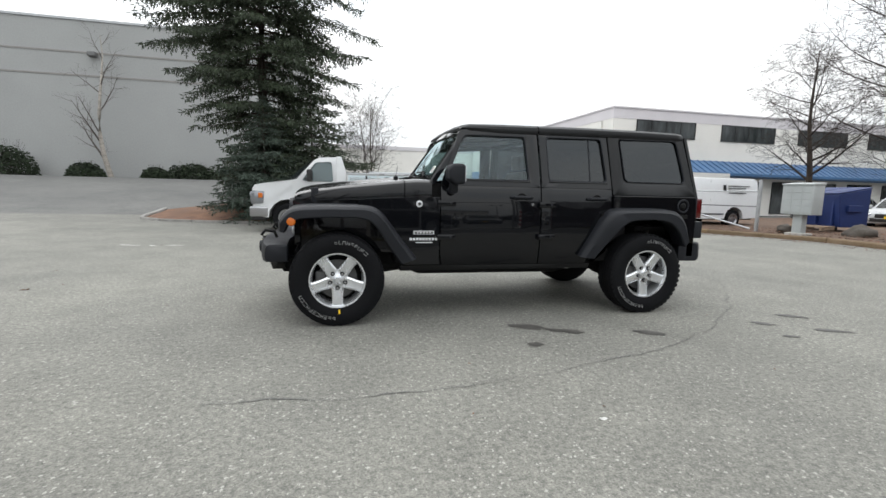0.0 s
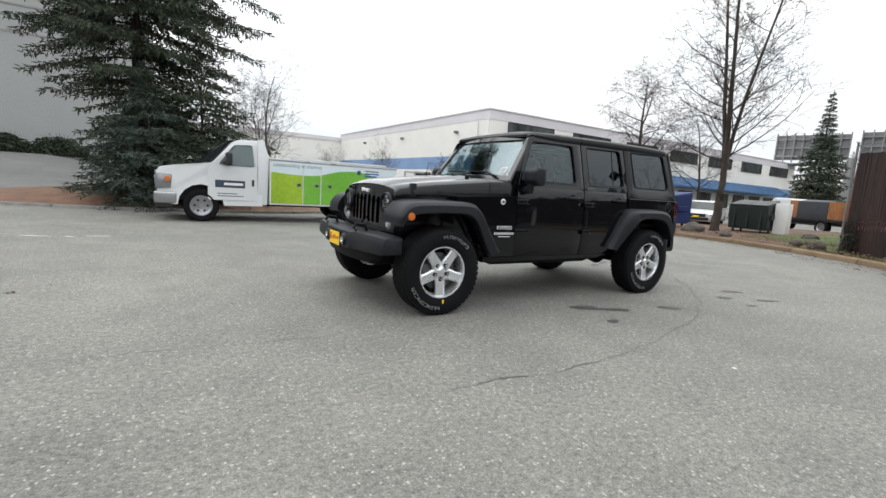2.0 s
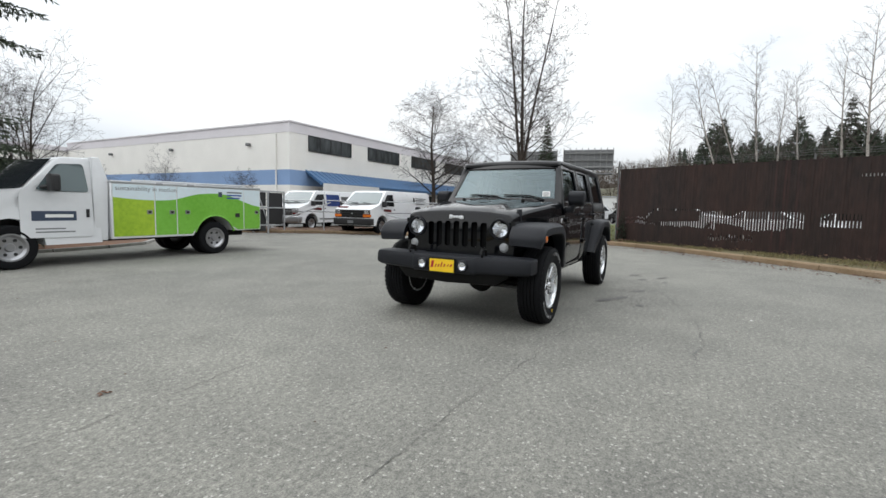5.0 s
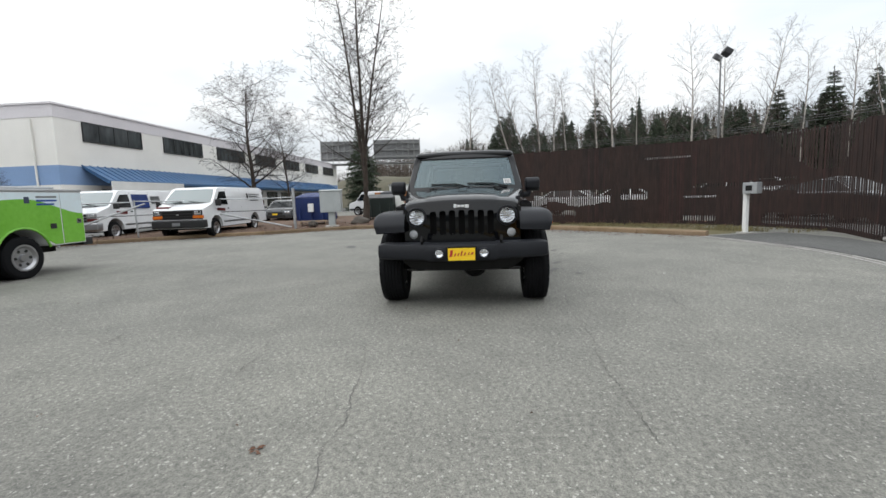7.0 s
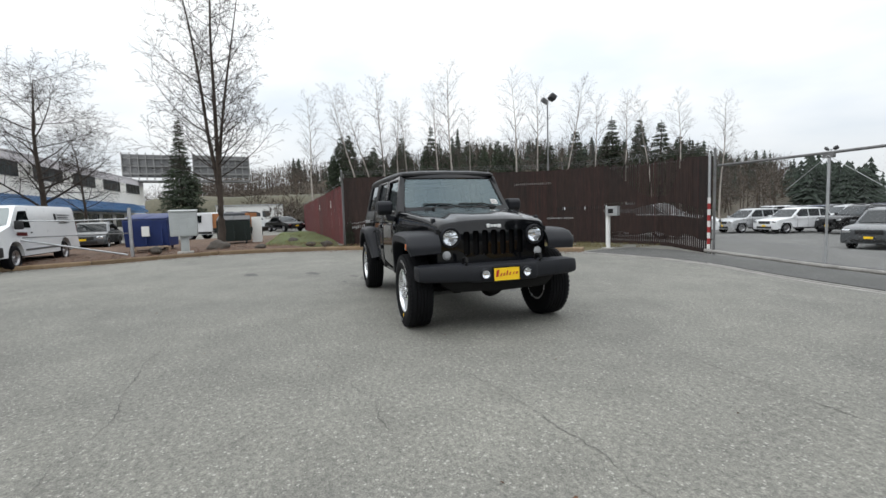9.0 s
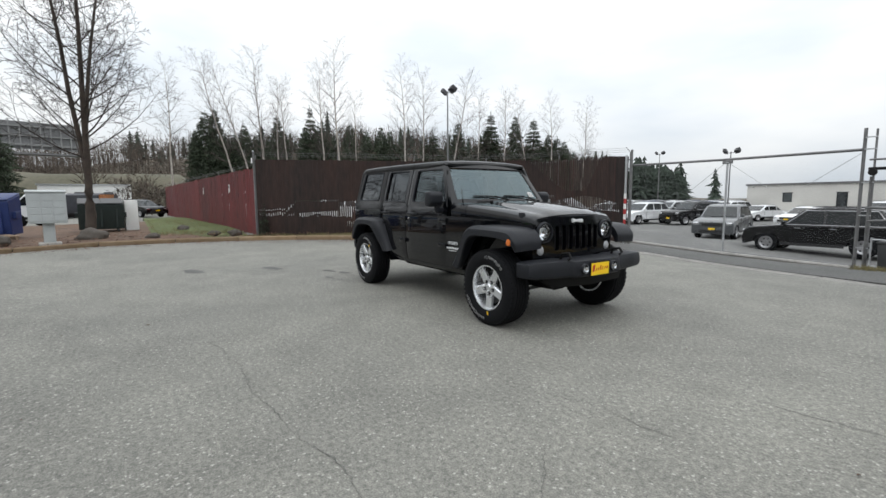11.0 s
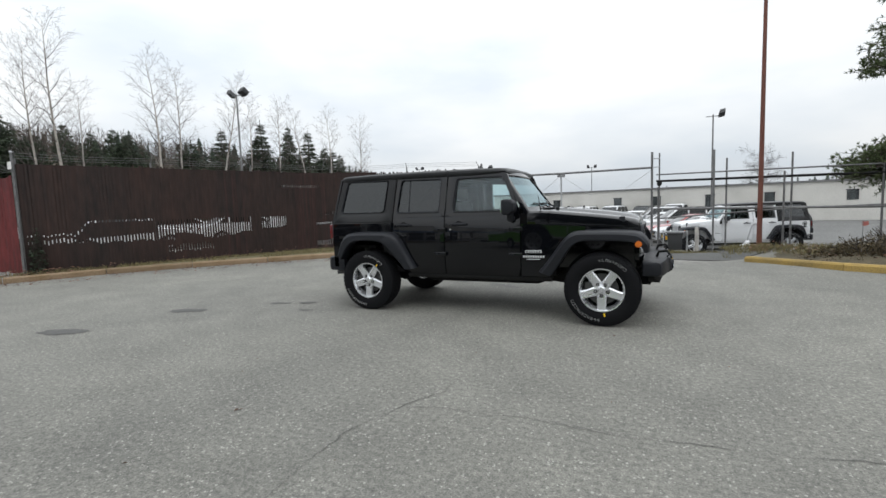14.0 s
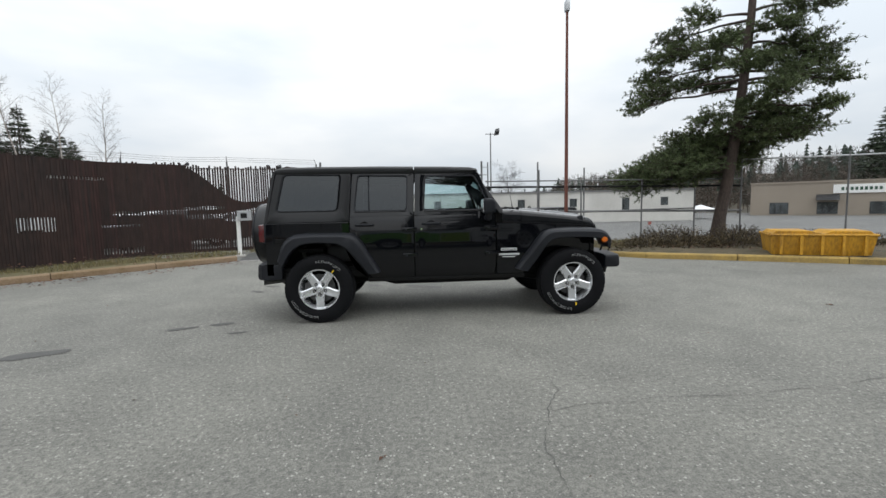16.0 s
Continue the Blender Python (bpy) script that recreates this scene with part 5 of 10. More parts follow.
        gp.visible_shadow = False
        part("window_seal", ring_panel(rounded([(-0.456, 1.263), (-0.440, 1.680), (-1.028, 1.692), (-1.074, 1.263)], [0.035, 0.035, 0.04, 0.04]), inner, s, 0.02, 0.002, 0.004), PLASTIC, d2)
        part("window_divider", skin_panel(s, (1.275, 1.40, 1.55, 1.68), lambda z: -0.888, lambda z: -0.905, 2, 0.02, -0.012), PLASTIC, d2)
        for dr, hx in ((d, -0.18), (d2, -0.95)):
            yh = side_y(1.105)
            part("handle_cup", lathe([(0.0, -0.010), (0.030, -0.008), (0.046, 0.0025), (0.050, 0.0025), (0.052, -0.004)], "y", (hx, s * (yh + 0.0), 1.095), 20) if s > 0 else lathe([(0.0, 0.010), (0.030, 0.008), (0.046, -0.0025), (0.050, -0.0025), (0.052, 0.004)], "y", (hx, s * yh, 1.095), 20), CHASSIS, dr)
            part("handle", tube([(hx + 0.105, s * (yh + 0.004), 1.105), (hx + 0.085, s * (yh + 0.034), 1.110), (hx - 0.07, s * (yh + 0.036), 1.110), (hx - 0.10, s * (yh + 0.004), 1.105)], [0.013, 0.014, 0.014, 0.013], 8), PLASTIC, dr)
        part("lock", lathe([(0.0, 0.006), (0.012, 0.005), (0.014, -0.006)] if s > 0 else [(0.0, -0.006), (0.012, -0.005), (0.014, 0.006)], "y", (-0.292, s * side_y(1.045), 1.045), 14), CHROME, d)
        for dr, hx in ((d, 0.585), (d2, -0.378)):
            for hz in (1.045, 0.745):
                hg = part("hinge", smooth(box((hx - 0.135, s * (side_y(hz) + 0.012) - 0.014, hz - 0.026), (hx + 0.03, s * (side_y(hz) + 0.012) + 0.014, hz + 0.026), 0.009, 2)), paint, dr)
                part("bolt", lathe([(0.0, s * 0.030), (0.010, s * 0.028), (0.012, s * 0.012)], "y", (hx - 0.09, s * side_y(hz), hz), 8), PLASTIC, hg)

        # mirror
        mr = part("mirror", smooth(prism([(0.415, 1.215), (0.50, 1.205), (0.555, 1.25), (0.56, 1.345), (0.52, 1.385), (0.42, 1.385)], "y", s * 0.80, s * 0.985, 0.028, 3), 50), PLASTIC, g)
        part("mirror_glass", box((0.408, s * 0.82 if s > 0 else -0.965, 1.235), (0.414, s * 0.965 if s > 0 else -0.82, 1.37)), CHROME, mr)
        part("arm", tube([(0.48, s * 0.75, 1.16), (0.485, s * 0.84, 1.165), (0.49, s * 0.86, 1.23)], [0.04, 0.042, 0.034], 10), PLASTIC, mr)

        # fender flares
        fo = catmull([(1.935, 0.80), (1.925, 0.89), (1.835, 0.985), (1.65, 1.008), (1.40, 1.012), (1.20, 1.005), (1.09, 0.935), (0.95, 0.75), (0.80, 0.56)], 5)
        fi = catmull([(1.885, 0.79), (1.855, 0.855), (1.775, 0.898), (1.62, 0.912), (1.42, 0.915), (1.26, 0.905), (1.16, 0.84), (1.04, 0.66), (0.94, 0.52)], 5)
        qo = catmull([(-0.775, 0.56), (-0.90, 0.77), (-1.00, 0.935), (-1.11, 1.008), (-1.35, 1.018), (-1.60, 1.018), (-1.77, 0.995), (-1.865, 0.905), (-1.925, 0.735)], 5)
        qi = catmull([(-0.915, 0.545), (-1.02, 0.68), (-1.14, 0.83), (-1.25, 0.902), (-1.40, 0.918), (-1.55, 0.918), (-1.67, 0.892), (-1.775, 0.81), (-1.865, 0.66)], 5)
        for o, i, yb, yi, nm in ((fo, fi, 0.60, 0.62, "front_fender_flare"), (qo, qi, 0.785, 0.76, "rear_fender_flare")):
            bm = bmesh.new()
            rings = []
            n = len(o)
            for k, (a, b) in enumerate(zip(o, i)):
                m1, m2, m3 = a.lerp(b, 0.10), a.lerp(b, 0.30), a.lerp(b, 0.92)
                t = k / (n - 1)
                full = 0.935 - (0.055 * sstep(0.72, 1.0, t) if nm[0] == "f" else 0.055 * sstep(0.28, 0.0, t)) - (0.03 * sstep(0.16, 0.0, t) if nm[0] == "f" else 0.0)
                yb2 = yb + (0.19 * sstep(0.55, 0.75, t) if nm[0] == "f" else 0)
                rings.append([(a.x, s * yb2, a.y + 0.012), (a.x, s * (full - 0.055), a.y + 0.004), (m1.x, s * (full - 0.02), m1.y), (m2.x, s * full, m2.y), (m3.x, s * (full + 0.004), m3.y), (b.x, s * (full - 0.008), b.y), (b.x, s * (yi + (yb2 - yb)), b.y + 0.01)])
            add_loft(bm, rings)
            fl = part(nm, smooth(bm, 32), PLASTIC, g)
            if nm[0] == "f":
                part("side_marker", lathe([(0.0, s * 0.016), (0.030, s * 0.012), (0.036, s * 0.002), (0.037, -s * 0.01)], "y", (1.832, s * 0.928, 0.882), 20), AMBER, fl)

        # badges
        for x0, x1, z0, z1 in ((0.64, 0.825, 0.768, 0.800),):
            part("badge", box((x0, s * 0.7985 - 0.003, z0), (x1, s * 0.7985 + 0.003, z1), 0.002), BADGE, g)
            part("badge_field", box((x0 + 0.012, s * 0.802 - 0.002, z0 + 0.006), (x1 - 0.012, s * 0.802 + 0.002, z1 - 0.006)), CHASSIS, g)
            for k in range(5):
                part("badge_bar", box((x0 + 0.028 + k * 0.028, s * 0.804 - 0.002, z0 + 0.010), (x0 + 0.044 + k * 0.028, s * 0.804 + 0.002, z1 - 0.010)), BADGE, g)
        for k in range(9):
            part("badge_bar", box((0.612 + k * 0.028, s * 0.7985 - 0.003, 0.716), (0.632 + k * 0.028, s * 0.7985 + 0.003, 0.738)), BADGE, g)
        part("badge_strip", box((0.655, s * 0.7985 - 0.002, 0.693), (0.805, s * 0.7985 + 0.002, 0.701)), BADGE, g)

        # rounded strips added along the belt line and under the door windows to catch highlights
        part("belt_highlight_strip", tube([(-1.13, s * 0.797, 1.139), (-1.6, s * 0.797, 1.141), (-2.05, s * 0.795, 1.141)], 0.0075, 8), paint, g)
        part("sill_highlight_strip", tube([(0.500, s * (side_y(1.252) + 0.003), 1.252), (-0.262, s * (side_y(1.252) + 0.003), 1.252)], 0.0065, 8), paint, g)
        part("sill_highlight_strip", tube([(-0.462, s * (side_y(1.258) + 0.003), 1.258), (-1.070, s * (side_y(1.258) + 0.003), 1.258)], 0.0065, 8), paint, g)
        part("drip_rail", tube([(0.36, s * (side_y(1.728) + 0.010), 1.722), (-0.37, s * (side_y(1.735) + 0.010), 1.732), (-1.90, s * (side_y(1.745) + 0.012), 1.748)], 0.0085, 8), top_mat, g)

        # hardtop side with its window
        outer = rounded([(-1.128, 1.145), (-1.098, 1.745), (-1.955, 1.765), (-2.06, 1.145)], [0.01, 0.01, 0.07, 0.02])
        inner = rounded([(-1.262, 1.285), (-1.225, 1.688), (-1.868, 1.700), (-1.945, 1.285)], [0.05, 0.05, 0.05, 0.05])
        hp = part("hardtop_side", ring_panel(outer, inner, s, 0.05, 0.006, 0.016), top_mat, g)
        gp = part("window_pane", pane(inner, s, -0.012), PRIVACY, hp)
        gp.visible_shadow = False
        part("window_trim", ring_panel(rounded([(-1.270, 1.277), (-1.231, 1.696), (-1.876, 1.708), (-1.955, 1.277)], 0.055), inner, s, 0.02, 0.008, 0.003), PLASTIC, hp)

        # rear corner
        tl = part("tail_lamp", smooth(box((-2.155, s * 0.70 - 0.075, 0.935), (-2.06, s * 0.70 + 0.085, 1.135), 0.016, 2)), REDLENS, g)
        part("bezel", smooth(box((-2.09, s * 0.70 - 0.09, 0.92), (-2.05, s * 0.70 + 0.094, 1.15), 0.012, 2)), PLASTIC, tl)
        part("hood_latch", smooth(box((1.63, s * 0.600 - 0.018, 1.03), (1.69, s * 0.600 + 0.022, 1.155), 0.010, 2)), PLASTIC, g)
        part("tow_hook", tube([(2.0, s * 0.40, 0.70), (2.02, s * 0.40, 0.755), (2.10, s * 0.40, 0.765), (2.13, s * 0.40, 0.725), (2.10, s * 0.40, 0.70)], 0.014, 8), CHASSIS, g)

        # headlamps and turn lamps
        bz = part("headlamp_bezel", lathe([(0.088, 0.012), (0.094, 0.030), (0.102, 0.028), (0.108, 0.0), (0.09, -0.03)], "x", (1.845, s * 0.475, 0.955), 32, True), PLASTIC, g)
        part("reflector", add_lathe(bmesh.new(), [(0.0, -0.060), (0.022, -0.056), (0.042, -0.042), (0.060, -0.022), (0.072, -0.004), (0.079, 0.010)], "x", (1.845, s * 0.475, 0.955), 14), REFLECT, bz, "faceted chrome reflector")
        part("bulb_shield", lathe([(0.0, 0.004), (0.014, 0.002), (0.018, -0.012), (0.0, -0.045)], "x", (1.845, s * 0.475, 0.955), 16), CHROME, bz)
        part("lamp_ring", lathe([(0.078, 0.008), (0.082, 0.018), (0.091, 0.016), (0.092, 0.0)], "x", (1.845, s * 0.475, 0.955), 32, True), CHASSIS, bz)
        part("lens", face_to(lathe([(0.0, 0.036), (0.05, 0.032), (0.080, 0.022), (0.091, 0.010)], "x", (1.845, s * 0.475, 0.955), 28), (1, 0, 0)), LENS, bz).visible_shadow = False
        ts = part("turn_lamp", lathe([(0.0, 0.022), (0.028, 0.018), (0.038, 0.006), (0.046, 0.002), (0.046, -0.02)], "x", (1.842, s * 0.515, 0.775), 20), TURNLENS, g, "clear front turn lamp")
        fg = part("fog_lamp", lathe([(0.0, -0.004), (0.030, 0.0), (0.040, 0.008)], "x", (2.162, s * 0.222, 0.602), 22), REFLECT, g)
        part("bezel", lathe([(0.040, 0.012), (0.050, 0.014), (0.056, 0.004), (0.056, -0.03), (0.040, -0.03)], "x", (2.158, s * 0.222, 0.602), 22, True), PLASTIC, fg)
        part("lens", face_to(lathe([(0.0, 0.016), (0.025, 0.014), (0.040, 0.008)], "x", (2.162, s * 0.222, 0.602), 20), (1, 0, 0)), LENS, fg).visible_shadow = False

    # fuel filler on the driver's side and round badge
    ff = part("fuel_filler", lathe([(0.0, -0.012), (0.046, -0.012), (0.052, 0.004), (0.064, 0.006), (0.070, 0.0), (0.070, -0.02)], "y", (-1.915, 0.80, 1.055), 28), PLASTIC, g)
    part("cap", lathe([(0.0, 0.012), (0.018, 0.012), (0.040, -0.004), (0.042, -0.015)], "y", (-1.915, 0.80, 1.055), 18), CHASSIS, ff)
    part("round_badge", lathe([(0.0, 0.005), (0.024, 0.005), (0.029, 0.001), (0.029, -0.004)], "y", (0.775, 0.80, 1.035), 22), BADGE, g)
    part("badge_centre", lathe([(0.0, 0.009), (0.014, 0.008), (0.015, 0.004)], "y", (0.775, 0.80, 1.035), 18), STEELDARK, g)

    # hood and cowl
    def top_ring(x, w, ze, zs, bulge, crown):
        half = [(w, zs), (w + 0.004, ze - 0.055), (w - 0.008, ze - 0.022), (w - 0.04, ze), (w * 0.78, ze + crown * 0.45), (0.40, ze + crown * 0.62), (0.36, ze + crown * 0.66 + bulge), (0.18, ze + crown * 0.92 + bulge), (0.0, ze + crown + bulge)]
        r = [(x, y, z) for y, z in half] + [(x, -y, z) for y, z in half[-2::-1]]
        return r
    bm = bmesh.new()
    add_loft(bm, [top_ring(1.836, 0.585, 1.060, 1.02, 0.0, 0.05), top_ring(1.826, 0.595, 1.092, 1.02, 0.004, 0.035), top_ring(1.79, 0.602, 1.116, 1.025, 0.012, 0.025), top_ring(1.70, 0.614, 1.137, 1.03, 0.020, 0.022),
                  top_ring(1.45, 0.645, 1.172, 1.045, 0.022, 0.022), top_ring(1.15, 0.690, 1.206, 1.06, 0.022, 0.022), top_ring(0.90, 0.730, 1.234, 1.075, 0.020, 0.020)], True, True)
    part("hood", smooth(bm, 32), paint, g)
    bm = bmesh.new()
    add_loft(bm, [top_ring(0.892, 0.730, 1.234, 1.075, 0.0, 0.022), top_ring(0.80, 0.748, 1.242, 1.085, 0.0, 0.02), top_ring(0.66, 0.765, 1.245, 1.09, 0.0, 0.018)], True, True)
    part("cowl_panel", smooth(bm, 32), paint, g)
    part("cowl_grille", box((0.74, -0.45, 1.262), (0.84, 0.45, 1.272), 0.004), CHASSIS, g)
    part("footman_loop", tube([(1.18, -0.05, 1.25), (1.18, -0.05, 1.275), (1.18, 0.05, 1.275), (1.18, 0.05, 1.25)], 0.007, 6), CHASSIS, g)
    for s in (1, -1):
        part("washer_nozzle", smooth(box((0.98, s * 0.24 - 0.02, 1.24), (1.02, s * 0.24 + 0.02, 1.268), 0.008, 2)), CHASSIS, g)
        part("hood_bumper", lathe([(0.0, 0.03), (0.02, 0.025), (0.024, 0.0)], "z", (0.93, s * 0.38, 1.25), 12), CHASSIS, g)
        bm = bmesh.new()
        add_loft(bm, [[(1.80, s * 0.592, 0.60), (1.80, s * 0.592, 1.03), (1.80, s * 0.572, 1.03), (1.80, s * 0.572, 0.60)], [(1.20, s * 0.675, 0.60), (1.20, s * 0.675, 1.065), (1.20, s * 0.55, 1.065), (1.20, s * 0.55, 0.60)], [(0.66, s * 0.76, 0.60), (0.66, s * 0.76, 1.09), (0.66, s * 0.60, 1.09), (0.66, s * 0.60, 0.60)]])
        part("engine_side", smooth(bm), paint, g)

    # grille panel with seven slots
    out_l = rounded([(-0.612, 0.655), (-0.612, 1.085), (-0.35, 1.108), (0.35, 1.108), (0.612, 1.085), (0.612, 0.655)], [0.03, 0.13, 0.05, 0.05, 0.13, 0.03], 5, 4)
    slots = []
    for k in range(7):
        c = (k - 3) * 0.1005
        hz = 1.024 - 0.0012 * (k - 3) ** 2
        slots.append(rounded([(c - 0.033, 0.765), (c - 0.033, hz), (c + 0.033, hz), (c + 0.033, 0.765)], 0.027, 4, 2)[::-1])
    holes = slots + [[Vector((s * 0.475 + 0.092 * math.cos(a), 0.955 + 0.092 * math.sin(a))) for a in (2 * math.pi * j / 24 for j in range(24))] for s in (1, -1)]
    bm = shape_with_holes(out_l, holes, lambda u, v, w: Vector((1.868 - 0.035 * (abs(u) / 0.6) ** 2 - 0.02 * max(0, (v - 0.98)) / 0.12 - w, u, v)), 0.045)
    part("grille", smooth(bm, 30), paint, g)
    part("grille_backing", box((1.735, -0.58, 0.66), (1.755, 0.58, 1.06)), BLACK_VOID, g)
    for k in range(7):
        part("grille_insert", box((1.815, (k - 3) * 0.1005 - 0.03, 0.745), (1.835, (k - 3) * 0.1005 + 0.03, 0.765)), GALV, g)
    for y0, y1, z0, z1 in ((-0.080, -0.050, 1.045, 1.085), (-0.044, -0.010, 1.050, 1.076), (-0.004, 0.030, 1.050, 1.076), (0.036, 0.078, 1.042, 1.078)):
        part("front_badge", smooth(box((1.852, y0, z0), (1.876, y1, z1), 0.006, 2)), BADGE, g, "silver front badge in plain bars")

    # bumpers
    def bumper_ring(y, xf, xb, z0, z1, c=0.03):
        return [(xb, y, z0), (xf - c, y, z0), (xf - c * 0.25, y, z0 + c * 0.5), (xf, y, z0 + c * 1.4), (xf - 0.006, y, z1 - c * 1.3), (xf - c * 0.6, y, z1 - c * 0.3), (xf - c * 1.6, y, z1), (xb, y, z1)]
    secs = [(0.872, 2.015, 1.88, 0.57, 0.675), (0.862, 2.045, 1.87, 0.55, 0.69), (0.80, 2.072, 1.87, 0.54, 0.70), (0.60, 2.105, 1.88, 0.535, 0.70), (0.375, 2.128, 1.88, 0.53, 0.70), (0.35, 2.138, 1.88, 0.525, 0.695), (0.33, 2.150, 1.88, 0.52, 0.69), (0.0, 2.155, 1.88, 0.52, 0.69)]
    allsec = secs + [(-a, b, c, d, e) for a, b, c, d, e in secs[-2::-1]]
    bm = bmesh.new()
    add_loft(bm, [bumper_ring(*q) for q in allsec])
    part("front_bumper", smooth(bm, 30), PLASTIC, g)
    bm = bmesh.new()
    add_loft(bm, [[(1.92, y, 0.53), (xf, y, 0.53), (xf - 0.03, y, zb), (1.92, y, zb)] for y, xf, zb in ((-0.62, 2.0, 0.50), (-0.50, 2.06, 0.43), (0, 2.09, 0.415), (0.50, 2.06, 0.43), (0.62, 2.0, 0.50))])
    part("lower_valance", smooth(bm, 35), CHASSIS, g)
    pl = part("licence_plate", box((2.150, -0.152, 0.515), (2.162, 0.152, 0.672), 0.004), CHASSIS, g, "yellow dealer plate in a black frame")
    part("plate_face", box((2.160, -0.135, 0.532), (2.166, 0.135, 0.655)), PLATEYELLOW, pl)
    for a, b, z, h in ((-0.122, -0.082, 0.568, 0.070), (-0.076, -0.050, 0.572, 0.034), (-0.044, -0.018, 0.574, 0.034), (-0.012, 0.014, 0.577, 0.050), (0.020, 0.046, 0.580, 0.034), (0.060, 0.084, 0.584, 0.028), (0.090, 0.122, 0.586, 0.028)):
        bm = bmesh.new()
        add_prism(bm, [(a, z), (b - 0.012, z + 0.004), (b, z + h), (a + 0.012, z + h - 0.004)], "x", 2.166, 2.169)
        part("plate_print", bm, PLATERED, pl)
    secs = [(0.80, -2.14, -1.96, 0.50, 0.68), (0.76, -2.19, -1.96, 0.495, 0.69), (0.55, -2.215, -1.96, 0.495, 0.69), (0.0, -2.22, -1.96, 0.495, 0.69), (-0.55, -2.215, -1.96, 0.495, 0.69), (-0.76, -2.19, -1.96, 0.495, 0.69), (-0.80, -2.14, -1.96, 0.50, 0.68)]
    bm = bmesh.new()
    add_loft(bm, [[(-x, y, z) for x, y, z in bumper_ring(y, -a, -b, c, d)] for y, a, b, c, d in secs])
    part("rear_bumper", smooth(bm, 30), PLASTIC, g)
    for s in (1, -1):
        part("bumper_end", smooth(box((-2.0, s * 0.765 - 0.045, 0.50), (-1.90, s * 0.765 + 0.045, 0.68), 0.02, 2)), PLASTIC, g)
    part("rear_plate_holder", smooth(box((-2.19, 0.50, 0.73), (-2.07, 0.775, 0.90), 0.012, 2)), PLASTIC, g)
    part("spare_bracket", box((-2.20, -0.10, 0.80), (-2.08, 0.16, 1.12), 0.01), CHASSIS, g)

    # windshield frame, glass, wipers
    def ws(u, z, o=0.0):
        t = (z - 1.235) / (1.715 - 1.235)
        bow = 0.05 * (1 - (u) ** 2)
        half = 0.758 + (0.652 - 0.758) * t
        return Vector((0.715 + (0.385 - 0.715) * t + bow - 0.05 + o * 0.8, u * half, z + o * 0.55))
    us = [-1 + 2 * k / 16 for k in range(17)]
    def ws_loop(inset_u, za, zb, o, n=17):
        pts = [ws(u * inset_u, za, o) for u in us]
        pts += [ws(inset_u, za + (zb - za) * k / 6, o) for k in range(1, 6)]
        pts += [ws(u * inset_u, zb, o) for u in us[::-1]]
        pts += [ws(-inset_u, zb - (zb - za) * k / 6, o) for k in range(1, 6)]
        return pts
    bm = bmesh.new()
    rows = [ws_loop(1.0, 1.228, 1.735, -0.04), ws_loop(1.0, 1.228, 1.735, 0.0), ws_loop(0.985, 1.24, 1.728, 0.012), ws_loop(0.905, 1.285, 1.672, 0.012), ws_loop(0.89, 1.295, 1.662, 0.0), ws_loop(0.89, 1.295, 1.662, -0.04)]
    rows.append(rows[0])
    add_loft(bm, rows, True, False)
    bmesh.ops.remove_doubles(bm, verts=list(bm.verts), dist=1e-5)
    part("windshield_frame", smooth(bm, 35), paint, g)
    bm = bmesh.new()
    add_loft(bm, [[ws(u * 0.90, z, -0.004) for u in us] for z in (1.285, 1.40, 1.55, 1.672)], False, False)
    wsg = part("windshield", smooth(face_to(bm, (1, 0, 0.5)), 60), WINDSHIELD, g)
    wsg.visible_shadow = False
    bm = bmesh.new()
    add_loft(bm, [[ws(u, z, 0.002) for u in (0.70, 0.76, 0.82)] for z in (1.315, 1.375)], False, False)
    part("window_sticker", bm, WHITECARD, wsg, "small white paper sticker")
    bm = bmesh.new()
    for k in range(4):
        add_loft(bm, [[ws(u, z, 0.004) for u in (0.715, 0.805)] for z in (1.323 + k * 0.012, 1.328 + k * 0.012)], False, False)
    part("sticker_print", bm, PLASTIC, wsg)
    part("rear_view_mirror", smooth(box((0.37, -0.11, 1.575), (0.40, 0.11, 1.635), 0.012, 2)), CHASSIS, g)
    for u0, u1 in ((0.22, 0.80), (-0.42, 0.18)):
        w = part("wiper", tube([ws(u0 + 0.52, 1.262, 0.03), ws(u0 + 0.45, 1.272, 0.035), ws((u0 + u1) / 2 - 0.03, 1.315, 0.022)], [0.011, 0.010, 0.007], 6), CHASSIS, g)
        part("blade", tube([ws(u0 - 0.16, 1.322, 0.014), ws((u0 + u1) / 2 - 0.1, 1.318, 0.014), ws(u1 - 0.24, 1.308, 0.014)], 0.009, 6), CHASSIS, w)

    # roof
    def roof_ring(x, w, ze, crown):
        k = 1.0 - 0.75 * sstep(0.25, 0.40, x)
        half = [(w + 0.004, ze - 0.075 * k), (w + 0.012, ze - 0.045 * k), (w + 0.004, ze - 0.012), (w - 0.022, ze + 0.008), (w - 0.09, ze + crown * 0.45), (w * 0.55, ze + crown * 0.85), (0.0, ze + crown)]
        return [(x, y, z) for y, z in half] + [(x, -y, z) for y, z in half[-2::-1]]
    for nm, xs in (("roof_panel_front", ((0.392, 0.636, 1.722, 0.014), (0.372, 0.646, 1.738, 0.024), (0.30, 0.654, 1.752, 0.032), (0.0, 0.658, 1.762, 0.036), (-0.36, 0.660, 1.768, 0.036))), ("roof_panel_rear", ((-0.372, 0.660, 1.768, 0.036), (-0.80, 0.662, 1.776, 0.036), (-1.50, 0.662, 1.780, 0.034), (-1.88, 0.660, 1.776, 0.030), (-1.955, 0.655, 1.768, 0.024), (-1.985, 0.640, 1.745, 0.015)))):
        bm = bmesh.new()
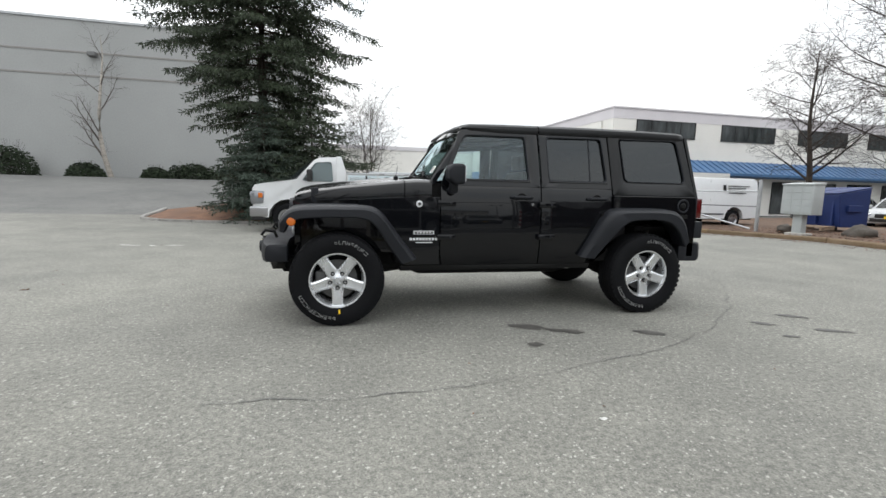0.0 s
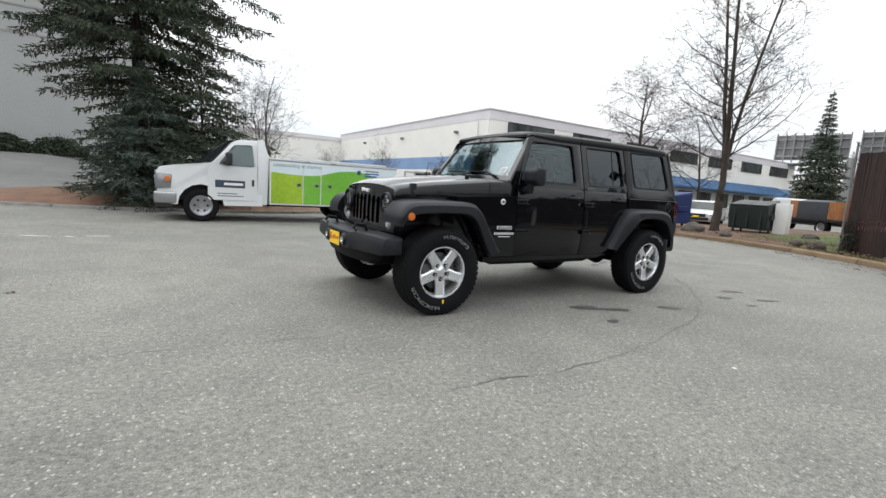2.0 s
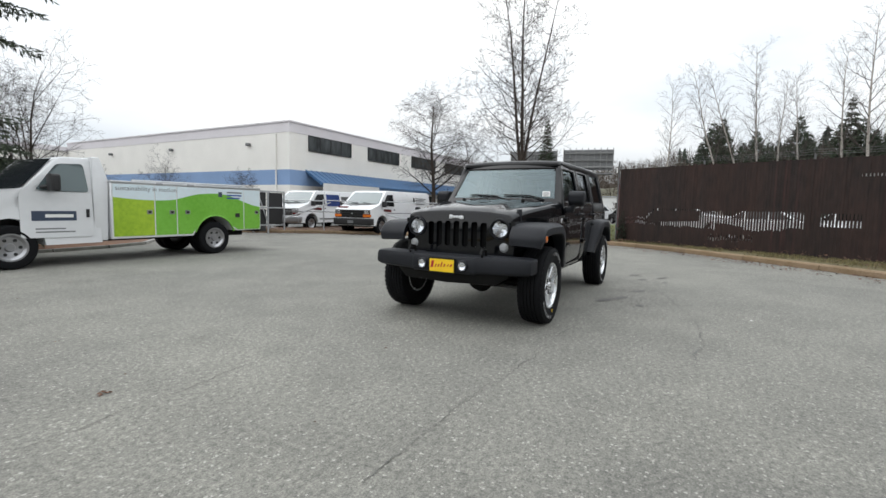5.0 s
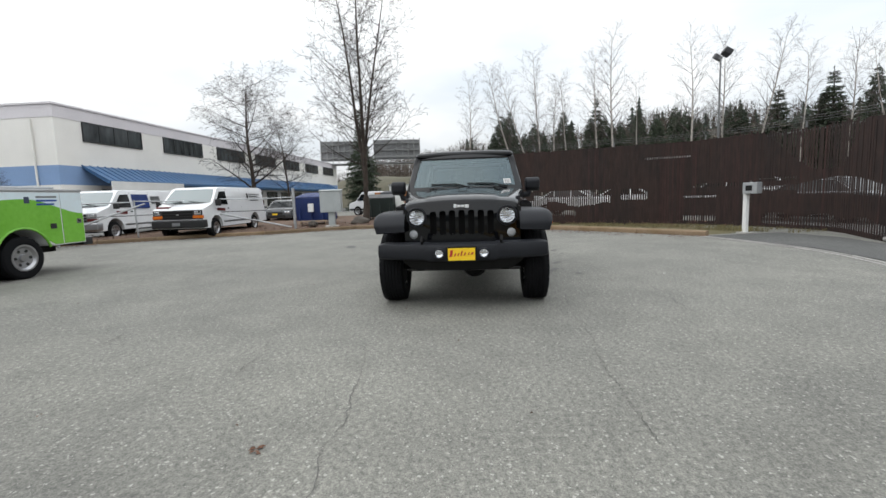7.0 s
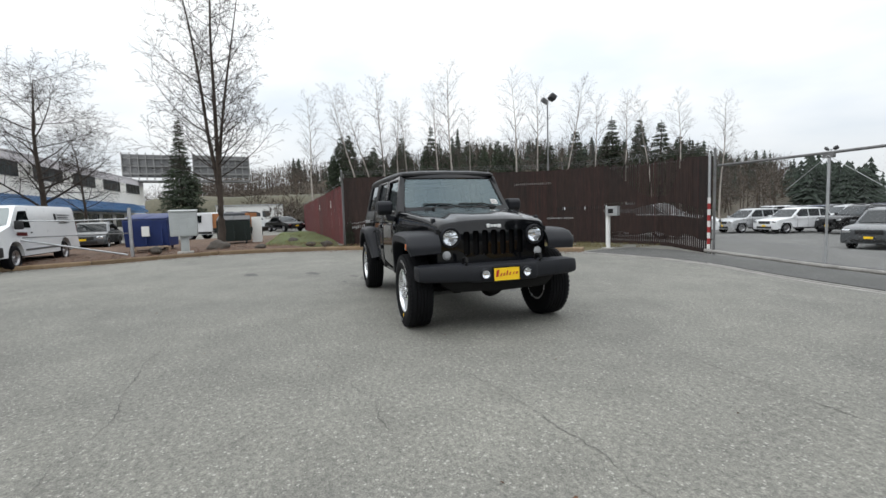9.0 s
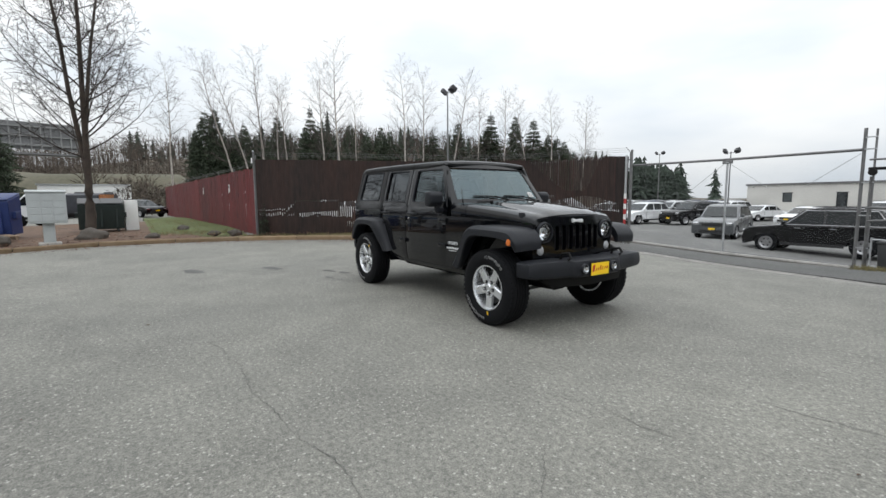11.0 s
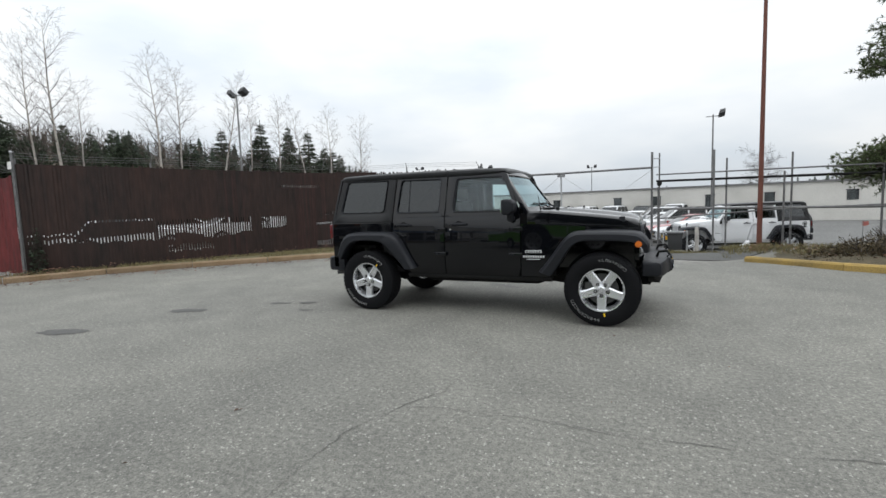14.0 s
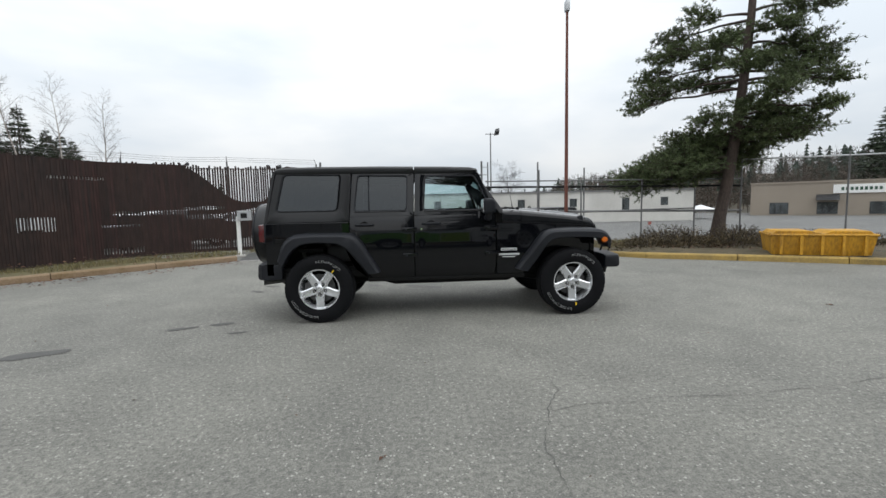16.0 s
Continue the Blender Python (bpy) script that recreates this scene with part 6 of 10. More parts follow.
        add_loft(bm, [roof_ring(*q) for q in xs], True, True)
        part(nm, smooth(bm, 32), top_mat, g)
    # hardtop back with its glass
    for a, b, c, d in ((-0.79, -0.62, -0.665, -0.55), (0.62, 0.79, 0.55, 0.665)):
        bm = bmesh.new()
        add_loft(bm, [[(-2.055, y, 1.145) for y in (a, b)], [(-1.965, y, 1.74) for y in (c, d)]], False, False)
        bmesh.ops.solidify(bm, geom=list(bm.faces), thickness=0.03)
        part("hardtop_back", bm, top_mat, g)
    bm = bmesh.new()
    add_loft(bm, [[(-2.06, y, 1.17) for y in (-0.63, 0.0, 0.63)], [(-1.968, y, 1.735) for y in (-0.56, 0.0, 0.56)]], False, False)
    part("rear_glass", face_to(bm, (-1, 0, 0)), PRIVACY, g).visible_shadow = False

    # cabin
    part("floor", box((-2.0, -0.72, 0.58), (0.60, 0.72, 0.62)), CHASSIS, g)
    part("dashboard", smooth(prism([(0.64, 0.95), (0.36, 0.93), (0.34, 1.10), (0.40, 1.20), (0.64, 1.225)], "y", -0.70, 0.70, 0.02, 2)), CHASSIS, g)
    part("steering_wheel", smooth(add_tube(bmesh.new(), [(0.22 + 0.06 * math.sin(a), 0.37 + 0.19 * math.cos(a), 1.10 + 0.18 * math.sin(a)) for a in (2 * math.pi * k / 28 for k in range(29))], 0.016, 8)), CHASSIS, g)
    part("steering_column", tube([(0.42, 0.37, 1.03), (0.22, 0.37, 1.10)], 0.045, 10), CHASSIS, g)
    for y, x in ((0.37, -0.10), (-0.37, -0.10), (0.34, -1.02), (-0.34, -1.02)):
        st = part("seat", smooth(box((x - 0.42, y - 0.25, 0.66), (x + 0.10, y + 0.25, 0.86), 0.06, 3)), SEATCLOTH, g)
        part("seat_back", smooth(prism([(x - 0.34, 0.82), (x - 0.42, 0.82), (x - 0.56, 1.36), (x - 0.50, 1.40), (x - 0.44, 1.36)], "y", y - 0.23, y + 0.23, 0.045, 3)), SEATCLOTH, st)
        part("headrest", smooth(box((x - 0.57, y - 0.13, 1.41), (x - 0.46, y + 0.13, 1.575), 0.045, 3)), SEATCLOTH, st)
    for s in (1, -1):
        part("sport_bar", tube([(0.40, s * 0.60, 1.62), (-0.40, s * 0.60, 1.68), (-1.15, s * 0.60, 1.66), (-1.75, s * 0.66, 1.15)], 0.035, 8), CHASSIS, g)
        part("sport_bar", tube([(-0.40, s * 0.60, 1.68), (-0.42, s * 0.66, 1.20)], 0.035, 8), CHASSIS, g)
        part("door_card", box((-1.10, s * 0.735 - 0.012, 0.60), (0.56, s * 0.735 + 0.012, 1.235)), CHASSIS, g)
    part("sport_bar", tube([(-0.40, -0.60, 1.68), (-0.40, 0.60, 1.68)], 0.035, 8), CHASSIS, g)
    part("headliner", box((-1.94, -0.60, 1.715), (0.36, 0.60, 1.73)), SEATCLOTH, g)
    part("cargo_floor", box((-2.0, -0.70, 0.80), (-1.45, 0.70, 0.84)), CHASSIS, g)
    return g


hero = thing("off_road_vehicle", "black four-door off-road vehicle with hard top and silver alloy wheels", "car")
off_roader(hero)
part("antenna", tube([(0.80, -0.70, 1.25), (0.79, -0.70, 1.32), (0.77, -0.70, 1.42)], [0.010, 0.004, 0.003], 6), CHASSIS, hero)


# ---- other vehicles ----
VANWHITE = material("white_vehicle_paint", (0.66, 0.67, 0.68), 0.3, var=0.04, scale=2, fine=20, coat=0.6, rough_var=0.04)
TRUCKWHITE = material("dusty_white_paint", (0.64, 0.65, 0.66), 0.35, var=0.025, scale=0.8, fine=9, coat=0.5)
SILVERP = material("silver_vehicle_paint", (0.46, 0.47, 0.48), 0.3, metal=0.5, var=0.04, coat=0.6)
GREYP = material("grey_vehicle_paint", (0.07, 0.075, 0.08), 0.3, metal=0.3, var=0.04, coat=0.7)
BLACKP = material("black_vehicle_paint", (0.003, 0.003, 0.0035), 0.3, var=0.04, coat=0.8, spec=0.0)
REDP = material("red_vehicle_paint", (0.28, 0.012, 0.012), 0.3, var=0.04, coat=0.8)
BLUEP = material("dark_blue_paint", (0.015, 0.03, 0.08), 0.3, var=0.04, coat=0.8)
GREEN1 = material("lime_green_wrap", (0.29, 0.42, 0.025), 0.4, var=0.16, scale=1.2, fine=14, tint=(0.20, 0.40, 0.012))
GREEN2 = material("bright_green_wrap", (0.145, 0.36, 0.040), 0.4, var=0.16, scale=1.2, fine=14, tint=(0.14, 0.44, 0.02))
SKYWRAP = material("pale_blue_wrap", (0.56, 0.66, 0.70), 0.4, var=0.06, scale=0.8, fine=12, tint=(0.66, 0.70, 0.72))
TRIM = plain("black_trim", (0.012, 0.012, 0.013), 0.5)
GREYTRIM = plain("grey_trim", (0.16, 0.165, 0.17), 0.5)
LAMPGREY = plain("clear_lamp_block", (0.26, 0.27, 0.29), 0.15, 0.6, 0.6)
CARGLASS = plain("grey_car_glass", (0.012, 0.015, 0.016), 0.05)
DOORGLASS = plain("tinted_door_glass", (0.10, 0.13, 0.135), 0.05)
DARKGLASS = plain("dark_vehicle_glass", (0.012, 0.014, 0.016), 0.05)
# base colour paled to carry part of the sky's reflection in the windshields
PALEGLASS = plain("sky_paled_vehicle_glass", (0.16, 0.19, 0.19), 0.05, 0.35, 1.0)
STEELRIM = plain("steel_rim", (0.36, 0.36, 0.37), 0.28, 0.85)
DECAL_DARK = plain("dark_decal", (0.03, 0.045, 0.08), 0.5)
DECAL_RED = plain("dark_red_decal", (0.16, 0.02, 0.02), 0.5)
DECAL_BLUE = plain("blue_decal", (0.02, 0.06, 0.28), 0.4)


def plain_wheel(parent, x, y, s, r=0.37, w=0.24, rim=STEELRIM, holes=6):
    k = part("wheel", lathe([(r * 0.62, s * w / 2), (r * 0.72, s * (w / 2 + 0.012)), (r * 0.92, s * w / 2), (r, s * w * 0.36), (r, -s * w * 0.36), (r * 0.92, -s * w / 2), (r * 0.62, -s * w / 2)], "y", (x, y, r), 28, True), RUBBER, parent)
    part("rim", lathe([(0.0, s * (w / 2 - 0.02)), (r * 0.16, s * (w / 2 - 0.015)), (r * 0.20, s * (w / 2 - 0.05)), (r * 0.46, s * (w / 2 - 0.035)), (r * 0.56, s * (w / 2 + 0.004)), (r * 0.63, s * (w / 2 + 0.006)), (r * 0.63, 0)], "y", (x, y, r), 24), rim, k)
    for j in range(holes):
        a = j * math.pi / 3
        part("rim_hole", lathe([(0.0, s * 0.004), (r * 0.075, s * 0.003), (r * 0.08, -s * 0.01)], "y", (x + r * 0.36 * math.cos(a), y + s * (w / 2 - 0.038), r + r * 0.36 * math.sin(a)), 8), TRIM, k)
    return k


def arch(cx, r, rz, n=9, z0=0.0):
    """Points of a wheel arch from front to back, over the wheel."""
    return [(cx + r * math.cos(a), rz + r * math.sin(a)) for a in (math.pi * (j / (n - 1)) for j in range(n))]


def side_plate(parent, name, poly, y, s, mat, t=0.006, label=""):
    bm = bmesh.new()
    add_prism(bm, poly, "y", s * y, s * (y + t))
    return part(name, bm, mat, parent, label)


def text_part(name, body, size, m, mat, parent):
    cu = bpy.data.curves.new(name, "FONT")
    cu.body, cu.size, cu.extrude = body, size, 0.001
    tmp = bpy.data.objects.new(name, cu)
    scene.collection.objects.link(tmp)
    me = bpy.data.meshes.new_from_object(tmp.evaluated_get(bpy.context.evaluated_depsgraph_get()))
    bpy.data.objects.remove(tmp)
    me.materials.clear()
    me.materials.append(mat)
    ob = part(name, me, mat, parent)
    ob.matrix_basis = m
    return ob


def service_truck(m):
    t = thing("service_truck", "white cab service truck with a green and white utility body", "truck", m)
    W = 1.0
    cab = [(0.86, 0.42), (0.91, 0.62), (0.93, 1.00), (0.92, 1.18), (0.86, 1.275), (0.60, 1.33), (0.22, 1.39), (-0.15, 1.435), (-0.24, 1.46), (-0.70, 1.99), (-0.84, 2.06), (-1.28, 2.08), (-1.36, 1.98), (-1.40, 0.42)] + [(p[0], p[1]) for p in arch(0.0, 0.50, 0.41)][::-1]
    bm = bmesh.new()
    rings = []
    for y, k in ((-W, 0.05), (-W * 0.985, 0.012), (-W * 0.94, 0.0), (W * 0.94, 0.0), (W * 0.985, 0.012), (W, 0.05)):
        r = []
        for x, z in cab:
            tum = 0.12 * max(0, (z - 1.42)) / 0.64
            yy = y * (1 - tum) * (1 - 0.10 * sstep(0.36, 0.90, x))
            r.append((x - k * (1 if x > 0.7 else 0), yy, z - (k if z > 1.95 else 0)))
        rings.append(r)
    add_loft(bm, rings)
    part("cab", smooth(bm, 30), TRUCKWHITE, t)

    def yz(z):
        return W * (1 - 0.12 * max(0, (z - 1.42)) / 0.64)
    for s in (1, -1):
        win = rounded([(-0.37, 1.42), (-0.73, 1.92), (-1.16, 1.95), (-1.20, 1.40)], 0.07, 3, 1)
        bm = bmesh.new()
        a = [bm.verts.new((x, s * (yz(z) + 0.005), z)) for x, z in win]
        f = bm.faces.new(a)
        bmesh.ops.solidify(bm, geom=[f], thickness=0.006)
        d = side_plate(t, "door", rounded([(-0.14, 0.55), (-0.14, 1.395), (-1.25, 1.395), (-1.25, 0.55)], 0.06, 3, 1), W, s, TRUCKWHITE, 0.008)
        part("door_window", bm, DOORGLASS, d)
        side_plate(d, "door_sign", [(-0.30, 0.86), (-0.30, 1.04), (-0.98, 1.04), (-0.98, 0.86)], W + 0.008, s, DECAL_DARK, 0.003, "dark blue door sign in plain bars")
        side_plate(d, "sign_print", [(-0.50, 0.92), (-0.50, 0.98), (-0.93, 0.98), (-0.93, 0.92)], W + 0.011, s, WHITE_PAINT, 0.002)
        side_plate(d, "sign_print", [(-0.35, 0.70), (-0.35, 0.725), (-0.80, 0.725), (-0.80, 0.70)], W + 0.008, s, GREYTRIM, 0.002)
        side_plate(d, "sign_print", [(-0.35, 0.64), (-0.35, 0.665), (-0.95, 0.665), (-0.95, 0.64)], W + 0.008, s, GREYTRIM, 0.002)
        side_plate(d, "door_handle", [(-1.14, 0.92), (-1.14, 1.08), (-1.19, 1.08), (-1.19, 0.92)], W + 0.008, s, TRIM, 0.02)
        mr = part("mirror", smooth(box((-0.66, s * 1.16 - 0.13, 1.40), (-0.52, s * 1.16 + 0.15, 1.72), 0.05, 3)), TRIM, t)
        part("arm", tube([(-0.46, s * 0.97, 1.47), (-0.57, s * 1.10, 1.50)], 0.035, 8), TRIM, mr)
        hl = part("headlamp", smooth(prism([(0.93, 0.76), (0.965, 1.09), (0.86, 1.13), (0.60, 1.11), (0.63, 0.78)], "y", s * 0.64, s * 0.935, 0.02, 2)), LAMPGREY, t, "clear wraparound headlamp")
        part("lens", smooth(prism([(0.945, 0.80), (0.975, 1.06), (0.86, 1.10), (0.74, 1.08), (0.75, 0.81)], "y", s * 0.67, s * 0.945, 0.02, 2)), LAMPGREY, hl)
        part("corner_lamp", smooth(prism([(0.760, 0.93), (0.760, 1.07), (0.640, 1.055), (0.645, 0.94)], "y", s * 0.80, s * 0.950, 0.01)), AMBER, hl)
        plain_wheel(t, 0.0, s * 0.88, s, 0.395, 0.24)
        plain_wheel(t, -3.83, s * 0.90, s, 0.395, 0.22)
        plain_wheel(t, -3.83, s * 0.64, s, 0.395, 0.22)
        part("wheel_well", box((-0.46, s * 0.60 - 0.02, 0.5), (0.46, s * 0.60 + 0.02, 0.95)), TRIM, t)
    bm = bmesh.new()
    us = [k / 5 - 1 for k in range(11)]
    add_loft(bm, [[(xb + bow * (1 - u * u), u * hw, z) for u in us] for xb, hw, z, bow in ((-0.17, 0.93, 1.40, 0.30), (-0.21, 0.90, 1.47, 0.29), (-0.46, 0.86, 1.75, 0.21), (-0.695, 0.82, 2.015, 0.10))], False, False)
    part("windshield", smooth(face_to(bm, (1, 0, 0.5)), 60), DARKGLASS, t)
    part("grille", smooth(box((0.90, -0.64, 0.76), (0.955, 0.64, 1.19), 0.02, 2)), STEELRIM, t)
    for k in range(3):
        part("grille_slot", box((0.95, -0.56, 0.80 + k * 0.12), (0.962, 0.56, 0.88 + k * 0.12)), TRIM, t)
    part("front_bumper", smooth(box((0.50, -0.985, 0.42), (0.98, 0.985, 0.70), 0.05, 3)), STEELRIM, t)
    part("bumper_trim", box((0.56, -0.95, 0.33), (0.94, 0.95, 0.43), 0.02), TRIM, t)
    part("cab_fairing", smooth(prism([(-1.28, 0.45), (-1.28, 2.10), (-1.42, 2.10), (-1.56, 1.66), (-1.52, 0.45)], "y", -0.98, 0.98, 0.03, 2)), TRUCKWHITE, t)
    # utility body
    B0, B1, H0, H1, BW = -1.56, -5.15, 0.47, 1.62, 1.03
    wheel_arch = arch(-3.83, 0.52, 0.42)
    poly = [(B0, H0), (B0, H1), (B1, H1), (B1, H0 + 0.10)] + [(-4.42, 0.56)] + [(x, z) for x, z in wheel_arch[::-1] if z > 0.58] + [(-3.28, H0)]
    part("utility_body", smooth(prism(poly, "y", -BW, BW, 0.012)), TRUCKWHITE, t)
    part("top_rail", smooth(box((B1, -BW - 0.015, H1), (B0, BW + 0.015, H1 + 0.05), 0.012, 2)), SILVERP, t)

    def hill(x):
        return 1.33 + 0.05 * math.sin((x + 1.6) * 2.0) + (0.10 * sstep(-2.7, -3.5, x)) - 0.22 * sstep(-3.9, -5.1, x)
    for s in (1, -1):
        for x0, x1, gm in ((-1.60, -2.40, GREEN1), (-2.43, -2.88, GREEN2), (-2.91, -3.24, GREEN2), (-3.24, -4.62, GREEN2), (-4.65, -5.12, GREEN2)):
            n = 8
            xs = [x0 + (x1 - x0) * k / n for k in range(n + 1)]
            low = []
            for x in xs:
                dz = 0.27 - (x + 3.83) ** 2
                low.append(max(H0 + 0.05, 0.42 + math.sqrt(dz) + 0.02 if dz > 0 else 0.0, 0.59 if x < -4.35 else 0))
            d = side_plate(t, "locker_door", [(x, z) for x, z in zip(xs, low)] + [(x, hill(x)) for x in xs[::-1]], BW, s, gm, 0.010, "green wrapped locker door")
            side_plate(d, "sky_band", [(x, hill(x) + 0.001) for x in xs] + [(x, H1 - 0.02) for x in xs[::-1]], BW, s, SKYWRAP, 0.010)
            if x0 > -3.2 or x0 < -4.6:
                lx = x1 + 0.10
                side_plate(d, "latch", [(lx - 0.055, 0.98), (lx - 0.055, 1.07), (lx + 0.055, 1.07), (lx + 0.055, 0.98)], BW + 0.010, s, STEELRIM, 0.006)
                side_plate(d, "latch_pull", [(lx - 0.035, 1.0), (lx - 0.035, 1.05), (lx + 0.03, 1.05), (lx + 0.03, 1.0)], BW + 0.016, s, TRIM, 0.004)
        for k, (a, z, w) in enumerate(((-4.15, 1.50, 0.42), (-4.15, 1.43, 0.42), (-4.15, 1.36, 0.36))):
            side_plate(t, "lettering_bar", [(a, z), (a, z + 0.035), (a - w, z + 0.035), (a - w, z)], BW + 0.010, s, DECAL_BLUE if k else GREYTRIM, 0.003)
        part("arch_lip", tube([(x, s * (BW + 0.004), z) for x, z in arch(-3.83, 0.525, 0.42, 13) if z > 0.50], 0.022, 6), GREEN2, t)
        part("arch_lining", box((-4.30, s * 0.52 - 0.02, 0.5), (-3.36, s * 0.52 + 0.02, 0.97)), TRIM, t)
        side_plate(t, "emblem", [(-3.92, 1.40), (-3.92, 1.52), (-4.02, 1.52), (-4.02, 1.40)], BW + 0.010, s, DECAL_DARK, 0.003)
        side_plate(t, "fuel_cap", [(-4.38, 0.90), (-4.38, 1.0), (-4.50, 1.0), (-4.50, 0.90)], BW + 0.010, s, TRIM, 0.012)
        text_part("slogan", "sustainability in motion", 0.135, Matrix.Translation((-1.64 if s > 0 else -3.2, s * (BW + 0.0112), 1.475)) @ Matrix.Rotation(math.pi if s > 0 else 0, 4, "Z") @ Matrix.Rotation(math.pi / 2, 4, "X"), GREYTRIM, t)
        part("tail_lamp", box((B1 - 0.02, s * 0.86 - 0.06, 1.2), (B1, s * 0.86 + 0.06, 1.45)), REDLENS, t)
    part("rear_bumper", smooth(box((B1 - 0.25, -0.95, 0.5), (B1, 0.95, 0.66), 0.02, 2)), TRIM, t)
    part("frame", box((-5.0, -0.45, 0.40), (0.9, 0.45, 0.56)), CHASSIS, t)
    part("tool_rack", tube([(-2.2, 0.55, 1.70), (-5.0, 0.55, 1.72)], 0.03, 6), GALV, t)
    part("tool_rack", tube([(-2.2, -0.55, 1.70), (-5.0, -0.55, 1.72)], 0.03, 6), GALV, t)
    return t


service_truck(pose(2.72, -9.28, ground_z(2, -9), 0, 0, -0.8))


def cargo_van(m, label, decal, dark_front):
    v = thing("cargo_van", label, "van", m, group="parked white vans")
    W = 1.03
    prof = [(0.80, 0.40), (0.83, 0.62), (0.83, 1.05), (0.76, 1.14), (0.25, 1.30), (0.16, 1.34), (-0.42, 1.90), (-0.60, 1.97), (-4.45, 2.00), (-4.62, 1.92), (-4.72, 0.45)] + [(-3.43 + 0.47 * math.cos(a), 0.40 + 0.47 * math.sin(a)) for a in (math.pi - math.pi * j / 8 for j in range(9))] + [(0.47 * math.cos(a), 0.40 + 0.47 * math.sin(a)) for a in (math.pi - math.pi * j / 8 for j in range(9))]
    bm = bmesh.new()
    rings = []

    def yw(z):
        return 1 - 0.13 * max(0, z - 1.15) / 0.85
    for k, e in ((-1, 0.05), (-0.985, 0.015), (-0.93, 0), (0.93, 0), (0.985, 0.015), (1, 0.05)):
        rings.append([(x - e * (1 if x > 0.5 else 0), W * k * yw(z) * (1 - 0.08 * sstep(0.4, 0.95, x)), z - (e if z > 1.9 else 0)) for x, z in prof])
    add_loft(bm, rings)
    part("body", smooth(bm, 30), VANWHITE, v)

    def glass_panel(name, poly, s, mat, parent, off=0.006):
        bm = bmesh.new()
        a = [bm.verts.new((x, s * (W * yw(z) + off), z)) for x, z in poly]
        f = bm.faces.new(a)
        bmesh.ops.solidify(bm, geom=[f], thickness=0.004)
        return part(name, bm, mat, parent)
    for s in (1, -1):
        glass_panel("door_window", [(-0.02, 1.28), (-0.50, 1.78), (-0.98, 1.80), (-1.0, 1.26)], s, DARKGLASS, v)
        if decal:
            glass_panel("blue_panel", [(-1.15, 1.22), (-1.15, 1.80), (-2.2, 1.80), (-2.2, 1.22)], s, DECAL_BLUE, v)
            glass_panel("print_bar", [(-2.35, 1.40), (-2.35, 1.72), (-3.0, 1.72), (-3.0, 1.40)], s, GREYTRIM, v)
        else:
            for k in range(4):
                glass_panel("print_bar", [(-3.1, 1.66 - k * 0.09), (-3.1, 1.70 - k * 0.09), (-4.2 + 0.2 * (k % 2), 1.70 - k * 0.09), (-4.2 + 0.2 * (k % 2), 1.66 - k * 0.09)], s, GREYTRIM, v)
            glass_panel("side_vent", [(-2.85, 1.48), (-2.85, 1.72), (-3.0, 1.72), (-3.0, 1.48)], s, TRIM, v)
        glass_panel("red_decal", [(-0.10, 1.04), (-0.10, 1.14), (-0.72, 1.12), (-0.72, 1.0)], s, DECAL_RED, v)
        for x in (-1.06, -2.25):
            glass_panel("door_seam", [(x, 0.5), (x, 1.9), (x - 0.012, 1.9), (x - 0.012, 0.5)], s, GREYTRIM, v, 0.003)
        glass_panel("door_handle", [(-0.90, 1.08), (-0.90, 1.13), (-1.02, 1.13), (-1.02, 1.08)], s, TRIM, v, 0.02)
        glass_panel("rub_strip", [(-0.55, 0.55), (-0.55, 0.61), (-2.9, 0.61), (-2.9, 0.55)], s, GREYTRIM, v, 0.01)
        part("mirror", smooth(box((0.0, s * 1.17 - 0.10, 1.22), (0.12, s * 1.17 + 0.10, 1.48), 0.03, 2)), TRIM, v)
        part("headlamp", smooth(box((0.68, s * 0.77 - 0.14, 0.92), (0.852, s * 0.77 + 0.12, 1.05), 0.02, 2)), REFLECT, v)
        part("turn_lamp", smooth(box((0.66, s * 0.77 - 0.20, 0.77), (0.850, s * 0.77 + 0.19, 0.89), 0.02, 2)), AMBER if dark_front else REDLENS, v)
        plain_wheel(v, 0.0, s * 0.88, s, 0.37)
        plain_wheel(v, -3.43, s * 0.88, s, 0.37)
        part("tail_lamp", box((-4.75, s * 0.90 - 0.06, 0.9), (-4.70, s * 0.90 + 0.06, 1.4)), REDLENS, v)
    bm = bmesh.new()
    us = [k / 5 - 1 for k in range(11)]
    add_loft(bm, [[(xb + bow * (1 - u * u), u * hw, z) for u in us] for xb, hw, z, bow in ((0.135, 0.91, 1.365, 0.12), (0.08, 0.90, 1.42, 0.11), (-0.16, 0.86, 1.65, 0.08), (-0.41, 0.82, 1.885, 0.05))], False, False)
    part("windshield", smooth(face_to(bm, (1, 0, 0.5)), 60), PALEGLASS, v)
    for y in (-0.1, 0.55):
        part("wiper", tube([(0.28, y, 1.375), (0.20, y - 0.45, 1.43)], 0.012, 5), TRIM, v)
    part("grille", smooth(box((0.74, -0.94, 0.74), (0.842, 0.94, 1.09), 0.02, 2)), TRIM if dark_front else STEELRIM, v)
    for k in range(3):
        part("grille_slot", box((0.845, -0.57, 0.77 + k * 0.10), (0.857, 0.57, 0.84 + k * 0.10)), BLACK_VOID, v)
    if dark_front:
        part("grille_badge", smooth(box((0.850, -0.05, 0.90), (0.862, 0.05, 0.94), 0.005)), STEELRIM, v)
        part("hood_decal", smooth(box((0.50, -0.90, 1.17), (0.68, -0.42, 1.23), 0.01)), DECAL_RED, v)
